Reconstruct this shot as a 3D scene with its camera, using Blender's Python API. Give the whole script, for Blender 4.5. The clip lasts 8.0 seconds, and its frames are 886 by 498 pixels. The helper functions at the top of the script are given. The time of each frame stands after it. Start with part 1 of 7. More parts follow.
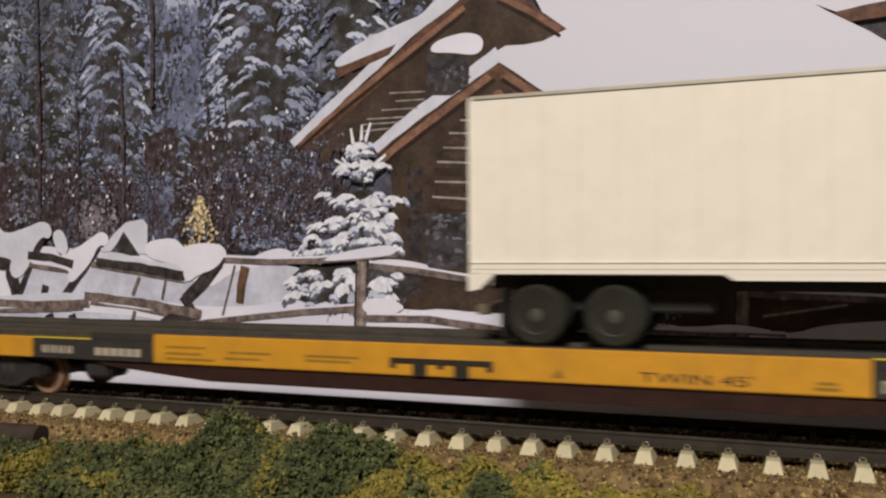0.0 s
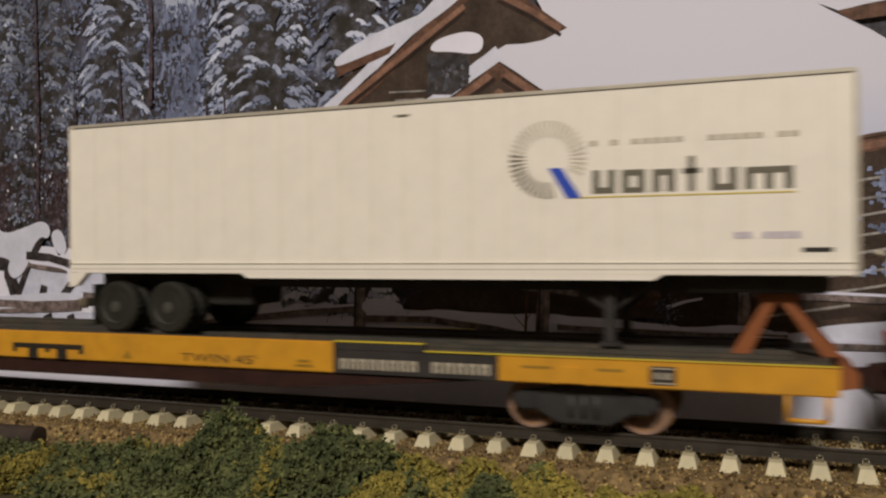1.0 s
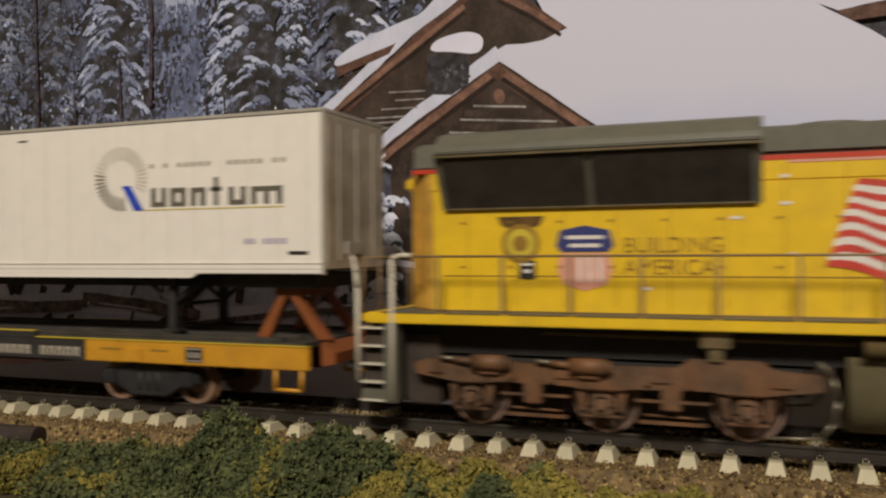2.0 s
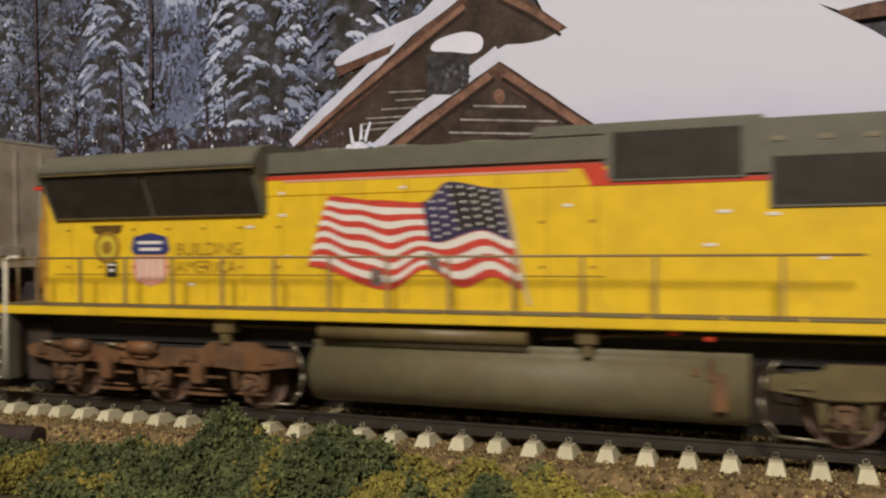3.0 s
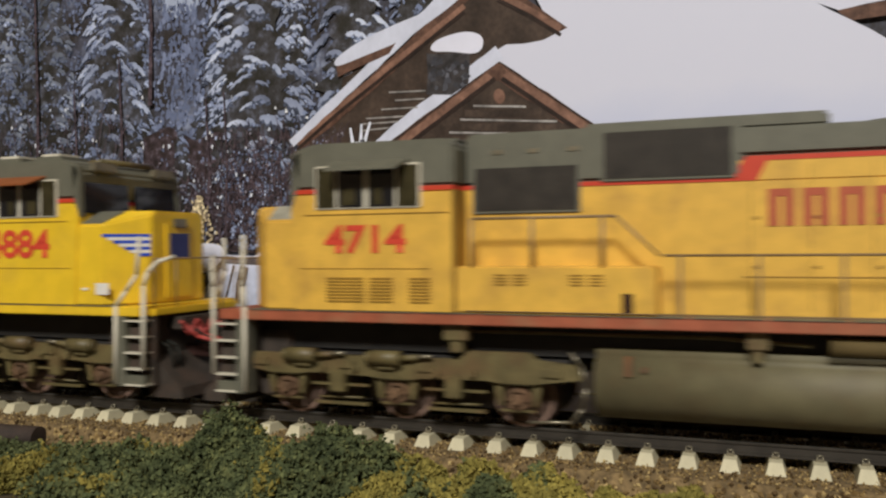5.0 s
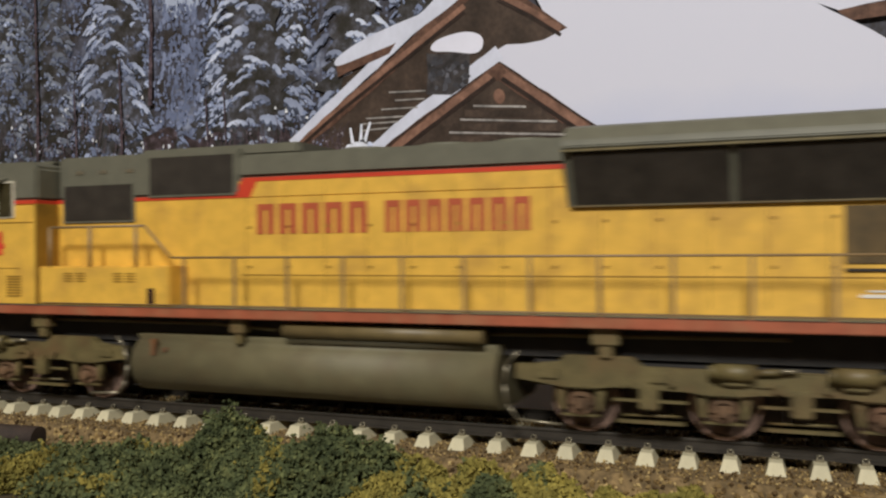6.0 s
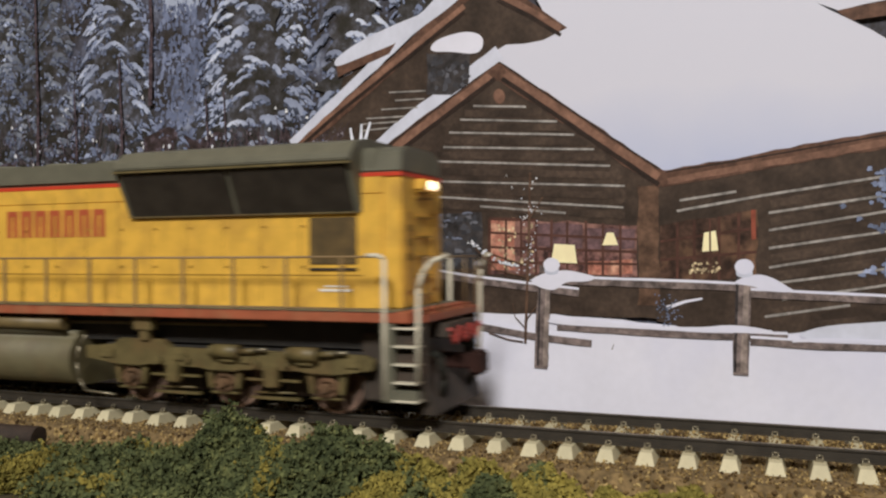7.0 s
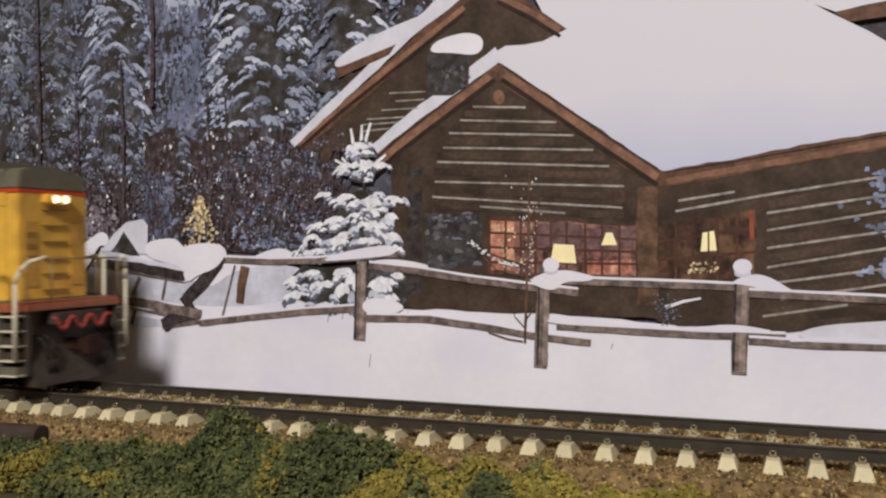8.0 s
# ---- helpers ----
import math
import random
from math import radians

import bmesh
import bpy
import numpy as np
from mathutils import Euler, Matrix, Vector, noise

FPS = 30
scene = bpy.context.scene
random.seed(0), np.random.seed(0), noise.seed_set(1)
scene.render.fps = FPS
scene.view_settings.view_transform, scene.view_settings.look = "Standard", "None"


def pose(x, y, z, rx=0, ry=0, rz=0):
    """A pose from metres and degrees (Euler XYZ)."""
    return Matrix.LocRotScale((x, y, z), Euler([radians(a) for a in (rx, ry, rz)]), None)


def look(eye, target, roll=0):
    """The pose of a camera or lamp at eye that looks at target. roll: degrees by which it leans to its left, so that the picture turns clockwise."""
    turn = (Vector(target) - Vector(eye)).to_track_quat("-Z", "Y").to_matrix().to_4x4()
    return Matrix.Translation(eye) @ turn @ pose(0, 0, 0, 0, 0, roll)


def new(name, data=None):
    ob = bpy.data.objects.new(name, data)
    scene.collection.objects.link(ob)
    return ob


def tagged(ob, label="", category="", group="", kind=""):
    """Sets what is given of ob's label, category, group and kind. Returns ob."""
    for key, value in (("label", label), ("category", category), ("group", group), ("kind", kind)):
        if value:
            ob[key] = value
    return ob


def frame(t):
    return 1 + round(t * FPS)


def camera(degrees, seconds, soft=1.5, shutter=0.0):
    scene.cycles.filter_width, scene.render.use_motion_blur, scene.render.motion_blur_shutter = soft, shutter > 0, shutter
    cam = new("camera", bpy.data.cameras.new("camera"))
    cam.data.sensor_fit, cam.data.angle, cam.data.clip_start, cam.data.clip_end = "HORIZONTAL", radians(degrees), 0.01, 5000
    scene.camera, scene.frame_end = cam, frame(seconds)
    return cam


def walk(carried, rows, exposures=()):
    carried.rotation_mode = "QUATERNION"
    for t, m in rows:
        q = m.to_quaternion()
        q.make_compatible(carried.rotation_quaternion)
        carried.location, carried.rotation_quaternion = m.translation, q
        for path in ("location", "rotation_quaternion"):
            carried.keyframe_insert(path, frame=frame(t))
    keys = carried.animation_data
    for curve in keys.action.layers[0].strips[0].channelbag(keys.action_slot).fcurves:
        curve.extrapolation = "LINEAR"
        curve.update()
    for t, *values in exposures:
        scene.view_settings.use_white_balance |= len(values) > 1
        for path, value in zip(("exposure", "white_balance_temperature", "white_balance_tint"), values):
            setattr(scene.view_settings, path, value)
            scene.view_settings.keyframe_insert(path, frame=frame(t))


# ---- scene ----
K = 1 / 87.0            # HO scale: all lengths below are scale metres, brought to true size by K
BACK = 4.0              # the printed backdrop stands this far behind the track's centre line


def at(x, y, z, rx=0, ry=0, rz=0):
    return pose(x * K, y * K, z * K, rx, ry, rz)


# ---- camera ----
cam = camera(54.8, 8.0, soft=2.3, shutter=0.5)
EYE, HEADING, TILT, ROLL = (0.0, -14.411, 2.956), 21.0, -0.06, -0.4655


def cam_pose(back):
    """The camera drawn back along its line of sight by some scale metres."""
    a = radians(HEADING)
    return at(EYE[0] + back * math.sin(a), EYE[1] - back * math.cos(a), EYE[2], 90 + TILT, 0, HEADING) @ pose(0, 0, 0, 0, 0, ROLL)


walk(cam, [(0.0, cam_pose(0.09)), (0.4, cam_pose(0.03)), (0.8, cam_pose(0.0)), (1.5, cam_pose(0.0)), (3.5, cam_pose(-0.01)), (6.0, cam_pose(-0.01)),
           (7.0, cam_pose(0.0)), (7.3, cam_pose(0.03)), (7.5, cam_pose(0.09)), (8.0, cam_pose(0.1))],
     exposures=[(0.0, -0.04, 6350, 10), (0.5, -0.24, 6400, 10), (1.2, -0.32, 6500, 10), (1.7, -0.32, 6500, 10), (3.0, -0.07, 6330, 9), (3.7, -0.02, 6150, 8), (4.5, 0.02, 5960, 6), (6.5, 0.02, 5950, 6),
                (7.0, 0.06, 6000, 7), (7.6, 0.07, 6200, 9), (8.0, 0.07, 6250, 9)])

# ---- light: a ceiling lamp of the room, above and behind the camera ----
world = bpy.data.worlds.new("world")
scene.world = world
world.use_nodes = True
world.node_tree.nodes["Background"].inputs[0].default_value = (1.0, 0.92, 0.84, 1)
world.node_tree.nodes["Background"].inputs[1].default_value = 0.10
lamp_data = bpy.data.lights.new("room_lamp", "AREA")
lamp_data.shape, lamp_data.size, lamp_data.energy, lamp_data.color = "DISK", 0.3, 29.0, (1.0, 0.90, 0.78)
lamp = new("room_lamp", lamp_data)
lamp.matrix_world = look((0.20, -1.30, 1.05), (-0.05, 0, 0.02))
tagged(lamp, "warm white room lamp over the layout", "lamp")


# ---- materials ----
def mat(name, color, rough=0.6, metal=0.0, vary=0.12, scale=3.0, fine=40.0, bump=0.0, dirt_or_tone=None, dirt_or_tone_amount=0.0, spec=0.5, rand=0.0, emit=0.0):
    """A painted or raw surface: its colour varies at two scales, with patches of grime, or of printed shading and
    light, and fine relief. Scales are per scale metre.
    """
    m = bpy.data.materials.new(name)
    m.use_nodes = True
    nt = m.node_tree
    b = nt.nodes["Principled BSDF"]
    b.inputs["Roughness"].default_value, b.inputs["Metallic"].default_value = rough, metal
    b.inputs["Specular IOR Level"].default_value = spec
    tc = nt.nodes.new("ShaderNodeTexCoord")
    mp = nt.nodes.new("ShaderNodeMapping")
    mp.inputs["Scale"].default_value = (1 / K, 1 / K, 1 / K)
    nt.links.new(tc.outputs["Object"], mp.inputs["Vector"])

    def nz(s, detail=3.0):
        n = nt.nodes.new("ShaderNodeTexNoise")
        n.inputs["Scale"].default_value, n.inputs["Detail"].default_value = s, detail
        nt.links.new(mp.outputs["Vector"], n.inputs["Vector"])
        return n.outputs["Fac"]

    def mix(kind, a, c, fac):
        x = nt.nodes.new("ShaderNodeMix")
        x.data_type, x.blend_type = "RGBA", kind
        for sock, v in ((x.inputs[6], a), (x.inputs[7], c), (x.inputs[0], fac)):
            if isinstance(v, (int, float)):
                sock.default_value = v
            elif isinstance(v, tuple):
                sock.default_value = (*v, 1) if len(v) == 3 else v
            else:
                nt.links.new(v, sock)
        return x.outputs[2]

    def ramp(src, lo, hi, a, c):
        r = nt.nodes.new("ShaderNodeMapRange")
        r.inputs[1].default_value, r.inputs[2].default_value, r.inputs[3].default_value, r.inputs[4].default_value = lo, hi, a, c
        nt.links.new(src, r.inputs[0])
        return r.outputs[0]

    big, small = nz(scale), nz(fine, 2.0)
    hi_c = tuple(min(1.0, c * (1 + vary)) for c in color)
    lo_c = tuple(c * (1 - vary) for c in color)
    col = mix("MIX", lo_c, hi_c, ramp(big, 0.35, 0.65, 0.0, 1.0))
    col = mix("MULTIPLY", col, mix("MIX", (1 - vary,) * 3, (1.0, 1.0, 1.0), ramp(small, 0.35, 0.65, 0.0, 1.0)), 0.8)
    if dirt_or_tone:
        col = mix("MIX", col, dirt_or_tone, ramp(nz(scale * 0.6, 6.0), 0.48, 0.72, 0.0, dirt_or_tone_amount))
    if rand:
        info = nt.nodes.new("ShaderNodeObjectInfo")
        col = mix("MULTIPLY", col, mix("MIX", (1 - rand,) * 3, (1 + rand * 0.3,) * 3, info.outputs["Random"]), 1.0)
    nt.links.new(col, b.inputs["Base Color"])
    if bump:
        bp = nt.nodes.new("ShaderNodeBump")
        bp.inputs["Strength"].default_value, bp.inputs["Distance"].default_value = bump, 0.02 * K
        nt.links.new(small, bp.inputs["Height"])
        nt.links.new(bp.outputs["Normal"], b.inputs["Normal"])
    if emit:
        b.inputs["Emission Strength"].default_value = emit
        b.inputs["Emission Color"].default_value = (*color, 1)
    return m


def leafy(name, dark, light, hue, clumps=0.0):
    """Foam foliage or ink blots: every crumb has its own tone, and whole clumps lean to the dark or the light."""
    m = bpy.data.materials.new(name)
    m.use_nodes = True
    nt = m.node_tree
    b = nt.nodes["Principled BSDF"]
    b.inputs["Roughness"].default_value = 0.9
    b.inputs["Specular IOR Level"].default_value = 0.15
    geo = nt.nodes.new("ShaderNodeNewGeometry")
    r = nt.nodes.new("ShaderNodeValToRGB")
    r.color_ramp.elements[0].color, r.color_ramp.elements[1].color = (*dark, 1), (*light, 1)
    e = r.color_ramp.elements.new(0.55)
    e.color = (*hue, 1)
    tone = geo.outputs["Random Per Island"]
    if clumps:
        tc, n = nt.nodes.new("ShaderNodeTexCoord"), nt.nodes.new("ShaderNodeTexNoise")
        n.inputs["Scale"].default_value, n.inputs["Detail"].default_value = clumps / K, 3.0
        nt.links.new(tc.outputs["Object"], n.inputs["Vector"])
        spread = nt.nodes.new("ShaderNodeMapRange")
        spread.inputs[1].default_value, spread.inputs[2].default_value = 0.3, 0.7
        nt.links.new(n.outputs["Fac"], spread.inputs[0])
        mx = nt.nodes.new("ShaderNodeMix")
        mx.inputs[0].default_value = 0.6
        nt.links.new(tone, mx.inputs[2])
        nt.links.new(spread.outputs[0], mx.inputs[3])
        tone = mx.outputs[0]
    nt.links.new(tone, r.inputs[0])
    nt.links.new(r.outputs[0], b.inputs["Base Color"])
    return m


ARMOUR = mat("armour_yellow", (0.80, 0.53, 0.02), 0.38, vary=0.05, dirt_or_tone=(0.45, 0.28, 0.05), dirt_or_tone_amount=0.25)
FADED = mat("faded_yellow", (0.72, 0.43, 0.06), 0.5, vary=0.08, dirt_or_tone=(0.36, 0.20, 0.05), dirt_or_tone_amount=0.45)
TTX = mat("car_yellow", (0.60, 0.295, 0.022), 0.45, vary=0.06, dirt_or_tone=(0.35, 0.18, 0.04), dirt_or_tone_amount=0.25)
HARBOR = mat("harbor_grey", (0.125, 0.122, 0.090), 0.55, vary=0.08)
UNDER = mat("truck_grey", (0.135, 0.108, 0.044), 0.5, vary=0.2, bump=0.3, dirt_or_tone=(0.13, 0.068, 0.03), dirt_or_tone_amount=0.6)
RUSTY = mat("rusty_truck", (0.13, 0.07, 0.035), 0.6, vary=0.3, bump=0.3, dirt_or_tone=(0.25, 0.10, 0.03), dirt_or_tone_amount=0.6)
TANK = mat("tank_grey", (0.140, 0.122, 0.064), 0.62, vary=0.10, dirt_or_tone=(0.11, 0.072, 0.034), dirt_or_tone_amount=0.4)
BLACK = mat("black_paint", (0.034, 0.031, 0.029), 0.7, vary=0.15, spec=0.3)
SCREEN = mat("grille_black", (0.038, 0.032, 0.026), 0.55, vary=0.2, bump=0.3, spec=0.25)
RED = mat("red_paint", (0.55, 0.05, 0.02), 0.45, vary=0.05)
ORANGE = mat("hitch_orange", (0.24, 0.072, 0.018), 0.55, vary=0.1, dirt_or_tone=(0.2, 0.07, 0.02), dirt_or_tone_amount=0.4)
RUSTBROWN = mat("sill_brown", (0.034, 0.014, 0.011), 0.75, vary=0.2, spec=0.2)
TRAILER = mat("trailer_white", (0.86, 0.825, 0.755), 0.35, vary=0.02)
TRIM = mat("trailer_trim", (0.52, 0.49, 0.42), 0.4, metal=0.3, vary=0.06)
# rim paler than worn steel, standing for light caught below the frame
WHEELRIM = mat("wheel_rim", (0.36, 0.24, 0.19), 0.4, metal=0.3, vary=0.2)
AXLERUST = mat("axle_rust", (0.15, 0.088, 0.046), 0.6, vary=0.35, bump=0.3, dirt_or_tone=(0.20, 0.10, 0.06), dirt_or_tone_amount=0.7)
OLIVEPANE = mat("olive_glass", (0.046, 0.039, 0.018), 0.12, vary=0.3)
# wheel rust darkened for the shade that the side frames cast
WHEELFACE = mat("wheel_rust", (0.068, 0.044, 0.032), 0.5, vary=0.25, dirt_or_tone=(0.09, 0.045, 0.025), dirt_or_tone_amount=0.6)
PALE = mat("pale_handrail", (0.62, 0.58, 0.47), 0.5, vary=0.06)
GREYRAIL = mat("grey_handrail", (0.26, 0.175, 0.085), 0.5, vary=0.06)
RUBBER = mat("rubber", (0.022, 0.022, 0.018), 0.8, vary=0.15, spec=0.25)
HUB = mat("wheel_hub", (0.05, 0.052, 0.045), 0.6, vary=0.2)
NAVY = mat("navy_paint", (0.03, 0.04, 0.17), 0.5, vary=0.05)
BLUE = mat("blue_paint", (0.02, 0.07, 0.50), 0.45, vary=0.05)
GREYINK = mat("grey_ink", (0.13, 0.12, 0.09), 0.5, vary=0.05)
PALEINK = mat("pale_ink", (0.42, 0.38, 0.30), 0.5, vary=0.05)
YELLOWINK = mat("yellow_ink", (0.60, 0.47, 0.04), 0.5, vary=0.05)
WHITEINK = mat("white_ink", (0.75, 0.72, 0.66), 0.5, vary=0.05)
REDINK = mat("maroon_ink", (0.42, 0.09, 0.035), 0.5, vary=0.05)
NUMRED = mat("number_red", (0.62, 0.06, 0.03), 0.45, vary=0.05)
BROWNINK = mat("brown_ink", (0.30, 0.17, 0.02), 0.5, vary=0.1)
PINK = mat("shield_pink", (0.72, 0.34, 0.25), 0.5, vary=0.08)
BLACKINK = mat("black_ink", (0.02, 0.018, 0.016), 0.5, vary=0.05)
GLASS = mat("dark_glass", (0.012, 0.012, 0.014), 0.08, vary=0.1)
LIT = mat("lit_lamp", (1.0, 0.75, 0.45), 0.4, emit=3.0)
TIE = mat("concrete_tie", (0.58, 0.53, 0.36), 0.7, vary=0.08, bump=0.15, rand=0.12)
RAIL = mat("rail_side", (0.045, 0.038, 0.03), 0.55, vary=0.15, metal=0.3)
RAILTOP = mat("rail_head", (0.30, 0.27, 0.23), 0.35, metal=0.8, vary=0.2)
CLIP = mat("rail_clip", (0.28, 0.25, 0.18), 0.35, metal=0.6, vary=0.1)
BALLAST = mat("ballast_bed", (0.19, 0.13, 0.058), 0.95, vary=0.4, scale=5, fine=14, bump=0.8)
STONES = leafy("ballast_stones", (0.045, 0.027, 0.014), (0.47, 0.35, 0.155), (0.20, 0.132, 0.052))
GREEN = leafy("foam_green", (0.036, 0.047, 0.023), (0.20, 0.21, 0.080), (0.086, 0.101, 0.043), 2.2)
OLIVE = leafy("foam_olive", (0.13, 0.12, 0.03), (0.40, 0.33, 0.075), (0.22, 0.185, 0.045), 2.0)
SOIL = mat("soil", (0.06, 0.045, 0.02), 0.95, vary=0.4, scale=2, fine=10, bump=0.8)
PLASTER = mat("room_wall", (0.68, 0.61, 0.52), 0.9, vary=0.03)
WOODBROWN = mat("dark_wood", (0.035, 0.022, 0.016), 0.8, vary=0.3, bump=0.4)


# ---- mesh helpers ----
def box(bm, x0, x1, y0, y1, z0, z1, bevel=0.0):
    vs = [bm.verts.new((x, y, z)) for x in (x0, x1) for y in (y0, y1) for z in (z0, z1)]
    fs = [bm.faces.new([vs[i] for i in q]) for q in ((0, 1, 3, 2), (4, 6, 7, 5), (0, 4, 5, 1), (2, 3, 7, 6), (0, 2, 6, 4), (1, 5, 7, 3))]
    if bevel:
        bmesh.ops.bevel(bm, geom=list({e for f in fs for e in f.edges}), offset=bevel, segments=2, affect="EDGES")
    return bm


def prism(bm, pts, y0, y1, axis="y", bevel=0.0):
    """A flat outline, drawn out along an axis: (x, z) along y, (y, z) along x, (x, y) along z."""
    def put(p, s):
        return {"y": (p[0], s, p[1]), "x": (s, p[0], p[1]), "z": (p[0], p[1], s)}[axis]
    a = [bm.verts.new(put(p, y0)) for p in pts]
    b = [bm.verts.new(put(p, y1)) for p in pts]
    n = len(pts)
    fs = [bm.faces.new(a), bm.faces.new(b[::-1])]
    fs += [bm.faces.new((a[i], b[i], b[(i + 1) % n], a[(i + 1) % n])) for i in range(n)]
    if bevel:
        bmesh.ops.bevel(bm, geom=list({e for f in fs for e in f.edges}), offset=bevel, segments=2, affect="EDGES")
    bmesh.ops.recalc_face_normals(bm, faces=bm.faces)
    return bm


def cyl(bm, p, q, r, seg=14, r2=None, caps=True):
    """A round bar or cone from p to q."""
    p, q = Vector(p), Vector(q)
    d = (q - p).normalized()
    u = d.orthogonal().normalized()
    v = d.cross(u)
    r2 = r if r2 is None else r2
    ring = []
    for c, rr in ((p, r), (q, r2)):
        ring.append([bm.verts.new(c + rr * (math.cos(a) * u + math.sin(a) * v)) for a in (2 * math.pi * i / seg for i in range(seg))])
    for i in range(seg):
        f = bm.faces.new((ring[0][i], ring[0][(i + 1) % seg], ring[1][(i + 1) % seg], ring[1][i]))
        f.smooth = True
    if caps:
        bm.faces.new(ring[0][::-1]), bm.faces.new(ring[1])
    return bm


def pipe(bm, pts, r, seg=8):
    for a, b in zip(pts, pts[1:]):
        cyl(bm, a, b, r, seg)
    return bm


def lathe(bm, rings, seg=20, axis="y"):
    """A turned body about the y axis: rings of (place along the axis, radius)."""
    loops = [[bm.verts.new((r * math.cos(a), s, r * math.sin(a))) for a in (2 * math.pi * i / seg for i in range(seg))] for s, r in rings]
    for A, B in zip(loops, loops[1:]):
        for i in range(seg):
            bm.faces.new((A[i], A[(i + 1) % seg], B[(i + 1) % seg], B[i]))
    bm.faces.new(loops[0]), bm.faces.new(loops[-1][::-1])
    bmesh.ops.recalc_face_normals(bm, faces=bm.faces)
    return bm


def mesh_of(name, bm, material):
    me = bpy.data.meshes.new(name)
    bm.transform(Matrix.Scale(K, 4))
    bm.to_mesh(me)
    bm.free()
    me.materials.append(material)
    return me


def part(name, bm, material, parent, label="", kind=""):
    """Links a bmesh as one mesh object under a thing or under a part."""
    ob = new(name, mesh_of(name, bm, material))
    ob.parent = parent
    if kind:
        ob["kind"] = kind
    if label:
        ob["label"] = label
    return ob


def thing(name, label, category, m=None, group="", kind=""):
    ob = new(name)
    ob.empty_display_size = 0.01
    ob.matrix_basis = m or Matrix()
    return tagged(ob, label, category, group, kind)


def single(name, bm, material, label, category="", group="", kind=""):
    return tagged(new(name, mesh_of(name, bm, material)), label, category, group, kind)


def flat(bm, pts, y, d=0.0):
    """A flat outline in an upright plane at y, facing the camera side."""
    f = bm.faces.new([bm.verts.new((x, y, z)) for x, z in pts])
    f.normal_update()
    if f.normal.y > 0:
        f.normal_flip()
    return bm


def bars(bm, rows, y):
    for x0, x1, z0, z1 in rows:
        flat(bm, [(x0, z0), (x1, z0), (x1, z1), (x0, z1)], y)
    return bm


def crumbs(name, points, sizes, material, squash=1.0, parent=None, four=False):
    """Many small angular crumbs, one mesh, each a deformed octahedron or, if finer, tetrahedron."""
    rng = np.random.default_rng(len(points))
    base = np.array([(1, 0, 0), (-1, 0, 0), (0, 1, 0), (0, -1, 0), (0, 0, 1), (0, 0, -1)], float)
    tri = np.array([(0, 2, 4), (2, 1, 4), (1, 3, 4), (3, 0, 4), (2, 0, 5), (1, 2, 5), (3, 1, 5), (0, 3, 5)])
    if four:
        base = np.array([(1, 1, 1), (-1, -1, 1), (-1, 1, -1), (1, -1, -1)], float) * 0.75
        tri = np.array([(0, 2, 1), (0, 1, 3), (0, 3, 2), (1, 2, 3)])
    n, c = len(points), len(base)
    turn = np.linalg.qr(rng.normal(size=(n, 3, 3)))[0]
    v = base[None] * (0.65 + 0.7 * rng.random((n, c, 1))) * np.asarray(sizes)[:, None, None]
    v = np.einsum("nij,nkj->nki", turn, v)
    v[:, :, 2] *= squash
    v = (v + np.asarray(points)[:, None, :]).reshape(-1, 3) * K
    f = (tri[None] + c * np.arange(n)[:, None, None]).reshape(-1, 3)
    me = bpy.data.meshes.new(name)
    me.from_pydata(v.tolist(), [], f.tolist())
    me.materials.append(material)
    ob = new(name, me)
    ob.parent = parent
    return ob


def lettering(name, words, x0, x1, z0, z1, y, material, parent, label="", bold=0.0):
    """Words in the built-in font, fitted to a box on an upright plane."""
    cu = bpy.data.curves.new(name, "FONT")
    cu.body, cu.size, cu.offset = words, 1.0, bold
    tmp = bpy.data.objects.new(name, cu)
    scene.collection.objects.link(tmp)
    me = bpy.data.meshes.new_from_object(tmp.evaluated_get(bpy.context.evaluated_depsgraph_get()))
    bpy.data.objects.remove(tmp)
    co = np.array([v.co[:] for v in me.vertices])
    lo, hi = co.min(0), co.max(0)
    for v, c in zip(me.vertices, co):
        v.co = ((x0 + (c[0] - lo[0]) / (hi[0] - lo[0]) * (x1 - x0)) * K, y * K, (z0 + (c[1] - lo[1]) / (hi[1] - lo[1]) * (z1 - z0)) * K)
    me.name = name
    me.materials.clear()
    me.materials.append(material)
    ob = new(name, me)
    ob.parent = parent
    if label:
        ob["label"] = label
    return ob


# ---- the room round the layout ----
def room():
    """Plain assumed walls, floor and ceiling out of view, in metres; their bounce fills the shadows."""
    s = 1 / K
    x0, x1, y0, y1, z0, z1 = -2.4, 2.2, -2.6, 0.62, -0.95, 1.55
    for name, q in (("wall_back", (x0, x1, y1, y1 + 0.1, z0, z1)), ("wall_front", (x0, x1, y0 - 0.1, y0, z0, z1)),
                    ("wall_west", (x0 - 0.1, x0, y0, y1, z0, z1)), ("wall_east", (x1, x1 + 0.1, y0, y1, z0, z1)),
                    ("ceiling", (x0, x1, y0, y1, z1, z1 + 0.1)), ("floor", (x0, x1, y0, y1, z0 - 0.1, z0))):
        single(name, box(bmesh.new(), *(v * s for v in q)), PLASTER, "plain warm off-white plaster " + name.split("_")[0], kind="structure")


room()


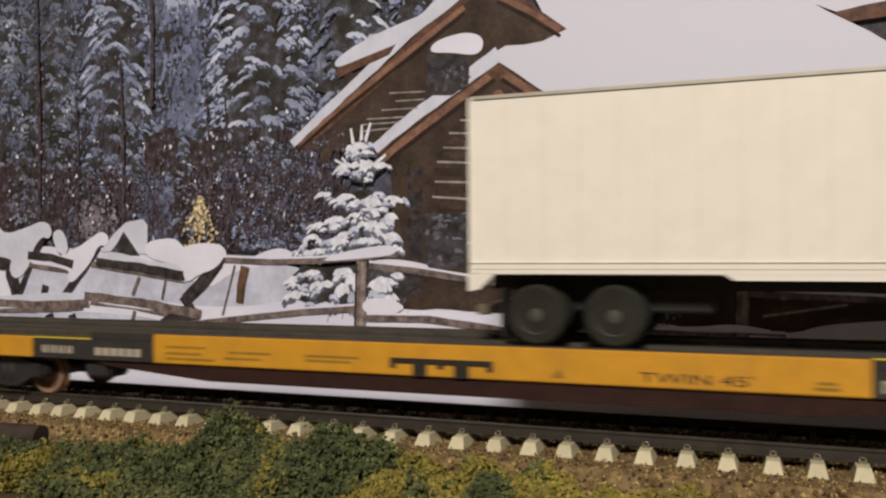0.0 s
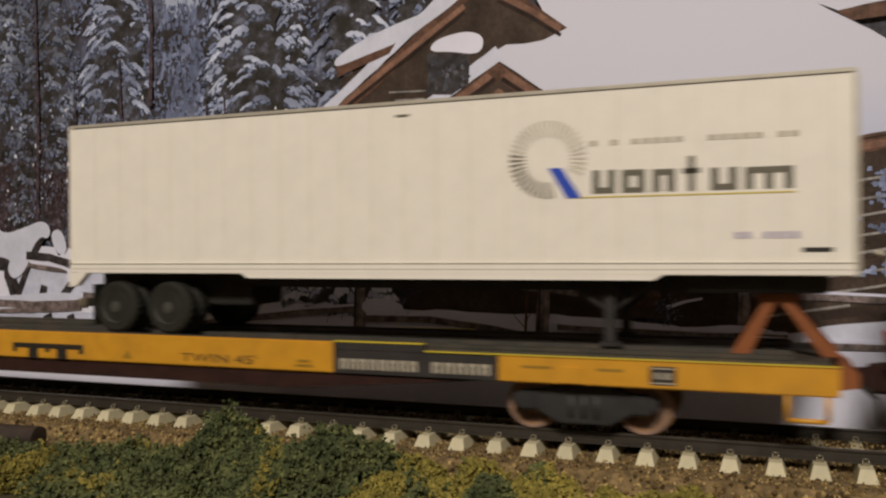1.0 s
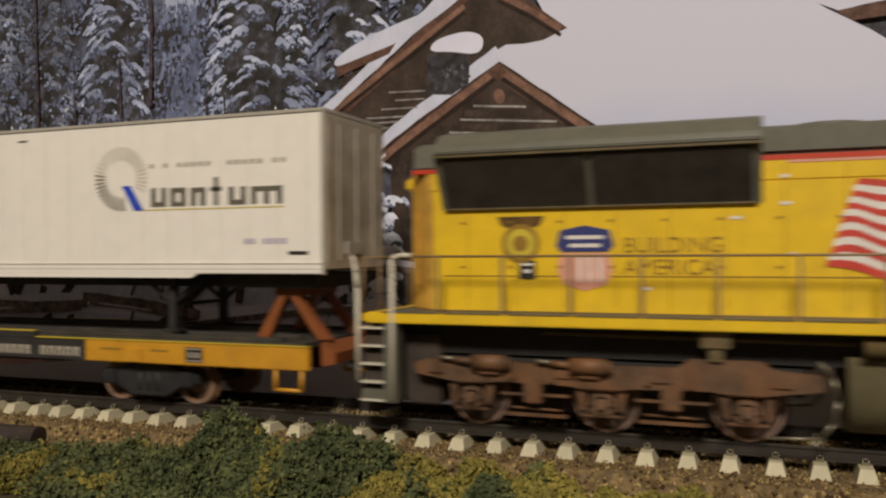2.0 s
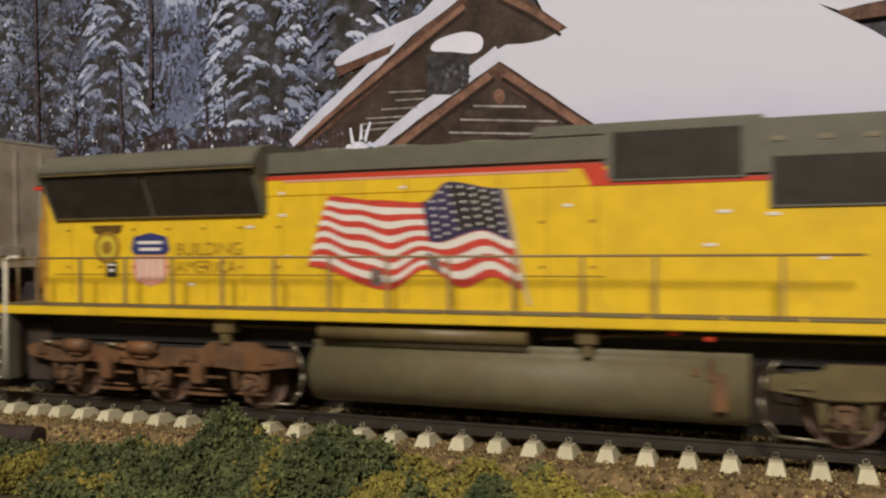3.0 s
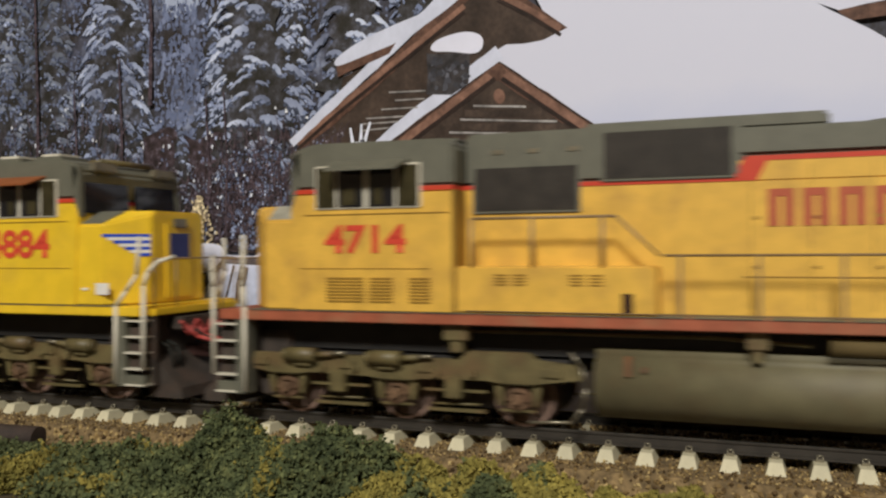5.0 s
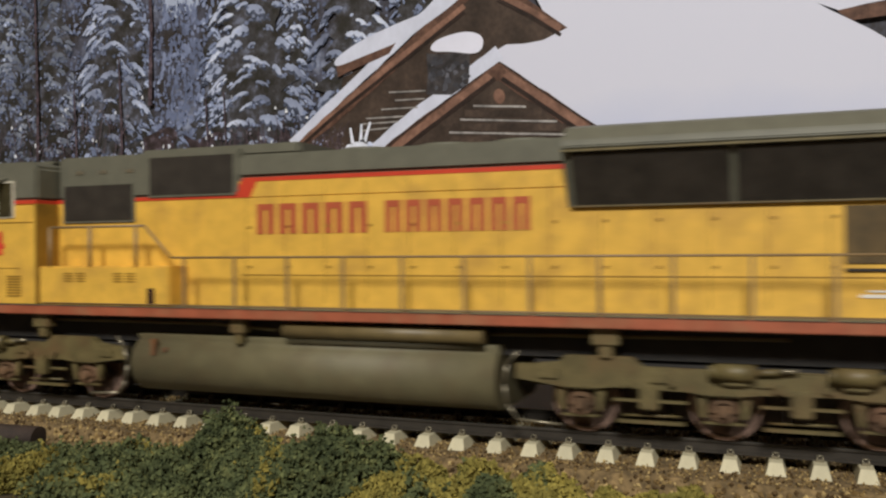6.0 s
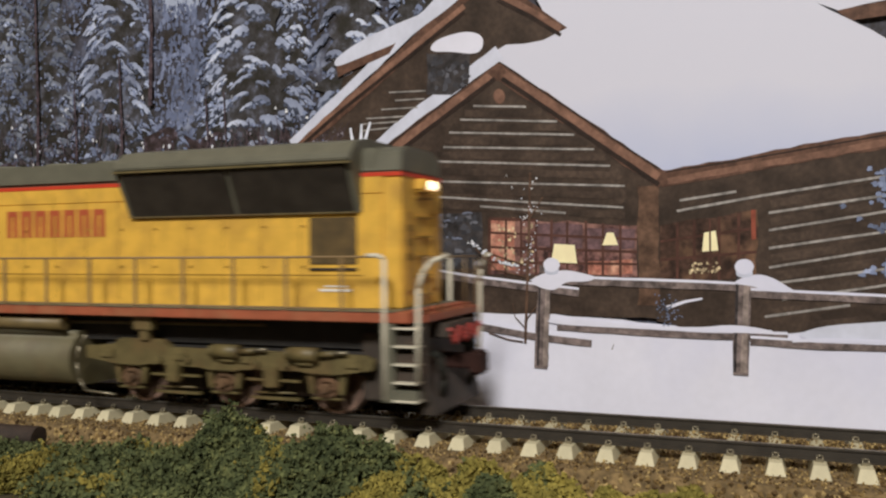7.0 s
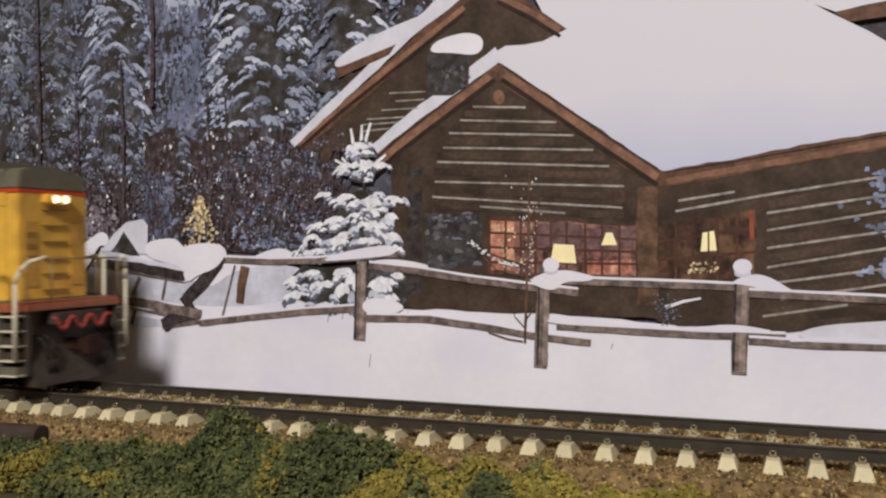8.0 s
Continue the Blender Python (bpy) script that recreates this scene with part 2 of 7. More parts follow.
# ---- ground, roadbed and track ----
def lay_ground():
    """The layout's top: a soil sheet with a shallow ditch before the roadbed and low hummocks."""
    bm = bmesh.new()
    xs = [-70 + i * 1.0 for i in range(121)]
    ys = [-12.0, -10, -8, -7, -6, -5.2, -4.6, -4, -3.5, -3, -2.6, -2.2, -1.0, 0.0, 2.0, BACK + 1.5]
    grid = []
    for x in xs:
        row = []
        for y in ys:
            z = -0.95 + (0.18 * noise.noise((x * 0.4, y * 0.4, 0)) if y < -2.3 else 0.0)
            row.append(bm.verts.new((x, y, z)))
        grid.append(row)
    for i in range(len(xs) - 1):
        for j in range(len(ys) - 1):
            bm.faces.new((grid[i][j], grid[i + 1][j], grid[i + 1][j + 1], grid[i][j + 1]))
    single("ground", bm, SOIL, "brown soil-covered layout ground under the track", kind="structure")
    bm = bmesh.new()
    box(bm, -70, 50, -12.0, BACK + 1.5, -4.0, -1.3)
    for x in (-66, 44):
        for y in (-10.5, BACK - 1.5):
            box(bm, x, x + 3.5, y, y + 3.0, -82.6, -4.0)
    single("layout_table", bm, WOODBROWN, "dark wooden table top carrying the layout", kind="structure")


def track_bed():
    bed = thing("track", "model railway track on pale concrete ties and brown ballast", "track", kind="structure")
    part("roadbed", prism(bmesh.new(), [(-2.15, -0.96), (-1.75, -0.375), (1.75, -0.375), (2.3, -0.96)], -66, 46, "x"), BALLAST, bed, "brown ballast roadbed")
    for y in (-0.755, 0.755):
        bm = bmesh.new()
        prism(bm, [(y - 0.075, -0.19), (y + 0.075, -0.19), (y + 0.075, -0.165), (y + 0.014, -0.14), (y + 0.014, -0.055), (y + 0.036, -0.035), (y + 0.036, -0.004),
                   (y - 0.036, -0.004), (y - 0.036, -0.035), (y - 0.014, -0.055), (y - 0.014, -0.14), (y - 0.075, -0.165)], -66, 46, "x")
        rail = part("rail", bm, RAIL, bed, "dark weathered steel rail")
        part("rail_head", prism(bmesh.new(), [(y - 0.033, -0.004), (y + 0.033, -0.004), (y + 0.028, 0.0), (y - 0.028, 0.0)], -66, 46, "x"), RAILTOP, rail, "polished running surface")
    bm = bmesh.new()
    prism(bm, [(-1.23, -0.40), (1.23, -0.40), (1.10, -0.19), (-1.10, -0.19)], -0.155, 0.155, "x")
    for v in bm.verts:
        if v.co.z > -0.3:
            v.co.x *= 0.6
    bmesh.ops.bevel(bm, geom=bm.edges[:], offset=0.008, segments=1, affect="EDGES")
    tie_mesh = mesh_of("tie", bm, TIE)
    bm = bmesh.new()
    for y, s in ((-0.755, -1), (-0.755, 1), (0.755, -1), (0.755, 1)):
        box(bm, -0.055, 0.055, y + s * 0.075, y + s * 0.155, -0.19, -0.145)
        pipe(bm, [(-0.04, y + s * 0.15, -0.15), (-0.04, y + s * 0.10, -0.105), (0.04, y + s * 0.10, -0.105), (0.04, y + s * 0.15, -0.15)], 0.014, 5)
    clip_mesh = mesh_of("rail_clip", bm, CLIP)
    for i in range(-62, 26):
        x = 1.2536 + i * 0.614
        t = new("tie", tie_mesh)
        t.parent, t.matrix_basis = bed, at(x + random.uniform(-0.02, 0.02), random.uniform(-0.02, 0.02), random.uniform(-0.012, 0.0), 0, 0, random.uniform(-1.2, 1.2))
        c = new("rail_clip", clip_mesh)
        c.parent, c.matrix_basis = t, Matrix()
    return bed


lay_ground()
track_bed()


def ballast_stones():
    rng = np.random.default_rng(3)
    n = 42000
    x, y = rng.uniform(-26, 6, n), rng.uniform(-2.3, 2.1, n)
    z = np.where(y < -1.75, -0.385 - (-1.75 - y) * 1.2, -0.37) + rng.uniform(-0.03, 0.03, n)
    size = np.where(y < -1.75, rng.uniform(0.02, 0.055, n), rng.uniform(0.010, 0.028, n))
    m = 12000
    x = np.concatenate([x, rng.uniform(-26, 6, m)])
    y = np.concatenate([y, rng.uniform(-0.62, 0.62, m)])
    z = np.concatenate([z, rng.uniform(-0.24, -0.165, m)])
    size = np.concatenate([size, rng.uniform(0.012, 0.03, m)])
    tagged(crumbs("ballast", np.stack([x, y, z], 1), size, STONES), "brown and tan crushed ballast round the ties", "ballast", kind="stuff")


ballast_stones()


# ---- foam foliage before the track ----
def mound(name, x, y, top, r, material, label, n=30000, low=-1.0, size=0.031, lumps=30, seed=0):
    """A clump of foam foliage: fine crumbs heaped in lumps, green with dry olive tips or the other way round."""
    rng = np.random.default_rng(seed)
    h = top - low
    pts = []
    for k in range(lumps):
        a, d = rng.uniform(0, 2 * math.pi), r * 0.86 * math.sqrt(rng.random()) if k else 0.0
        rr = r * rng.uniform(0.18, 0.36)
        cx, cy = x + d * math.cos(a), y + 0.75 * d * math.sin(a)
        cz = low + (h - rr) * (1 - (d / r) ** 1.6 * 0.75) * (rng.uniform(0.8, 1.0) if k else 1.0)
        m = n // lumps
        v = rng.normal(size=(m, 3))
        v /= np.linalg.norm(v, axis=1)[:, None]
        wob = np.array([noise.noise(Vector(q) * 2.6 + Vector((k * 3.1, x, y))) + 0.55 * noise.noise(Vector(q) * 7.5 + Vector((x, k * 2.2, y))) for q in v])
        v = v * (rr * (0.84 + 0.60 * wob + 0.30 * rng.random(m)))[:, None]
        v[:, 2] = np.where(v[:, 2] < 0, v[:, 2] * 1.8, v[:, 2])
        pts.append(v + (cx, cy, cz))
    p = np.concatenate(pts)
    p = p[p[:, 2] > low - 0.1]
    mix = np.array([noise.noise(Vector(q) * 1.1) for q in p]) + rng.normal(size=len(p)) * 0.07
    other = mix > (0.44 if material is GREEN else 0.33)
    th = thing(name, label, "bush" if material is GREEN else "turf")
    crumbs("foliage", p[~other], rng.uniform(0.5, 1.4, int((~other).sum())) * size, material, parent=th, four=True)["kind"] = "stuff"
    if other.any():
        crumbs("mixed_foliage", p[other], rng.uniform(0.5, 1.4, int(other.sum())) * size, OLIVE if material is GREEN else GREEN, parent=th, four=True)["kind"] = "stuff"
    return th


GREEN_LABEL, OLIVE_LABEL = "dark green clump of model foliage beside the track", "yellow-olive clump of coarse model turf beside the track"


# ---- the printed winter backdrop: one flat sheet behind the track, its picture in thin layers of ink ----
# the blue second tone is shading of the snow's relief, put into the ink
SNOW = mat("print_snow", (0.75, 0.755, 0.89), 0.6, spec=0.2, vary=0.035, scale=0.5, fine=5, dirt_or_tone=(0.56, 0.58, 0.78), dirt_or_tone_amount=0.5)
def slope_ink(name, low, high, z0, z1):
    """Snow of the printed roof, its shading put into the ink: blue towards the eave, pale and warm higher up, with soft
    drifts.
    """
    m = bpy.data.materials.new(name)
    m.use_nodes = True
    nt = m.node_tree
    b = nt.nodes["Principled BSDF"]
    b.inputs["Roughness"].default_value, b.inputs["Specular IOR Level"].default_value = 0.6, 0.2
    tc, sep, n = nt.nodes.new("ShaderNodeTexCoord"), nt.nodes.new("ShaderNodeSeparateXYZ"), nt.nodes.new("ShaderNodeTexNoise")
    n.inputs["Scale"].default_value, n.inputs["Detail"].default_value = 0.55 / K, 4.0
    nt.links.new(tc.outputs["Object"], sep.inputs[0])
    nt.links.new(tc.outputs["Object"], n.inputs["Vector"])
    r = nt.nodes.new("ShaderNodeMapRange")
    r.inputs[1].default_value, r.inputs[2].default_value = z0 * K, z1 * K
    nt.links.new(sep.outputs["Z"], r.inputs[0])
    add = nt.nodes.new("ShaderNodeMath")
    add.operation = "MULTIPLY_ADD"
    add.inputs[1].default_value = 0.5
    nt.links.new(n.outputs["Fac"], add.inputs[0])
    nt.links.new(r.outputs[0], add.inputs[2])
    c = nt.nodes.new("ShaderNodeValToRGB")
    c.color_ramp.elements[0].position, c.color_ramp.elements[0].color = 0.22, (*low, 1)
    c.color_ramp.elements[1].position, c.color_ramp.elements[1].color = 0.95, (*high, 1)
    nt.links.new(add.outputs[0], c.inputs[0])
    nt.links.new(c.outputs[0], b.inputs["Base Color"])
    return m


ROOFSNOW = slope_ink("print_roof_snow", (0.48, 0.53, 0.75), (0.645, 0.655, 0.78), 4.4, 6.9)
SNOWBLUE = mat("print_snow_shade", (0.62, 0.645, 0.78), 0.6, spec=0.2, vary=0.06, scale=1.5, fine=8)
SNOWSHADE = mat("print_snow_shadow", (0.58, 0.61, 0.76), 0.6, spec=0.2, vary=0.14, scale=1.2, fine=6)


def forest_ink(name, dark, mid, light, scale, stretch):
    """Blotchy woodland of the print: three inks mixed by layered noise."""
    m = bpy.data.materials.new(name)
    m.use_nodes = True
    nt = m.node_tree
    b = nt.nodes["Principled BSDF"]
    b.inputs["Roughness"].default_value, b.inputs["Specular IOR Level"].default_value = 0.6, 0.2
    tc, mp = nt.nodes.new("ShaderNodeTexCoord"), nt.nodes.new("ShaderNodeMapping")
    mp.inputs["Scale"].default_value = (1 / K, 1 / K, stretch / K)
    n = nt.nodes.new("ShaderNodeTexNoise")
    n.inputs["Scale"].default_value, n.inputs["Detail"].default_value, n.inputs["Roughness"].default_value = scale, 7.0, 0.68
    r = nt.nodes.new("ShaderNodeValToRGB")
    r.color_ramp.elements[0].position, r.color_ramp.elements[0].color = 0.42, (*dark, 1)
    r.color_ramp.elements[1].position, r.color_ramp.elements[1].color = 0.72, (*light, 1)
    e = r.color_ramp.elements.new(0.56)
    e.color = (*mid, 1)
    nt.links.new(tc.outputs["Object"], mp.inputs["Vector"])
    nt.links.new(mp.outputs["Vector"], n.inputs["Vector"])
    nt.links.new(n.outputs["Fac"], r.inputs[0])
    nt.links.new(r.outputs[0], b.inputs["Base Color"])
    return m


HAZE = forest_ink("print_forest_haze", (0.034, 0.029, 0.027), (0.078, 0.082, 0.118), (0.28, 0.315, 0.44), 1.15, 0.75)
SKYGAP = mat("print_sky", (0.40, 0.45, 0.60), 0.6, spec=0.2, vary=0.1)
LOG = mat("print_log_wall", (0.060, 0.041, 0.031), 0.6, spec=0.2, vary=0.35, scale=1.5, fine=9)
FASCIA = mat("print_roof_board", (0.125, 0.066, 0.046), 0.6, spec=0.2, vary=0.3, scale=2.5, fine=10)
CHINK = mat("print_chinking", (0.34, 0.32, 0.31), 0.6, spec=0.2, vary=0.3, scale=3, fine=12)
# pale blobs are faint reflections in the printed panes, put into the ink
PANE = mat("print_window", (0.045, 0.040, 0.042), 0.6, spec=0.2, vary=0.5, scale=3, fine=9, dirt_or_tone=(0.16, 0.155, 0.18), dirt_or_tone_amount=0.35)
WARMPANE = mat("print_warm_window", (0.17, 0.085, 0.080), 0.6, spec=0.2, vary=0.6, scale=4, fine=8, dirt_or_tone=(0.46, 0.25, 0.21), dirt_or_tone_amount=0.6)
DIMPANE = mat("print_dim_window", (0.065, 0.035, 0.025), 0.6, spec=0.2, vary=0.5, scale=4, fine=9, dirt_or_tone=(0.3, 0.17, 0.10), dirt_or_tone_amount=0.5)
MULLION = mat("print_muntin", (0.09, 0.04, 0.03), 0.6, spec=0.2, vary=0.3)
LITPANE = mat("print_lit_pane", (0.42, 0.17, 0.125), 0.6, spec=0.2, vary=0.4, scale=6, fine=14, dirt_or_tone=(0.80, 0.48, 0.34), dirt_or_tone_amount=0.8)
DULLPANE = mat("print_dull_pane", (0.16, 0.095, 0.105), 0.6, spec=0.2, vary=0.4, scale=4, fine=9)
LAMPGLOW = mat("print_lampshade", (0.98, 0.88, 0.55), 0.6, spec=0.2, vary=0.05)
REDWOOD = mat("print_red_frame", (0.30, 0.08, 0.05), 0.6, spec=0.2, vary=0.25)
POST = mat("print_post", (0.13, 0.075, 0.050), 0.6, spec=0.2, vary=0.4, scale=3, fine=10)
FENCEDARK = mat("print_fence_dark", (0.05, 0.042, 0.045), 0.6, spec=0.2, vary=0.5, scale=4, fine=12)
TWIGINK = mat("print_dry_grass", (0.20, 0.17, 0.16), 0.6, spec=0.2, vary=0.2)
POSTLIGHT = mat("print_post_lit", (0.30, 0.245, 0.225), 0.6, spec=0.2, vary=0.35, scale=4, fine=14)
FENCE = mat("print_fence", (0.195, 0.155, 0.150), 0.6, spec=0.2, vary=0.45, scale=4, fine=12)
TREEDARK = forest_ink("print_tree_dark", (0.026, 0.024, 0.020), (0.06, 0.058, 0.066), (0.17, 0.19, 0.27), 2.6, 1.0)
BOUGHSHADE = mat("print_bough_shade", (0.080, 0.094, 0.145), 0.6, spec=0.2, vary=0.5, scale=2, fine=8)
HAZEBLUE = leafy("print_blue_haze", (0.075, 0.088, 0.145), (0.30, 0.345, 0.52), (0.15, 0.178, 0.29), 0.9)
THICKET = forest_ink("print_thicket", (0.028, 0.020, 0.020), (0.070, 0.050, 0.058), (0.21, 0.19, 0.26), 4.5, 1.0)
LOGBROWN = mat("print_log", (0.068, 0.047, 0.036), 0.6, spec=0.2, vary=0.4, scale=1.2, fine=10)
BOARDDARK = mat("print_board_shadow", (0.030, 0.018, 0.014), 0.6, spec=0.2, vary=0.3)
BOARDPALE = mat("print_board_face", (0.23, 0.125, 0.088), 0.6, spec=0.2, vary=0.3, scale=2.0, fine=12)
STONE = leafy("print_stone", (0.035, 0.035, 0.040), (0.17, 0.175, 0.21), (0.075, 0.075, 0.090))
SPRUCEBLUE = mat("print_spruce_shade", (0.17, 0.19, 0.27), 0.6, spec=0.2, vary=0.3, scale=4, fine=10)
BRUSH = mat("print_brushwood", (0.085, 0.062, 0.075), 0.6, spec=0.2, vary=0.5, scale=3, fine=12)
CLUMPS = leafy("print_snow_clumps", (0.070, 0.080, 0.120), (0.58, 0.65, 0.88), (0.235, 0.28, 0.44), 0.9)
CLUMPSDIM = leafy("print_dim_clumps", (0.060, 0.066, 0.080), (0.42, 0.46, 0.56), (0.17, 0.19, 0.25), 0.9)
CLUMPSBOLD = leafy("print_bold_clumps", (0.11, 0.125, 0.19), (0.72, 0.77, 0.93), (0.34, 0.385, 0.54), 0.9)
CLUMPSWHITE = leafy("print_white_clumps", (0.50, 0.54, 0.66), (0.85, 0.85, 0.88), (0.72, 0.74, 0.82))
PALEBUSH = leafy("print_pale_bush", (0.10, 0.085, 0.11), (0.34, 0.30, 0.36), (0.20, 0.17, 0.21))
GOLD = leafy("print_lit_tree", (0.20, 0.16, 0.11), (0.92, 0.78, 0.48), (0.52, 0.42, 0.27))
TWIGS = leafy("print_twigs", (0.03, 0.025, 0.03), (0.30, 0.28, 0.34), (0.10, 0.085, 0.10))

backdrop = thing("backdrop", "flat printed winter backdrop of a snowy log house and forest", "backdrop", kind="structure")
part("board", box(bmesh.new(), -34, 14, BACK + 0.115, BACK + 0.40, -0.96, 14.5), TREEDARK, backdrop, "dark edge of the backdrop board")


LAID = [0]


def deep(n):
    """Depth of the printed wood, which lies behind all other inks."""
    return BACK + 0.10 - 0.0075 * n


def ink(layer):
    """The height of an ink layer; no two patches share one plane."""
    LAID[0] += 1
    return BACK - 0.0025 * layer - 0.000008 * LAID[0]


def rounded(pts, times):
    for _ in range(times):
        pts = [(a[0] * s + b[0] * (1 - s), a[1] * s + b[1] * (1 - s)) for a, b in zip(pts, pts[1:] + pts[:1]) for s in (0.75, 0.25)]
    return pts


def sheet(name, material, layer, pts, smooth=0):
    """A flat patch of the print, in the backdrop's own plane."""
    bm = bmesh.new()
    if smooth:
        pts = rounded(pts, 2)
    elif len(pts) < 40:
        ragged = []
        for a, b in zip(pts, pts[1:] + pts[:1]):
            n = max(1, int(math.dist(a, b) / 0.35))
            for k in range(n):
                w = 0.035 if k else 0.0
                ragged.append((a[0] + (b[0] - a[0]) * k / n + random.uniform(-w, w), a[1] + (b[1] - a[1]) * k / n + random.uniform(-w, w)))
        pts = ragged
    flat(bm, pts, ink(layer) if layer > 0 else deep(-layer))
    bmesh.ops.triangulate(bm, faces=bm.faces)
    return part(name, bm, material, backdrop)


def ribbon(bm, pts, w0, w1, y, rough=0.12):
    """A band of the given width along a line, with slightly uneven edges."""
    fine = []
    for a, b in zip(pts, pts[1:]):
        n = max(1, int(math.dist(a, b) / 0.25))
        fine += [(a[0] + (b[0] - a[0]) * k / n, a[1] + (b[1] - a[1]) * k / n) for k in range(n)]
    fine.append(pts[-1])
    left, right = [], []
    for i, p in enumerate(fine):
        a, b = fine[max(0, i - 1)], fine[min(len(fine) - 1, i + 1)]
        d = math.dist(a, b) or 1.0
        nx, nz = -(b[1] - a[1]) / d, (b[0] - a[0]) / d
        w = (w0 + (w1 - w0) * i / max(1, len(fine) - 1)) / 2
        s, t = w * random.uniform(1 - rough, 1 + rough), w * random.uniform(1 - rough, 1 + rough)
        left.append(bm.verts.new((p[0] + nx * s, y, p[1] + nz * s)))
        right.append(bm.verts.new((p[0] - nx * t, y, p[1] - nz * t)))
    for i in range(len(fine) - 1):
        f = bm.faces.new((left[i], left[i + 1], right[i + 1], right[i]))
        f.normal_update()
        if f.normal.y > 0:
            f.normal_flip()
    return bm


def stroke(name, material, layer, pts, w0, w1):
    return part(name, ribbon(bmesh.new(), pts, w0, w1, ink(layer)), material, backdrop)


def patches(name, spots, y, material, label=""):
    """Many small uneven blobs of one ink: (x, z, width, height, lean)."""
    rng = np.random.default_rng(len(spots) + 5)
    verts, faces = [], []
    for order, (x, z, w, h, lean) in enumerate(spots):
        n = 9
        k = len(verts)
        depth = (y - order * max(0.000003, 0.0015 / len(spots))) * K
        for i in range(n):
            a = -2 * math.pi * i / n
            r = rng.uniform(0.5, 1.25)
            dx, dz = w * r * math.cos(a), h * r * math.sin(a)
            verts.append(((x + dx) * K, depth, (z + dz + lean * dx - abs(dx) * 0.25) * K))
        faces.append(list(range(k, k + n)))
    me = bpy.data.meshes.new(name)
    me.from_pydata(verts, [], faces)
    me.materials.append(material)
    ob = new(name, me)
    ob.parent = backdrop
    return tagged(ob, label, kind="stuff")


class Pads:
    """Collects snow pads of the print: each an arched top over hanging, finger-shaped lower edges."""

    def __init__(self):
        self.verts, self.faces = [], []

    def add(self, rng, x, z, w, h, lean, y):
        n = max(7, min(22, int(w / 0.022)))
        fingers, phase = max(1.5, w / rng.uniform(0.09, 0.16)), rng.uniform(0, 3)
        k = len(self.verts)
        for i in range(n + 1):
            t = i / n
            arch = math.sqrt(max(0.0, 1 - (2 * t - 1) ** 2))
            dx = (2 * t - 1) * w
            mid = z + lean * dx - 0.22 * dx * dx / w
            top = h * arch * rng.uniform(0.7, 1.05)
            hang = h * (0.12 + 1.05 * abs(math.sin(math.pi * fingers * t + phase)) ** 0.8 * rng.uniform(0.5, 1.15)) * (0.3 + 0.7 * arch)
            self.verts += [((x + dx) * K, y * K, (mid + top) * K), ((x + dx + lean * hang * 0.3) * K, y * K, (mid - hang) * K)]
        self.faces += [(k + 2 * i + 1, k + 2 * i + 3, k + 2 * i + 2, k + 2 * i) for i in range(n)]

    def lay(self, name, material):
        me = bpy.data.meshes.new(name)
        me.from_pydata(self.verts, [], self.faces)
        me.materials.append(material)
        ob = new(name, me)
        ob.parent = backdrop
        return tagged(ob, "", kind="stuff")


def conifer(x, z0, z1, r, layer, pad_mat, grain=1.0, fill=1.0, shape=0.8, seed=0):
    """A snow-laden conifer of the print: a dark ragged crown with rows of drooping, finger-edged snow pads."""
    rng = random.Random(seed)
    bm = bmesh.new()
    left, right = [], []
    n = max(8, int((z1 - z0) / 0.16))
    for i in range(n + 1):
        f = i / n
        w = r * (1 - f) ** shape * rng.uniform(0.55, 1.0) + 0.03
        left.append((x - w * rng.uniform(0.6, 1.12), z0 + (z1 - z0) * f))
        right.append((x + w * rng.uniform(0.6, 1.12), z0 + (z1 - z0) * f))
    for i in range(n):
        flat(bm, [left[i], right[i], right[i + 1], left[i + 1]], deep(layer))
    part("tree_print", bm, TREEDARK, backdrop)
    snow, shade = Pads(), Pads()
    rows = int((z1 - z0) / (0.17 * grain))
    step = 0
    spots = []
    for i in range(rows):
        f = (i + rng.uniform(-0.3, 0.3)) / rows
        w = r * max(0.04, 1 - f) ** shape
        for _ in range(max(1, round(fill * (2.3 * w / grain + 0.6)))):
            q = rng.uniform(-1.0, 1.0)
            px, pz = x + q * w, z0 + (z1 - z0) * f - 0.22 * abs(q) * w + rng.gauss(0, 0.07)
            half, h = rng.uniform(0.07, 0.25) * grain, rng.uniform(0.03, 0.095) * grain
            lean = -0.8 * q + rng.gauss(0, 0.25)
            step += 1
            shade.add(rng, px + 0.03 * q, pz - 0.7 * h, half * 1.08, h * 1.2, lean, deep(layer + 0.1) - 0.000022 * step)
            snow.add(rng, px, pz, half, h, lean, deep(layer + 0.1) - 0.000022 * step - 0.000011)
            for _ in range(2):
                e = rng.uniform(0.015, 0.045) * grain
                spots.append((px + rng.gauss(0, half), pz - rng.random() * 2.2 * h, e * rng.uniform(0.8, 1.6), e, -0.6 * q))
    shade.lay("bough_shade", BOUGHSHADE)
    snow.lay("bough_snow", pad_mat)
    patches("snow_clumps", spots, deep(layer + 0.1) - 0.000022 * (step + 5), CLUMPS)


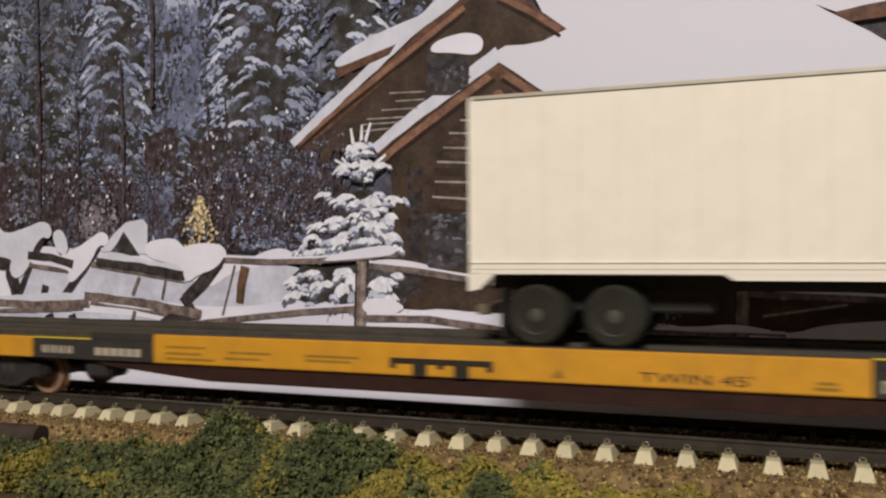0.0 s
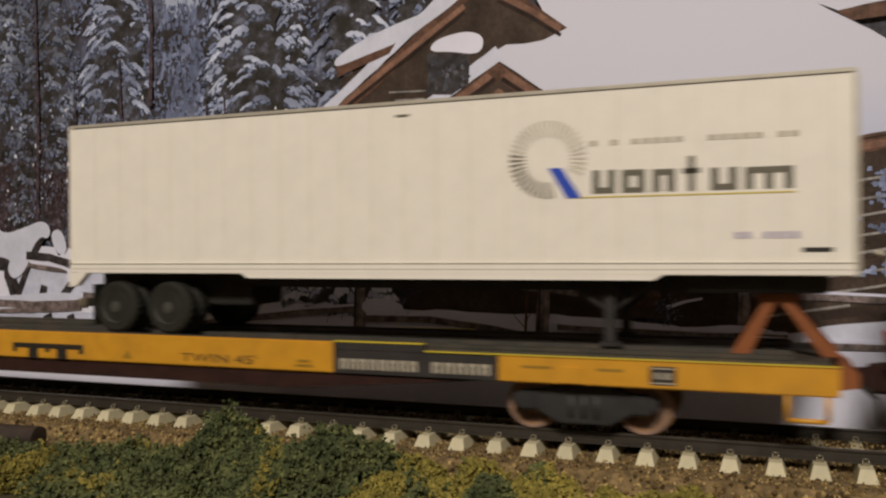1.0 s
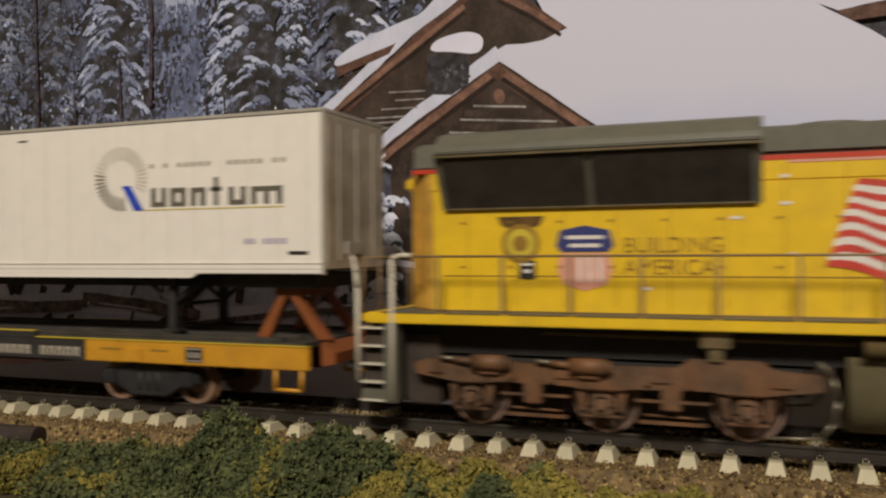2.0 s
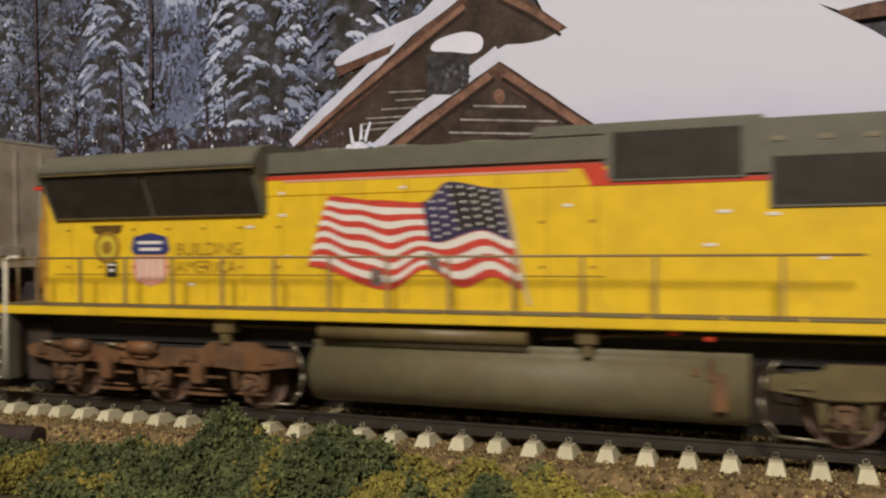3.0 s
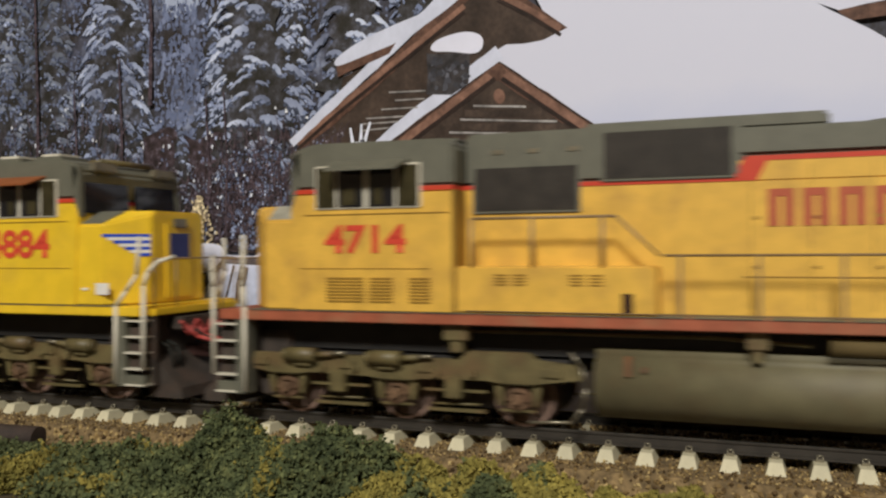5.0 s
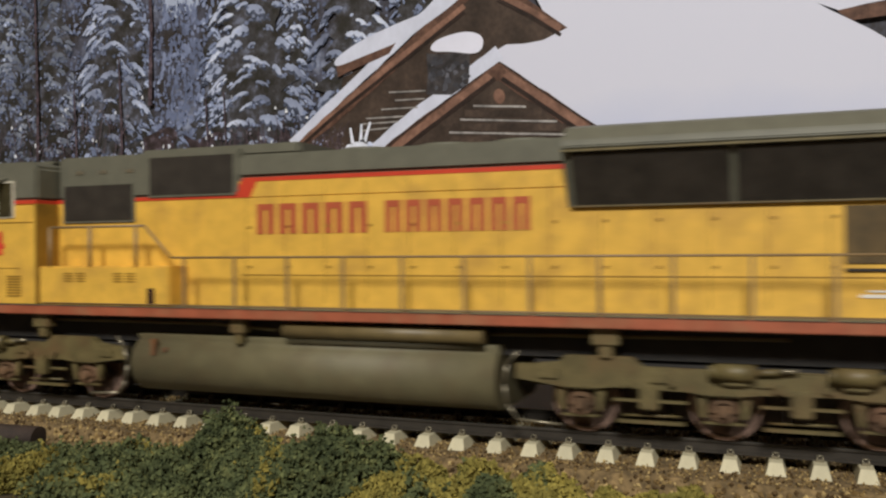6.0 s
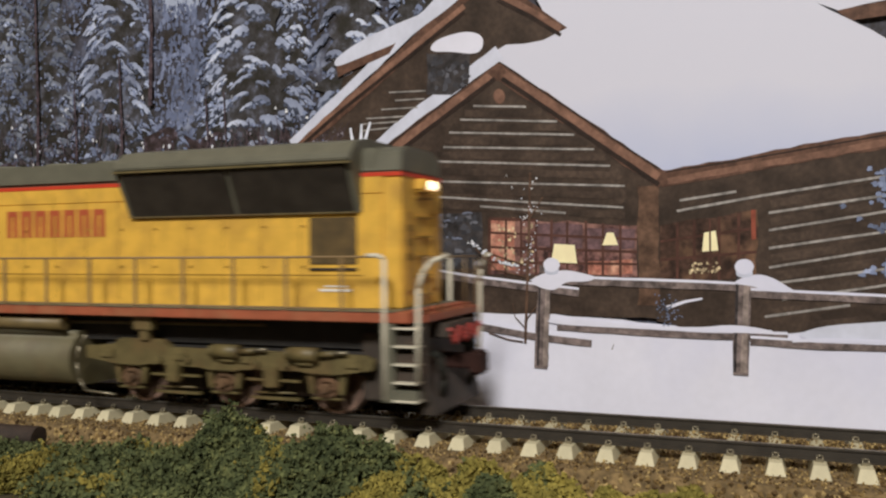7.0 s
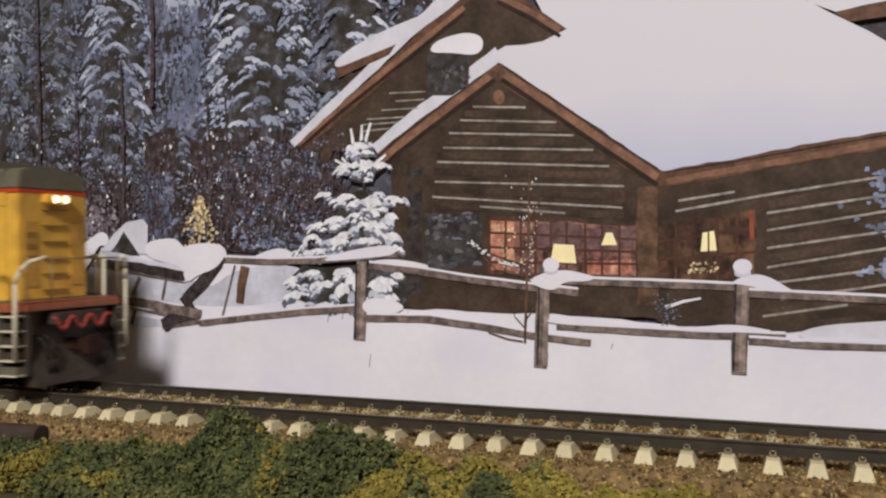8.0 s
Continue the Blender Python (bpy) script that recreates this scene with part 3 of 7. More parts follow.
sheet("haze", HAZE, -0.1, [(-23.48, 12.1), (3.4, 8.5), (3.34, -0.96), (-23.67, -3.08)], 0)
sheet("sky_gap", SKYGAP, -0.4, [(-15.08, 10.97), (-13.81, 10.8), (-13.86, 9.37), (-14.08, 9.12), (-14.37, 9.27), (-14.55, 9.03), (-14.77, 9.26), (-15.02, 9.16)], 0)
sheet("snow_field", SNOW, 4, [(-23.59, 3.14), (-20.85, 3.12), (-16.72, 3.02), (-14.83, 2.95), (-12.71, 2.73), (-11.38, 2.67), (-10.65, 2.14), (-9.48, 1.93), (-8.29, 1.75), (-6.17, 1.61), (-4.46, 1.49), (-2.97, 1.4), (-1.23, 1.2), (0.4, 1.4), (2.1, 1.48), (3.36, 1.53), (3.34, -0.96), (-23.67, -3.08)], 0)
sheet("back_gable_wall", LOG, 5, [(-6.17, 9.14), (-4.03, 7.64), (-5.58, 7.02), (-8.25, 5.34), (-10.39, 5.37), (-10.86, 5.53), (-6.8, 8.43)], 0)
sheet("front_gable_wall", LOG, 6, [(-5.74, 6.91), (-2.18, 4.37), (-2.16, 1.42), (-8.29, 1.55), (-8.4, 5.04)], 0)
sheet("side_wall", LOG, 6, [(-2.23, 4.37), (2.13, 4.9), (3.38, 5.05), (3.36, 1.33), (0.4, 1.33), (-1.23, 1.15), (-2.26, 1.38)], 0)
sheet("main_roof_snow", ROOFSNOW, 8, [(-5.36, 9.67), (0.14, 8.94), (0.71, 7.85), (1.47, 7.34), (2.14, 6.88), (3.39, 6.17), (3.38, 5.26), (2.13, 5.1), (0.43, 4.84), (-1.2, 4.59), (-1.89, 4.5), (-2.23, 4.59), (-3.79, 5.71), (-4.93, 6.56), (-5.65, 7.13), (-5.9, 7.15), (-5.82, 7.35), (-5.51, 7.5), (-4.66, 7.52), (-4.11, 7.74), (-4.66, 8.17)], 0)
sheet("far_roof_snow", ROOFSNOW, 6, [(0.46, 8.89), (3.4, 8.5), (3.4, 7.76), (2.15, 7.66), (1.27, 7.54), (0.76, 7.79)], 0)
sheet("far_eave", FASCIA, 7, [(1.23, 7.54), (2.15, 7.64), (3.4, 7.72), (3.4, 7.46), (2.14, 7.36), (1.47, 7.32)], 0)
stroke("right_eave", FASCIA, 9, [(-2.16, 4.37), (-0.65, 4.57), (0.64, 4.79), (2.13, 4.98), (3.38, 5.12)], 0.331, 0.331)
stroke("gable_board", FASCIA, 9, [(-5.74, 6.96), (-4.67, 6.22), (-3.67, 5.48), (-2.82, 4.85), (-2.1, 4.32)], 0.359, 0.359)
stroke("gable_board", FASCIA, 9, [(-5.66, 6.98), (-6.82, 6.29), (-7.96, 5.54), (-8.61, 5.09)], 0.331, 0.331)
stroke("gable_snow", SNOWBLUE, 10, [(-5.66, 7.34), (-6.81, 6.63), (-7.96, 5.92), (-8.79, 5.34)], 0.331, 0.248)
stroke("back_board", FASCIA, 9, [(-6.1, 9.0), (-7.36, 8.02), (-8.83, 6.89), (-9.91, 6.12), (-10.86, 5.53)], 0.304, 0.304)
stroke("back_snow", SNOWBLUE, 10, [(-6.43, 9.04), (-7.65, 8.2), (-8.98, 7.17), (-10.22, 6.22), (-11.05, 5.57)], 0.331, 0.193)
stroke("back_board", FASCIA, 7, [(-6.1, 9.0), (-5.17, 8.41), (-4.09, 7.62)], 0.276, 0.276)
sheet("dormer_snow", SNOWBLUE, 11, [(-6.38, 8.82), (-7.19, 8.49), (-8.09, 8.27), (-9.12, 7.94), (-9.7, 7.63), (-9.86, 7.47), (-9.77, 7.34), (-9.05, 7.55), (-8.23, 7.77), (-7.91, 7.9), (-6.94, 8.41)], 1)
sheet("dormer_board", FASCIA, 10, [(-9.78, 7.39), (-8.18, 7.82), (-8.38, 7.55), (-9.74, 7.1)], 0)
sheet("dormer_wall", LOG, 9, [(-9.62, 7.09), (-8.71, 7.34), (-9.44, 6.8), (-9.66, 6.59)], 0)
sheet("window_hood_snow", SNOW, 12, [(-7.37, 7.5), (-7.25, 7.74), (-6.8, 7.86), (-6.39, 7.89), (-6.05, 7.76), (-6.04, 7.47), (-6.25, 7.34), (-6.8, 7.46)], 1)
sheet("upper_window", PANE, 11, [(-7.42, 7.47), (-6.36, 7.37), (-6.4, 6.7), (-6.81, 6.47), (-7.43, 6.52)], 0)
sheet("gable_vent", BOARDPALE, 10, [(-5.82, 6.45), (-5.68, 6.55), (-5.55, 6.43), (-5.54, 6.25), (-5.67, 6.16), (-5.8, 6.27)], 1)
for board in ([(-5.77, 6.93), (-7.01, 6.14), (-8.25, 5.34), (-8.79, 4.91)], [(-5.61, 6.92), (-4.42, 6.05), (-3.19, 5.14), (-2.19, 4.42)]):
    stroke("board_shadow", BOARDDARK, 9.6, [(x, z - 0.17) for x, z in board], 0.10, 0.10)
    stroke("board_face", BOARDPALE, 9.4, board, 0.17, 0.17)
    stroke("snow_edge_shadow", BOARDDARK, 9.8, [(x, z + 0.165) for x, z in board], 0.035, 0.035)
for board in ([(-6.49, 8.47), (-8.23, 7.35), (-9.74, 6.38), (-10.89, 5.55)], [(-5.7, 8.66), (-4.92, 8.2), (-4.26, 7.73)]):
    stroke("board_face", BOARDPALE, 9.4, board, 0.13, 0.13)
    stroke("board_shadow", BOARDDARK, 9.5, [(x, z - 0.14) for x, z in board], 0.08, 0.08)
stroke("board_face", BOARDPALE, 9.4, [(-2.01, 4.32), (-0.65, 4.52), (0.84, 4.73), (2.44, 4.98)], 0.13, 0.13)
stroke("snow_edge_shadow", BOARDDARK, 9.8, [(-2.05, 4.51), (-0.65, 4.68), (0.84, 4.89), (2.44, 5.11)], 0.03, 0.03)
for k, (a, b) in enumerate((((-6.5, 6.03), (-4.7, 5.92)), ((-6.8, 5.74), (-4.1, 5.56)), ((-7.0, 5.44), (-3.7, 5.23)), ((-7.2, 5.11), (-3.3, 4.88)), ((-7.3, 4.74), (-3.0, 4.48)), ((-7.35, 4.33), (-2.9, 4.03)), ((-7.4, 3.98), (-2.9, 3.62)))):
    stroke("log", LOGBROWN, 9.1, [a, b], 0.16, 0.16)
for k in range(8):
    stroke("log", LOGBROWN, 7, [(0.0, 3.43 - 0.365 * k + 0.36), (3.3, 3.93 - 0.365 * k + 0.36)], 0.17, 0.17)
for x, z in ((-8.08, 4.85), (-7.71, 4.46), (-3.07, 4.55), (-3.02, 4.04), (-8.25, 5.23), (-10.1, 5.25)):
    sheet("log_end", LOGBROWN, 9.3, [(x + 0.16 * math.cos(a), z + 0.19 * math.sin(a)) for a in (i * math.pi / 5 for i in range(10))], 1)
patches("chimney_stone", [(random.uniform(-7.45, -6.2), random.uniform(2.5, 3.75), random.uniform(0.06, 0.13), random.uniform(0.05, 0.09), 0) for _ in range(60)], ink(9.2), STONE)
patches("window_reflection", [(random.uniform(-7.35, -6.45), random.uniform(6.6, 7.4), random.uniform(0.05, 0.11), random.uniform(0.05, 0.10), 0) for _ in range(30)], ink(11.5), STONE)
patches("chimney_snow", [(random.uniform(-7.4, -6.3), random.choice((3.66, 3.72, 3.2)) + random.gauss(0, 0.04), random.uniform(0.05, 0.14), 0.03, 0) for _ in range(7)], ink(9.4), SPRUCEBLUE)
stroke("chinking", CHINK, 10, [(-8.39, 6.64), (-7.46, 6.61)], 0.035, 0.035)
stroke("chinking", CHINK, 10, [(-8.24, 6.44), (-7.49, 6.43)], 0.035, 0.035)
stroke("chinking", CHINK, 10, [(-8.6, 6.25), (-7.66, 6.24)], 0.035, 0.035)
stroke("chinking", CHINK, 10, [(-8.99, 6.06), (-8.01, 6.05)], 0.035, 0.035)
stroke("chinking", CHINK, 10, [(-9.14, 5.77), (-8.4, 5.81)], 0.035, 0.035)
stroke("chinking", CHINK, 10, [(-9.14, 5.93), (-8.16, 5.94)], 0.035, 0.035)
stroke("chinking", CHINK, 10, [(-6.29, 6.18), (-5.06, 6.08)], 0.045, 0.045)
stroke("chinking", CHINK, 10, [(-6.61, 5.89), (-4.36, 5.71)], 0.045, 0.045)
stroke("chinking", CHINK, 10, [(-6.88, 5.61), (-3.98, 5.4)], 0.045, 0.045)
stroke("chinking", CHINK, 10, [(-7.03, 5.28), (-3.55, 5.06)], 0.045, 0.045)
stroke("chinking", CHINK, 10, [(-7.19, 4.96), (-3.21, 4.69)], 0.045, 0.045)
stroke("chinking", CHINK, 10, [(-7.25, 4.5), (-2.9, 4.25)], 0.045, 0.045)
stroke("chinking", CHINK, 10, [(-7.31, 4.15), (-2.93, 3.79)], 0.045, 0.045)
stroke("chinking", CHINK, 10, [(-6.15, 3.9), (-4.18, 3.7)], 0.045, 0.045)
stroke("chinking", CHINK, 10, [(-1.83, 3.69), (-0.16, 3.96)], 0.05, 0.05)
stroke("chinking", CHINK, 10, [(-0.16, 3.96), (2.12, 4.28)], 0.05, 0.05)
stroke("chinking", CHINK, 10, [(-1.77, 3.91), (-0.65, 4.06)], 0.05, 0.05)
stroke("chinking", CHINK, 10, [(-0.04, 3.61), (2.12, 3.91)], 0.05, 0.05)
stroke("chinking", CHINK, 10, [(-0.04, 3.26), (2.12, 3.6)], 0.05, 0.05)
stroke("chinking", CHINK, 10, [(-0.04, 2.9), (2.12, 3.21)], 0.05, 0.05)
stroke("chinking", CHINK, 10, [(-0.04, 2.51), (2.11, 2.88)], 0.05, 0.05)
stroke("chinking", CHINK, 10, [(0.01, 2.19), (2.11, 2.49)], 0.05, 0.05)
stroke("chinking", CHINK, 10, [(0.2, 1.87), (2.11, 2.18)], 0.05, 0.05)
stroke("chinking", CHINK, 10, [(-0.13, 1.52), (1.43, 1.78)], 0.05, 0.05)
stroke("corner_post", POST, 8.5, [(-2.4, 4.23), (-2.42, 1.71)], 0.442, 0.442)
stroke("wall_post", FENCEDARK, 8, [(-7.75, 4.81), (-7.77, 1.89)], 0.359, 0.359)
sheet("left_window", PANE, 8, [(-7.51, 3.77), (-6.12, 3.77), (-6.13, 2.48), (-7.53, 2.42)], 0)
sheet("middle_window", WARMPANE, 8, [(-5.93, 3.63), (-2.64, 3.4), (-2.65, 2.31), (-5.94, 2.35)], 0)
sheet("side_window", DIMPANE, 8, [(-2.17, 3.39), (-0.26, 3.68), (-0.27, 2.28), (-2.18, 2.19)], 0)
stroke("muntin", MULLION, 9, [(-5.54, 3.63), (-5.56, 2.32)], 0.055, 0.055)
stroke("muntin", MULLION, 9, [(-5.19, 3.59), (-5.2, 2.33)], 0.055, 0.055)
stroke("muntin", MULLION, 9, [(-4.85, 3.59), (-4.86, 2.3)], 0.055, 0.055)
stroke("muntin", MULLION, 9, [(-4.5, 3.56), (-4.51, 2.3)], 0.055, 0.055)
stroke("muntin", MULLION, 9, [(-4.15, 3.52), (-4.16, 2.31)], 0.055, 0.055)
stroke("muntin", MULLION, 9, [(-3.74, 3.52), (-3.74, 2.31)], 0.055, 0.055)
stroke("muntin", MULLION, 9, [(-3.37, 3.46), (-3.38, 2.31)], 0.055, 0.055)
stroke("muntin", MULLION, 9, [(-3.0, 3.43), (-3.01, 2.31)], 0.055, 0.055)
stroke("muntin", MULLION, 9, [(-5.94, 3.3), (-2.65, 3.11)], 0.055, 0.055)
stroke("muntin", MULLION, 9, [(-5.94, 2.97), (-2.65, 2.84)], 0.055, 0.055)
stroke("muntin", MULLION, 9, [(-5.94, 2.63), (-2.65, 2.58)], 0.055, 0.055)
stroke("muntin", MULLION, 12, [(-1.17, 3.51), (-1.17, 2.25)], 0.035, 0.035)
stroke("muntin", MULLION, 9, [(-1.82, 3.44), (-1.83, 2.22)], 0.055, 0.055)
stroke("muntin", MULLION, 9, [(-1.48, 3.5), (-1.49, 2.22)], 0.055, 0.055)
stroke("muntin", MULLION, 9, [(-0.99, 3.56), (-1.0, 2.25)], 0.055, 0.055)
stroke("muntin", MULLION, 9, [(-0.61, 3.6), (-0.62, 2.26)], 0.055, 0.055)
stroke("muntin", MULLION, 9, [(-2.17, 3.06), (-0.26, 3.31)], 0.055, 0.055)
stroke("muntin", MULLION, 9, [(-2.18, 2.67), (-0.27, 2.83)], 0.055, 0.055)
sheet("lit_pane", LITPANE, 8.4, [(-5.91, 3.61), (-5.32, 3.62), (-5.33, 2.45), (-5.92, 2.45)], 0)
sheet("lit_pane", LITPANE, 8.4, [(-3.7, 2.65), (-2.75, 2.7), (-2.75, 2.38), (-3.7, 2.36)], 0)
sheet("dull_pane", DULLPANE, 8.3, [(-4.83, 3.48), (-3.81, 3.44), (-3.82, 2.92), (-4.83, 2.98)], 0)
sheet("dull_pane", DULLPANE, 8.3, [(-3.76, 3.37), (-2.69, 3.33), (-2.7, 2.92), (-3.77, 2.92)], 0)
patches("lamp_gleam", [(random.uniform(-1.6, -0.95), random.gauss(2.5, 0.05), 0.03, 0.03, 0) for _ in range(34)], ink(10.5), GOLD)
sheet("lamp_shade", LAMPGLOW, 10, [(-4.44, 3.03), (-3.99, 3.0), (-3.94, 2.6), (-4.52, 2.63)], 0)
sheet("lamp_shade", LAMPGLOW, 10, [(-3.29, 3.26), (-3.15, 3.26), (-3.05, 2.99), (-3.39, 2.99)], 0)
sheet("lamp_shade", LAMPGLOW, 10, [(-1.29, 3.23), (-1.06, 3.27), (-1.01, 2.86), (-1.33, 2.84)], 0)
stroke("red_frame", REDWOOD, 11, [(-0.33, 3.68), (-0.33, 3.08)], 0.083, 0.083)
stroke("red_frame", MULLION, 10, [(-5.93, 3.61), (-4.85, 3.56)], 0.069, 0.069)
stroke("red_frame", MULLION, 10, [(-5.93, 3.61), (-5.94, 2.35)], 0.069, 0.069)
stroke("fence_post", FENCE, 18, [(-9.14, 2.66), (-9.22, 0.76)], 0.28, 0.32)
stroke("fence_post", FENCE, 18, [(-4.63, 2.55), (-4.77, 0.29)], 0.28, 0.32)
stroke("fence_post", FENCE, 18, [(-0.53, 2.46), (-0.59, 0.33)], 0.28, 0.32)
stroke("fence_rail", FENCE, 17, [(-13.06, 2.7), (-11.7, 2.64), (-10.41, 2.67), (-9.17, 2.75), (-8.19, 2.82)], 0.138, 0.138)
stroke("rail_snow", SNOW, 17.5, [(-13.05, 2.8), (-11.7, 2.74), (-10.41, 2.76), (-9.17, 2.84), (-8.19, 2.92)], 0.055, 0.055)
stroke("fence_rail", FENCE, 17, [(-8.95, 2.56), (-7.7, 2.42), (-6.43, 2.24), (-5.23, 2.1), (-3.9, 1.96)], 0.166, 0.166)
stroke("rail_snow", SNOW, 17.5, [(-8.95, 2.65), (-7.7, 2.52), (-6.43, 2.33), (-5.23, 2.19), (-3.9, 2.05)], 0.055, 0.055)
stroke("fence_rail", FENCE, 17, [(-4.51, 2.23), (-2.96, 2.19), (-1.56, 2.15), (-0.18, 2.09)], 0.166, 0.166)
stroke("rail_snow", SNOW, 17.5, [(-4.51, 2.32), (-2.96, 2.27), (-1.56, 2.23), (-0.18, 2.17)], 0.055, 0.055)
stroke("fence_rail", FENCE, 17, [(-0.56, 2.0), (0.41, 1.96), (2.11, 1.9), (3.36, 1.87)], 0.166, 0.166)
stroke("rail_snow", SNOW, 17.5, [(-0.56, 2.08), (0.41, 2.04), (2.11, 1.97), (3.36, 1.95)], 0.055, 0.055)
stroke("fence_rail", FENCE, 17, [(-13.86, 1.05), (-12.39, 1.23), (-10.74, 1.41), (-9.18, 1.52)], 0.152, 0.152)
stroke("rail_snow", SNOW, 17.5, [(-13.86, 1.16), (-12.39, 1.33), (-10.74, 1.51), (-9.18, 1.62)], 0.055, 0.055)
stroke("fence_rail", FENCE, 17, [(-9.03, 1.3), (-7.42, 1.31), (-6.04, 1.16), (-4.72, 0.97), (-3.63, 0.88)], 0.166, 0.166)
stroke("rail_snow", SNOW, 17.5, [(-9.03, 1.4), (-7.42, 1.41), (-6.03, 1.25), (-4.72, 1.06), (-3.63, 0.97)], 0.055, 0.055)
stroke("fence_rail", FENCE, 17, [(-4.39, 1.23), (-2.97, 1.17), (-1.34, 1.12), (0.3, 1.12)], 0.166, 0.166)
stroke("rail_snow", SNOW, 17.5, [(-4.39, 1.32), (-2.97, 1.25), (-1.34, 1.2), (0.3, 1.2)], 0.055, 0.055)
stroke("fence_rail", FENCE, 17, [(-0.4, 1.03), (0.82, 0.98), (2.1, 0.98), (3.35, 1.0)], 0.166, 0.166)
stroke("rail_snow", SNOW, 17.5, [(-0.4, 1.11), (0.82, 1.06), (2.1, 1.05), (3.35, 1.07)], 0.055, 0.055)
sheet("rail_snow", SNOW, 19, [(-10.33, 2.64), (-9.78, 2.86), (-9.02, 2.99), (-8.27, 3.06), (-8.22, 2.8), (-9.17, 2.72)], 1)
sheet("rail_snow", SNOW, 19, [(-8.99, 2.66), (-8.28, 2.72), (-7.41, 2.58), (-7.44, 2.48), (-8.43, 2.56)], 1)
for x, z in ((-4.5, 2.57), (-0.51, 2.53)):
    sheet("post_snow", SNOW, 19.2, [(x + 0.19 * math.cos(a), z + 0.16 * math.sin(a)) for a in (i * math.pi / 6 for i in range(12))], 1)
    sheet("post_snow_shade", SNOWSHADE, 19.1, [(x - 0.17, z - 0.05), (x + 0.17, z - 0.05), (x + 0.15, z - 0.22), (x - 0.15, z - 0.22)], 1)
sheet("rail_snow", SNOW, 19, [(-5.04, 2.2), (-4.73, 2.38), (-4.2, 2.47), (-3.77, 2.38), (-3.48, 2.3), (-3.7, 2.2), (-4.2, 2.21), (-4.4, 2.01), (-4.68, 2.03)], 1)
sheet("rail_snow", SNOW, 19, [(-0.76, 2.18), (-0.54, 2.32), (-0.23, 2.39), (0.05, 2.3), (0.32, 2.12), (0.51, 2.01), (-0.11, 2.03), (-0.34, 2.14)], 1)
# round shading of the printed posts: lit edge right, shaded edge left
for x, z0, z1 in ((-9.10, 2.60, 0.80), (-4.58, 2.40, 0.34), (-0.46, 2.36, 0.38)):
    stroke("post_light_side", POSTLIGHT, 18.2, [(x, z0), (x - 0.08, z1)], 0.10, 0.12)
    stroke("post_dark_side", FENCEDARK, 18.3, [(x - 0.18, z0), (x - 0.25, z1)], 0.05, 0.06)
stroke("fence_rail", FENCEDARK, 18.6, [(-17.24, 2.65), (-15.74, 2.5), (-14.28, 2.26)], 0.24, 0.26)
stroke("fence_rail", FENCEDARK, 18.6, [(-19.69, 2.85), (-18.85, 2.78), (-18.04, 2.59)], 0.22, 0.24)
stroke("fence_rail", FENCE, 18.7, [(-17.65, 1.72), (-15.75, 1.56), (-13.79, 1.28)], 0.24, 0.26)
stroke("fence_rail", FENCE, 18.7, [(-21.04, 1.48), (-19.33, 1.44), (-17.49, 1.53)], 0.22, 0.20)
stroke("fence_post", FENCEDARK, 18.8, [(-13.11, 2.82), (-13.64, 2.23), (-14.28, 1.67)], 0.27, 0.32)
stroke("fence_post", FENCEDARK, 18.5, [(-13.89, 1.29), (-14.54, 1.19), (-15.02, 0.97)], 0.30, 0.34)
sheet("rail_snow", SNOW, 19.1, [(-14.52, 2.91), (-14.09, 3.12), (-13.52, 3.14), (-13.11, 3.08), (-12.99, 2.85), (-13.32, 2.47), (-13.88, 2.32), (-14.21, 2.08), (-14.38, 2.38), (-14.13, 2.59)], 1)
sheet("rail_snow", SNOW, 19, [(-9.18, 1.6), (-8.95, 1.8), (-8.29, 1.75), (-7.97, 1.54), (-8.44, 1.37), (-9.03, 1.39)], 1)
sheet("rail_snow", SNOW, 19, [(-4.69, 1.27), (-4.46, 1.43), (-2.97, 1.31), (-1.45, 1.26), (-0.67, 1.37), (0.3, 1.19), (-0.67, 1.18), (-2.97, 1.22)], 1)
sheet("rail_snow", SNOW, 19, [(0.29, 1.01), (0.61, 1.04), (2.1, 1.06), (2.1, 1.13), (0.61, 1.13)], 1)
sheet("far_shed", SNOWBLUE, 14, [(-17.11, 2.93), (-16.62, 3.42), (-16.21, 3.72), (-15.64, 3.8), (-15.49, 3.62), (-15.54, 2.86)], 0)
sheet("far_shed_gable", TREEDARK, 15, [(-16.8, 2.87), (-16.29, 3.48), (-15.76, 2.83)], 0)
stroke("fence_post", FENCEDARK, 16, [(-17.15, 3.09), (-17.71, 2.43), (-18.4, 1.7)], 0.235, 0.235)
stroke("fence_post", FENCEDARK, 16, [(-13.23, 2.64), (-13.69, 2.12), (-14.37, 1.55)], 0.304, 0.304)
stroke("fence_post", FENCEDARK, 16, [(-19.05, 3.45), (-19.52, 2.75), (-20.04, 1.72)], 0.193, 0.193)
stroke("fence_post", FENCEDARK, 16, [(-18.63, 3.19), (-18.35, 2.75)], 0.179, 0.179)
stroke("fence_post", FENCEDARK, 16, [(-21.52, 2.86), (-20.42, 2.56), (-20.12, 1.75)], 0.414, 0.414)
stroke("fence_post", FENCEDARK, 16, [(-14.52, 3.06), (-14.47, 2.65)], 0.179, 0.179)
stroke("fence_post", FENCEDARK, 16, [(-19.04, 2.0), (-19.15, 1.6)], 0.221, 0.221)
stroke("fence_post", FENCEDARK, 16, [(-18.95, 1.19), (-18.83, 0.84)], 0.304, 0.304)
stroke("fence_post", FENCEDARK, 16, [(-18.12, 1.2), (-18.01, 0.86)], 0.276, 0.276)
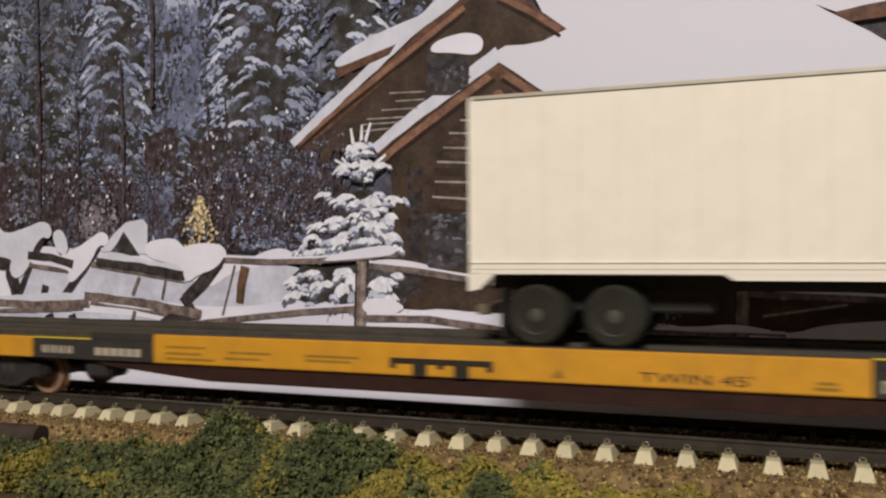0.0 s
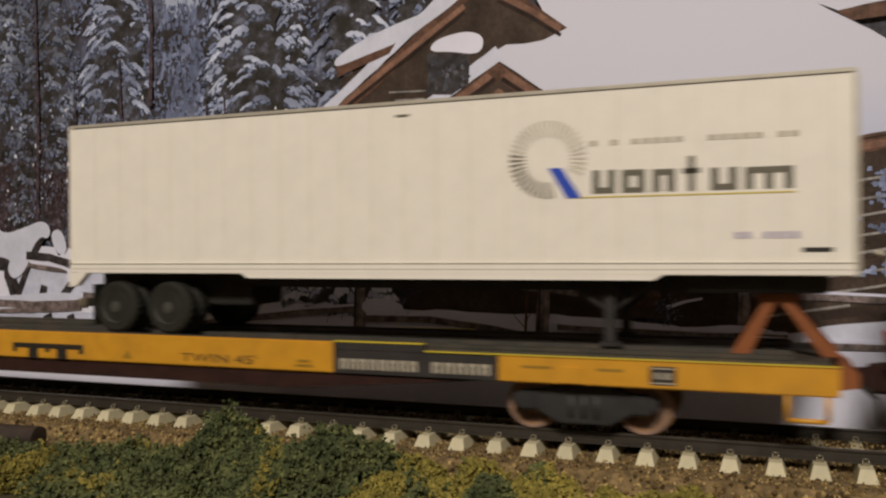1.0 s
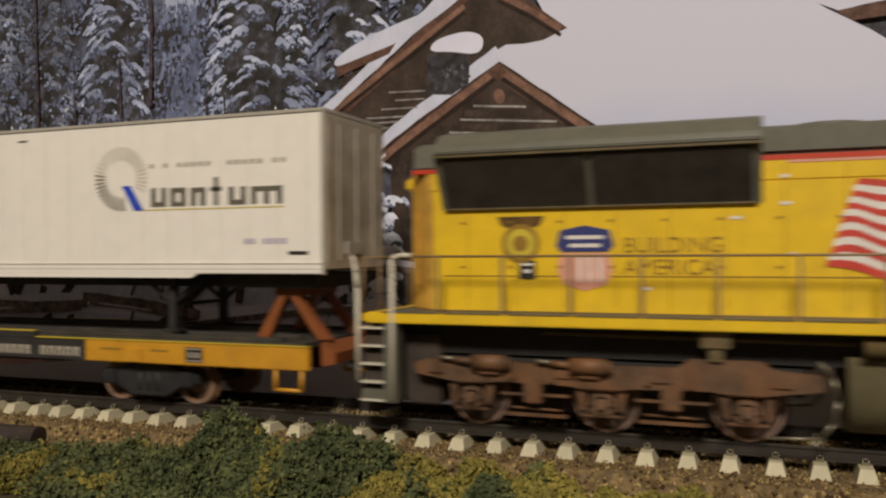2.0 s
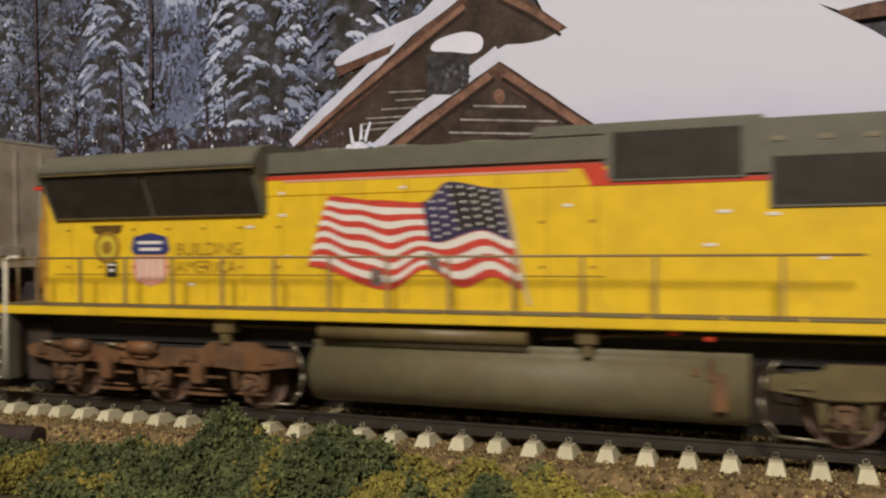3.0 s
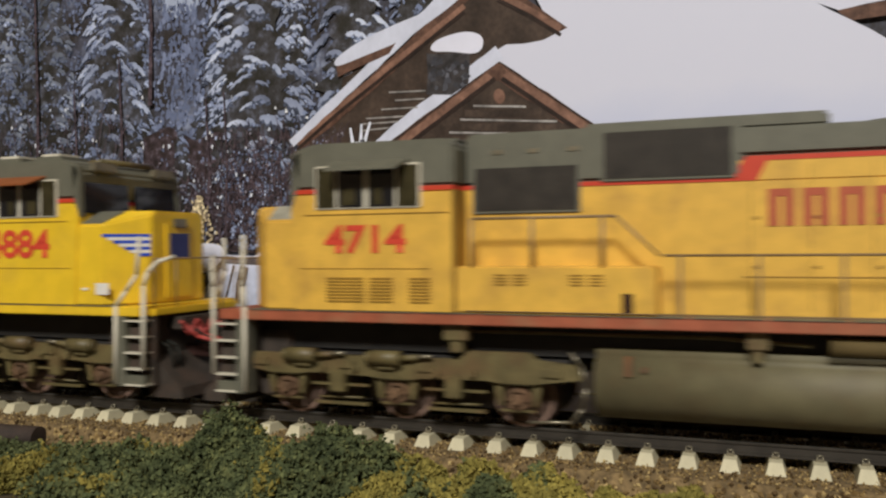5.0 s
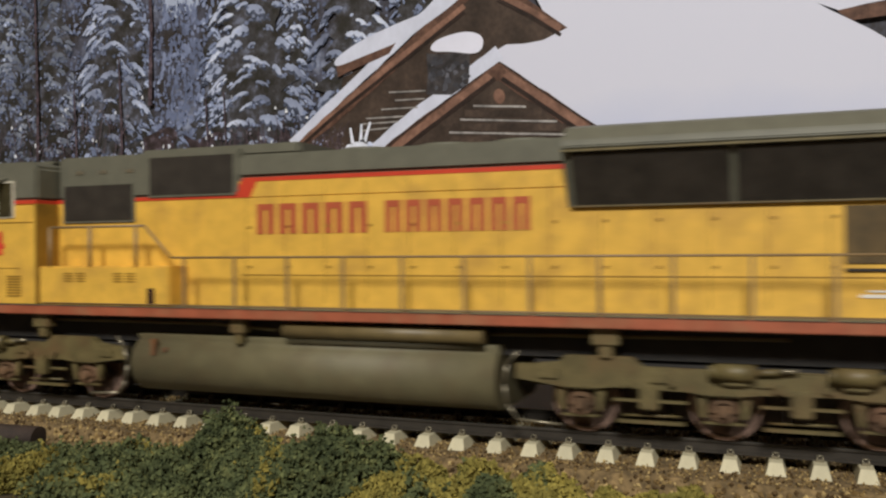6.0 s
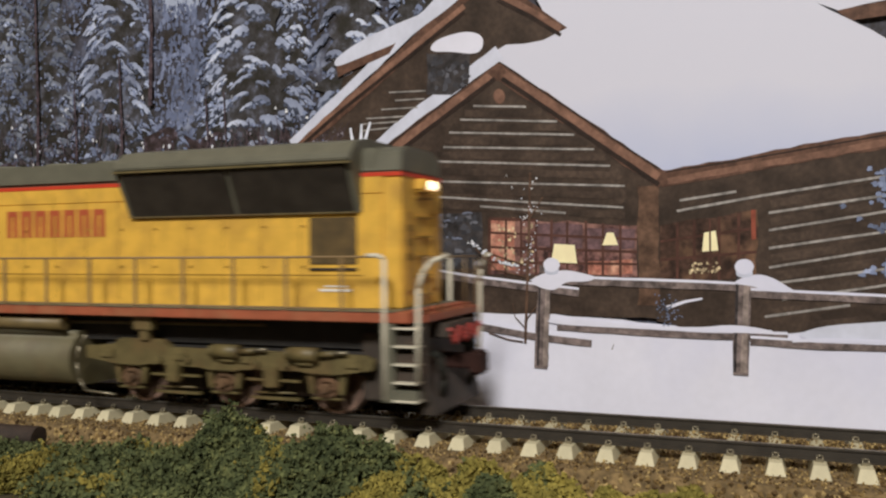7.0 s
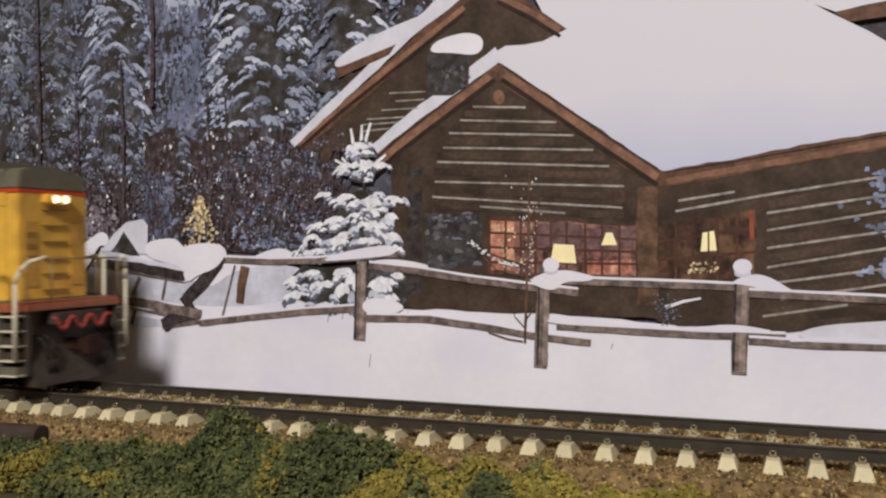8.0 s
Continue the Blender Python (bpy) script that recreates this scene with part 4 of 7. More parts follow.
stroke("fence_post", FENCEDARK, 16, [(-14.02, 1.52), (-14.93, 0.88)], 0.193, 0.193)
stroke("fence_post", FENCEDARK, 16, [(-21.54, 0.97), (-20.0, 0.91)], 0.193, 0.193)
stroke("fence_rail", FENCE, 17, [(-19.81, 2.62), (-18.11, 2.43)], 0.193, 0.193)
stroke("fence_rail", FENCE, 17, [(-17.41, 2.6), (-15.96, 2.41), (-14.3, 2.17)], 0.166, 0.166)
stroke("fence_rail", FENCE, 17, [(-21.76, 1.26), (-19.57, 1.33), (-17.72, 1.43)], 0.207, 0.207)
stroke("fence_rail", FENCE, 17, [(-17.8, 1.62), (-15.96, 1.49), (-13.86, 1.14)], 0.207, 0.207)
stroke("fence_rail", FENCE, 17, [(-15.77, 2.25), (-16.0, 1.76)], 0.097, 0.097)
stroke("fence_rail", FENCE, 17, [(-14.91, 2.18), (-15.03, 1.66)], 0.069, 0.069)
stroke("fence_rail", FENCE, 17, [(-15.93, 1.34), (-16.05, 0.97)], 0.097, 0.097)
stroke("fence_rail", FENCE, 17, [(-12.75, 2.56), (-12.92, 1.98), (-13.16, 1.19)], 0.055, 0.055)
stroke("fence_rail", FENCE, 17, [(-15.04, 0.96), (-13.84, 1.14)], 0.193, 0.193)
stroke("fence_rail", FENCE, 17, [(-13.06, 2.73), (-11.87, 2.66), (-10.41, 2.65)], 0.138, 0.138)
stroke("stump", POST, 16, [(-12.44, 2.53), (-12.55, 2.05), (-12.62, 1.6)], 0.276, 0.221)
sheet("rail_snow", SNOWBLUE, 18, [(-22.18, 3.76), (-20.84, 3.74), (-20.52, 3.44), (-19.65, 3.66), (-19.17, 3.82), (-18.88, 3.72), (-18.78, 3.48), (-18.92, 3.29), (-19.15, 3.39), (-19.49, 3.04), (-19.64, 2.56), (-19.95, 2.23), (-20.25, 2.18), (-20.42, 2.48), (-20.24, 2.8), (-22.19, 2.89)], 1)
sheet("rail_snow", SNOWBLUE, 18, [(-18.78, 3.48), (-18.51, 3.59), (-18.32, 3.41), (-18.19, 3.03), (-18.35, 2.83), (-18.55, 2.91), (-18.72, 3.16)], 1)
sheet("rail_snow", SNOW, 18, [(-19.6, 2.78), (-18.52, 2.8), (-17.9, 3.03), (-17.2, 3.43), (-16.98, 3.49), (-16.77, 3.33), (-16.85, 3.08), (-17.15, 3.12), (-17.39, 2.68), (-17.71, 2.37), (-18.12, 2.04), (-18.26, 2.24), (-18.15, 2.43), (-18.93, 2.56), (-19.6, 2.61)], 1)
sheet("rail_snow", SNOWBLUE, 18, [(-17.07, 2.91), (-16.49, 2.93), (-15.54, 2.68), (-14.26, 2.59), (-14.22, 2.32), (-15.02, 2.38), (-16.62, 2.59), (-17.35, 2.65)], 1)
sheet("rail_snow", SNOW, 18, [(-15.61, 3.19), (-14.68, 3.3), (-14.43, 3.15), (-14.18, 2.91), (-13.66, 3.0), (-13.22, 3.13), (-12.98, 2.93), (-13.02, 2.64), (-13.3, 2.67), (-13.48, 2.41), (-14.19, 2.2), (-14.33, 2.08), (-14.46, 2.26), (-14.36, 2.56), (-15.54, 2.74)], 1)
sheet("rail_snow", SNOWBLUE, 18, [(-22.21, 1.59), (-19.57, 1.75), (-18.32, 1.83), (-17.32, 1.69), (-17.52, 1.4), (-18.74, 1.44), (-20.43, 1.32), (-22.21, 1.25)], 1)
sheet("rail_snow", SNOW, 18, [(-17.52, 1.71), (-15.96, 1.64), (-14.85, 1.51), (-13.84, 1.35), (-13.91, 1.23), (-15.22, 1.35), (-17.32, 1.53)], 1)
sheet("rail_snow", SNOW, 15, [(-12.37, 2.67), (-12.0, 2.87), (-11.4, 3.02), (-11.02, 2.87), (-10.82, 2.67), (-11.38, 2.61)], 1)
sheet("gable_tip", FASCIA, 9, [(-5.96, 6.9), (-5.74, 7.14), (-5.5, 6.89), (-5.72, 6.7)], 0)
stroke("wall_snow", SNOW, 13, [(-2.05, 1.67), (-1.68, 1.8), (-1.33, 1.87)], 0.083, 0.041)
for px, pz, ph in ((-8.98, 0.11) + (0.32,), (-9.7, 1.25) + (0.2,), (-3.2, 0.75) + (0.12,), (-10.1, 1.17) + (0.18,), (-7.99, 1.33) + (0.15,)):
    stroke("dry_grass", TWIGINK, 5.2, [(px, pz), (px + 0.04, pz + ph)], 0.022, 0.012)
sheet("far_bank", SNOWBLUE, 11, [(0.35, 1.08), (0.82, 1.36), (2.1, 1.48), (3.36, 1.59), (3.35, 1.13), (2.1, 1.06)], 1)
stroke("sapling", POST, 19, [(-4.97, 4.62), (-5.01, 3.19), (-5.11, 0.83)], 0.055, 0.055)
stroke("sapling", POST, 19, [(-5.04, 2.55), (-5.42, 2.66), (-6.02, 2.86)], 0.028, 0.028)
stroke("sapling", POST, 19, [(-5.07, 2.3), (-5.75, 2.45), (-6.26, 2.94)], 0.028, 0.028)
stroke("sapling", POST, 19, [(-5.01, 3.56), (-4.69, 4.06)], 0.028, 0.028)
stroke("sapling", POST, 19, [(-5.1, 1.16), (-5.34, 1.41), (-5.39, 1.71)], 0.021, 0.021)
stroke("sapling", POST, 19, [(-5.16, 0.86), (-5.5, 0.9), (-5.96, 1.04)], 0.028, 0.028)
stroke("sapling", POST, 19, [(-5.13, 1.29), (-4.84, 1.67)], 0.021, 0.021)
sheet("snow_shadow", SNOWSHADE, 4.6, [(-20.5, 2.4), (-18.0, 2.5), (-16.0, 2.45), (-14.2, 2.3), (-13.6, 1.9), (-12.7, 2.5), (-11.0, 2.6), (-10.4, 2.2), (-10.8, 1.75), (-12.5, 1.5), (-14.0, 1.5), (-16.0, 1.7), (-18.5, 1.8), (-20.5, 1.7)], 1)
sheet("snow_shadow", SNOWSHADE, 4.6, [(-21.5, 1.2), (-18.0, 1.3), (-15.5, 1.2), (-14.5, 0.95), (-16.5, 0.85), (-19.0, 0.9), (-21.5, 0.8)], 1)


# blue haze painted as small blots over the wood and in the gap between the trees, brown thicket before them
patches("far_haze", [(random.uniform(-21.0, -6.5), random.uniform(4.6, 10.6), random.uniform(0.02, 0.07), random.uniform(0.03, 0.09), 0) for _ in range(2600)], deep(0.75), HAZEBLUE)
patches("bough_haze", [(random.uniform(-21.0, -10.4), random.uniform(4.2, 10.4), random.uniform(0.015, 0.05), random.uniform(0.02, 0.07), 0) for _ in range(1100)], deep(7.0), HAZEBLUE)
patches("blue_haze", [(-14.3 + random.gauss(0, 0.45), random.uniform(5.9, 9.4), random.uniform(0.03, 0.09), random.uniform(0.05, 0.16), 0) for _ in range(260)], deep(0.9), HAZEBLUE)
patches("blue_haze", [(-15.0 + random.gauss(0, 0.5), random.uniform(3.2, 5.0), random.uniform(0.03, 0.08), random.uniform(0.05, 0.14), 0) for _ in range(420)], deep(7.6), HAZEBLUE)
patches("thicket_haze", [(random.uniform(-13.2, -9.9), random.uniform(3.0, 5.4), random.uniform(0.02, 0.085), random.uniform(0.02, 0.085), 0) for _ in range(560)], deep(9.6), HAZEBLUE)

# x, foot, top, half width, depth, snow ink, grain of the boughs, fill, taper
TREES = [(-20.6, 4.3, 12.6, 1.8, 1, CLUMPSDIM, 1.15, 1.25, 0.5), (-18.9, 3.8, 12.4, 1.25, 2, CLUMPSDIM, 1.1, 1.2, 0.5),
         (-15.9, 4.4, 11.2, 0.8, 1.5, CLUMPS, 0.8, 1.0, 0.6), (-16.75, 3.8, 12.6, 1.5, 3, CLUMPSBOLD, 1.35, 1.25, 0.6),
         (-19.8, 3.0, 6.6, 1.1, 5, CLUMPSDIM, 0.8, 0.7, 0.8), (-17.6, 3.0, 6.9, 1.0, 5.5, CLUMPS, 0.75, 0.7, 0.8),
         (-13.4, 4.0, 8.8, 1.1, 4, CLUMPS, 0.8, 1.1, 0.7), (-11.05, 4.5, 9.4, 0.95, 4.5, CLUMPSBOLD, 0.9, 1.4, 0.5),
         (-12.2, 5.1, 12.4, 1.85, 8, CLUMPSBOLD, 1.45, 1.3, 0.6), (-9.3, 5.9, 11.6, 1.5, 9.2, CLUMPSBOLD, 1.25, 0.8, 0.55),
         (-7.7, 7.6, 11.0, 0.8, 8.8, CLUMPS, 0.9, 0.9, 0.6), (-14.4, 3.1, 6.2, 0.7, 7.8, CLUMPS, 0.7, 0.6, 0.7), (-11.6, 3.0, 5.0, 1.0, 8.1, CLUMPS, 0.65, 0.45, 0.5)]
for i, (x, z0, z1, r, layer, pad_mat, grain, fill, taper) in enumerate(TREES):
    conifer(x, z0, z1, r, layer, pad_mat, grain, fill, taper, i)


SNOWTOP = mat("print_spruce_top", (0.75, 0.78, 0.90), 0.6, spec=0.2, vary=0.10, scale=5, fine=10)
SNOWBRIGHT = mat("print_spruce_snow", (0.55, 0.60, 0.77), 0.6, spec=0.2, vary=0.18, scale=4, fine=9)


def young_spruce():
    """The open young spruce by the fence: separate tiers of heavy, finger-edged snow before a dark inside."""
    rng = random.Random(91)
    bm = bmesh.new()
    for z, w in ((5.3, 0.22), (4.9, 0.45), (4.1, 0.85), (3.75, 0.95), (3.4, 1.05), (3.05, 1.2), (2.3, 1.0), (1.95, 1.1)):
        flat(bm, rounded([(-9.1 - w, z - 0.25), (-9.1 - w * 0.4, z + 0.25), (-9.1 + w * 0.4, z + 0.28), (-9.1 + w * 0.9, z - 0.22), (-9.1, z - 0.4)], 1), ink(13) - 0.001 * z)
    for x, z, w, h in ((-10.4, 2.1, 0.8, 0.5), (-9.5, 2.0, 0.9, 0.5), (-8.4, 2.05, 0.6, 0.5)):
        flat(bm, [(x + w * rng.uniform(0.75, 1.1) * math.cos(a), z + h * rng.uniform(0.75, 1.1) * math.sin(a)) for a in (i * math.pi / 9 for i in range(18))], ink(13) - 0.001 * z)
    part("spruce_shade", bm, TREEDARK, backdrop)
    part("spruce_trunk", ribbon(bmesh.new(), [(-9.05, 1.7), (-9.08, 5.6)], 0.14, 0.05, ink(13.4)), TREEDARK, backdrop)
    upper = [(-9.48, 5.35, 0.33, 0.19), (-9.11, 5.38, 0.36, 0.22), (-9.57, 4.88, 0.36, 0.19), (-9.15, 4.95, 0.47, 0.22), (-8.67, 4.9, 0.33, 0.18), (-9.0, 4.62, 0.12, 0.11),
             (-10.11, 4.27, 0.36, 0.12), (-9.58, 4.17, 0.47, 0.19), (-9.0, 4.02, 0.49, 0.27), (-8.35, 4.1, 0.41, 0.16), (-8.73, 4.24, 0.25, 0.12), (-9.93, 3.63, 0.47, 0.19),
             (-10.4, 3.53, 0.30, 0.14), (-9.31, 3.73, 0.36, 0.16), (-8.92, 3.48, 0.52, 0.26), (-8.35, 3.66, 0.27, 0.22), (-8.62, 3.88, 0.25, 0.14), (-10.46, 3.2, 0.36, 0.19),
             (-9.93, 3.08, 0.49, 0.21)]
    lower = [(-9.53, 3.24, 0.38, 0.21), (-8.98, 3.1, 0.44, 0.21), (-8.33, 3.17, 0.27, 0.27), (-8.71, 3.26, 0.30, 0.19), (-10.78, 2.84, 0.36, 0.16), (-10.31, 2.86, 0.41, 0.18),
             (-8.18, 2.9, 0.16, 0.16), (-11.05, 2.14, 0.38, 0.19), (-10.6, 2.33, 0.47, 0.19), (-10.92, 1.8, 0.38, 0.22), (-10.25, 2.03, 0.36, 0.25), (-9.69, 1.87, 0.36, 0.41),
             (-9.39, 2.15, 0.25, 0.38), (-9.6, 2.36, 0.38, 0.22), (-8.75, 1.99, 0.41, 0.36), (-8.37, 1.75, 0.33, 0.25), (-8.19, 2.29, 0.22, 0.16), (-8.54, 2.15, 0.30, 0.22),
             (-8.7, 1.69, 0.47, 0.22)]
    snow, shade, bright = Pads(), Pads(), Pads()
    level, step = ink(14.2), 0
    for x, z, w, h in (upper + lower)[::-1]:
        out = (x + 9.1) / (abs(x + 9.1) + 0.5)
        for k in range(max(2, round(w / 0.075))):
            q = rng.uniform(-0.95, 0.95)
            half, hh = rng.uniform(0.07, 0.17), h * rng.uniform(0.22, 0.42)
            lean = -0.5 * out - 0.45 * q + rng.gauss(0, 0.15)
            px, pz = x + q * w, z - 0.25 * abs(q) * h + rng.uniform(-0.75, 0.45) * h
            step += 1
            y = level - 0.000024 * step
            shade.add(rng, px, pz - 0.8 * hh, half * 1.05, hh * 1.2, lean, y)
            (snow if rng.random() < 0.45 else bright).add(rng, px, pz, half, hh, lean, y - 0.000012)
        for k in range(2):
            step += 1
            bright.add(rng, x + rng.uniform(-0.35, 0.35) * w, z + 0.25 * h, w * rng.uniform(0.4, 0.65), h * 0.42, -0.3 * out, level - 0.000024 * step)
    shade.lay("spruce_snow_shade", SPRUCEBLUE)
    snow.lay("spruce_snow", SNOWBRIGHT)
    bright.lay("spruce_snow_top", SNOWTOP)
    for a, b in (((-9.41, 5.86), (-9.35, 5.48)), ((-9.11, 5.93), (-9.14, 5.44)), ((-8.88, 5.97), (-9.05, 5.46)), ((-9.85, 5.12), (-9.48, 4.91)), ((-9.66, 5.16), (-9.42, 4.93)), ((-8.49, 5.19), (-8.79, 4.96)), ((-7.97, 4.1), (-8.35, 4.08))):
        part("spruce_leader", ribbon(bmesh.new(), [a, b], 0.055, 0.10, ink(15)), SNOWTOP, backdrop)


young_spruce()
patches("lit_tree", [(-13.8 + random.gauss(0, 0.6) * 0.5 * (1 - f) ** 0.6, 3.0 + 1.35 * f, 0.045, 0.05, 0) for f in [random.random() ** 1.3 for _ in range(190)]], ink(16), GOLD)


def brushwood(x0, x1, z0, z1, n, layer, seed):
    rng = random.Random(seed)
    bm = bmesh.new()
    base = ink(layer)
    for k in range(n):
        x, z, a, s = rng.uniform(x0, x1), rng.uniform(z0, z1), rng.gauss(math.pi / 2, 0.5), rng.uniform(0.3, 0.9)
        ribbon(bm, [(x, z), (x + s * math.cos(a), z + s * math.sin(a))], 0.03, 0.012, base - 0.000008 * k)
    part("brushwood", bm, BRUSH, backdrop)
    patches("twig_snow", [(rng.uniform(x0, x1), rng.uniform(z0, z1 + 0.4), rng.uniform(0.012, 0.045), rng.uniform(0.012, 0.045), 0) for _ in range(int(n * 0.8))], ink(layer + 0.5), TWIGS)


sheet("thicket", THICKET, -7.2, [(-15.61, 5.96), (-14.78, 6.22), (-13.97, 5.8), (-13.01, 6.11), (-12.33, 5.86), (-11.66, 6.18), (-11.01, 5.79), (-10.38, 5.33), (-9.76, 4.89), (-9.62, 2.97), (-11.36, 2.84), (-13.04, 2.92), (-15.64, 3.01)], 0)
sheet("thicket", THICKET, -4.6, [(-21.0, 5.35), (-19.91, 5.63), (-18.66, 5.1), (-17.65, 5.37), (-16.67, 5.02), (-15.53, 4.67), (-15.51, 3.16), (-21.02, 3.22)], 0)
brushwood(-13.2, -9.6, 3.0, 5.6, 420, 5, 1)
brushwood(-18.5, -13.2, 3.0, 4.9, 330, 5, 2)
patches("pale_bush", [(-17.35 + random.gauss(0, 0.35), 3.75 + random.gauss(0, 0.28), 0.06, 0.06, 0) for _ in range(160)], ink(5.6), PALEBUSH)
brushwood(-21.0, -16.0, 3.2, 6.4, 150, 4.5, 3)
rng_print = random.Random(12)
# loose snow specks among the trunks, on the sapling and the bush by the side wall
patches("snow_specks", [(rng_print.uniform(-20.5, -10.2), rng_print.uniform(3.2, 7.2), rng_print.uniform(0.02, 0.05), rng_print.uniform(0.03, 0.07), 0) for _ in range(80)], ink(6.2), CLUMPSWHITE)
patches("berry_snow", [(rng_print.uniform(-13.0, -9.9), rng_print.uniform(3.1, 5.6), rng_print.uniform(0.015, 0.035), rng_print.uniform(0.015, 0.04), 0) for _ in range(120)], ink(6.3), CLUMPS)
patches("twig_frost", [(rng_print.uniform(-20.5, -13.0), rng_print.uniform(3.2, 5.2), rng_print.uniform(0.015, 0.045), rng_print.uniform(0.015, 0.05), 0) for _ in range(300)], ink(6.35), CLUMPSDIM)
patches("sapling_snow", [(-5.0 + rng_print.gauss(0, 0.06 + 0.28 * abs(f - 0.35)), 2.2 + 2.4 * f, rng_print.uniform(0.012, 0.024), rng_print.uniform(0.014, 0.03), 0) for f in [rng_print.random() for _ in range(46)]]
        + [(-5.2 - 1.2 * f + rng_print.gauss(0, 0.06), 2.55 + 0.6 * f * f, 0.035, 0.025, 0) for f in [rng_print.random() for _ in range(40)]], ink(20), CLUMPSWHITE)
patches("bush_snow", [(2.15 + rng_print.gauss(0, 0.22), rng_print.choice((4.3, 4.1, 3.9, 3.3, 2.5, 2.4)) + rng_print.gauss(0, 0.1), 0.06, 0.05, 0) for _ in range(110)], ink(12), CLUMPS)
patches("fir_snow", [(-2.05 + rng_print.gauss(0, 0.12), 1.65 + rng_print.gauss(0, 0.16), 0.022, 0.022, 0) for _ in range(60)], ink(16), CLUMPS)
patches("party_lights", [(rng_print.uniform(-5.75, -4.9), rng_print.uniform(2.4, 3.55), 0.03, 0.035, 0) for _ in range(45)], ink(9.5), GOLD)
# bare trunks of the wood
for tx, z0, z1, w in ((-19.3, 3.4, 10.5, 0.12), (-16.35, 3.3, 8.2, 0.10), (-15.35, 6.8, 11.0, 0.13), (-13.55, 3.2, 6.9, 0.08), (-13.0, 3.4, 7.0, 0.07), (-17.9, 3.2, 7.4, 0.09)):
    stroke("bare_trunk", BRUSH, 7, [(tx, z0), (tx + 0.06, (z0 + z1) / 2), (tx - 0.03, z1)], w, w * 0.5)

mound("bush", -7.76, -3.4, 0.45, 1.0, GREEN, GREEN_LABEL, seed=1)
mound("bush", -5.85, -3.6, 0.36, 1.3, GREEN, GREEN_LABEL, seed=2)
mound("bush", -8.07, -4.4, 0.07, 1.2, GREEN, GREEN_LABEL, seed=3)
mound("bush", -6.07, -4.6, 0.2, 1.0, GREEN, GREEN_LABEL, seed=4)
mound("bush", -10.17, -3.3, -0.3, 1.5, GREEN, GREEN_LABEL, seed=5)
mound("bush", -6.9, -4.1, 0.12, 0.9, GREEN, GREEN_LABEL, seed=16)
mound("turf", -9.5, -2.85, -0.36, 0.7, OLIVE, OLIVE_LABEL, seed=17, n=16000)
mound("bush", -12.4, -3.4, -0.39, 1.2, GREEN, GREEN_LABEL, seed=6)
mound("turf", -4.8, -3.2, -0.04, 0.75, OLIVE, OLIVE_LABEL, seed=7)
mound("turf", -3.7, -3.4, 0.04, 0.8, OLIVE, OLIVE_LABEL, seed=8)
mound("turf", -2.92, -3.1, 0.0, 0.6, OLIVE, OLIVE_LABEL, seed=9)
mound("bush", -9.3, -4.4, -0.32, 1.3, GREEN, GREEN_LABEL, seed=10)
mound("turf", -4.6, -4.4, 0.0, 0.9, OLIVE, OLIVE_LABEL, seed=11)
mound("bush", -3.3, -4.2, 0.05, 0.55, GREEN, GREEN_LABEL, seed=12)
mound("turf", -1.0, -2.95, -0.2, 0.55, OLIVE, OLIVE_LABEL, seed=13)

mound("turf", -2.1, -2.95, -0.30, 0.5, OLIVE, OLIVE_LABEL, seed=14, n=16000)
mound("turf", -1.5, -2.9, -0.33, 0.45, OLIVE, OLIVE_LABEL, seed=15, n=16000)


def fallen_log():
    bm = bmesh.new()
    cyl(bm, (-14.6, -2.75, -0.42), (-12.35, -2.65, -0.40), 0.22, 14, 0.19)
    for v in bm.verts:
        v.co += 0.04 * Vector(noise.noise_vector(v.co * 3))
    single("log", bm, WOODBROWN, "dark brown log lying beside the ballast", "log")


fallen_log()


# ---- rolling stock ----
def wheelset(parent, x, r, face=WHEELFACE, z=None):
    """Two flanged wheels on one axle; it turns about its own axis."""
    bm = bmesh.new()
    lathe(bm, [(-0.8, 0.09), (0.8, 0.09)], 8)
    ws = part("wheelset", bm, RAIL, parent, "steel wheelset")
    ws.matrix_basis = at(x, 0, r)
    for s in (-1, 1):
        bm = bmesh.new()
        lathe(bm, [(s * 0.66, 0.12), (s * 0.66, r + 0.03), (s * 0.69, r + 0.03), (s * 0.70, r), (s * 0.82, r - 0.005), (s * 0.825, r - 0.09), (s * 0.78, r - 0.11), (s * 0.78, 0.2), (s * 0.85, 0.16), (s * 0.85, 0.05)], 28)
        w = part("wheel", bm, face, ws, "rust-brown wheel with a worn tread")
        bm = bmesh.new()
        for k in range(4):
            a = k * math.pi / 2
            cyl(bm, (0.3 * math.cos(a), s * 0.775, 0.3 * math.sin(a)), (0.3 * math.cos(a), s * 0.79, 0.3 * math.sin(a)), 0.045, 8)
        part("web_hole", bm, BLACK, w)
        bm = lathe(bmesh.new(), [(s * 0.815, r - 0.065), (s * 0.829, r - 0.06), (s * 0.829, r - 0.012), (s * 0.815, r - 0.006)], 28)
        part("rim", bm, WHEELRIM, w, "worn wheel rim, painted brighter as if catching light")
    SPINNING.append((ws, x, r))
    return ws


SPINNING = []
PALETREAD = mat("pale_tread", (0.34, 0.32, 0.25), 0.6, vary=0.15)
# duller and browner than the flank yellow, with brown blotches
DULLTAIL = mat("tail_yellow", (0.60, 0.34, 0.05), 0.55, vary=0.15, dirt_or_tone=(0.30, 0.17, 0.05), dirt_or_tone_amount=0.6)
PILOTDARK = mat("pilot_dark", (0.045, 0.034, 0.026), 0.7, vary=0.25, dirt_or_tone=(0.10, 0.055, 0.035), dirt_or_tone_amount=0.5)
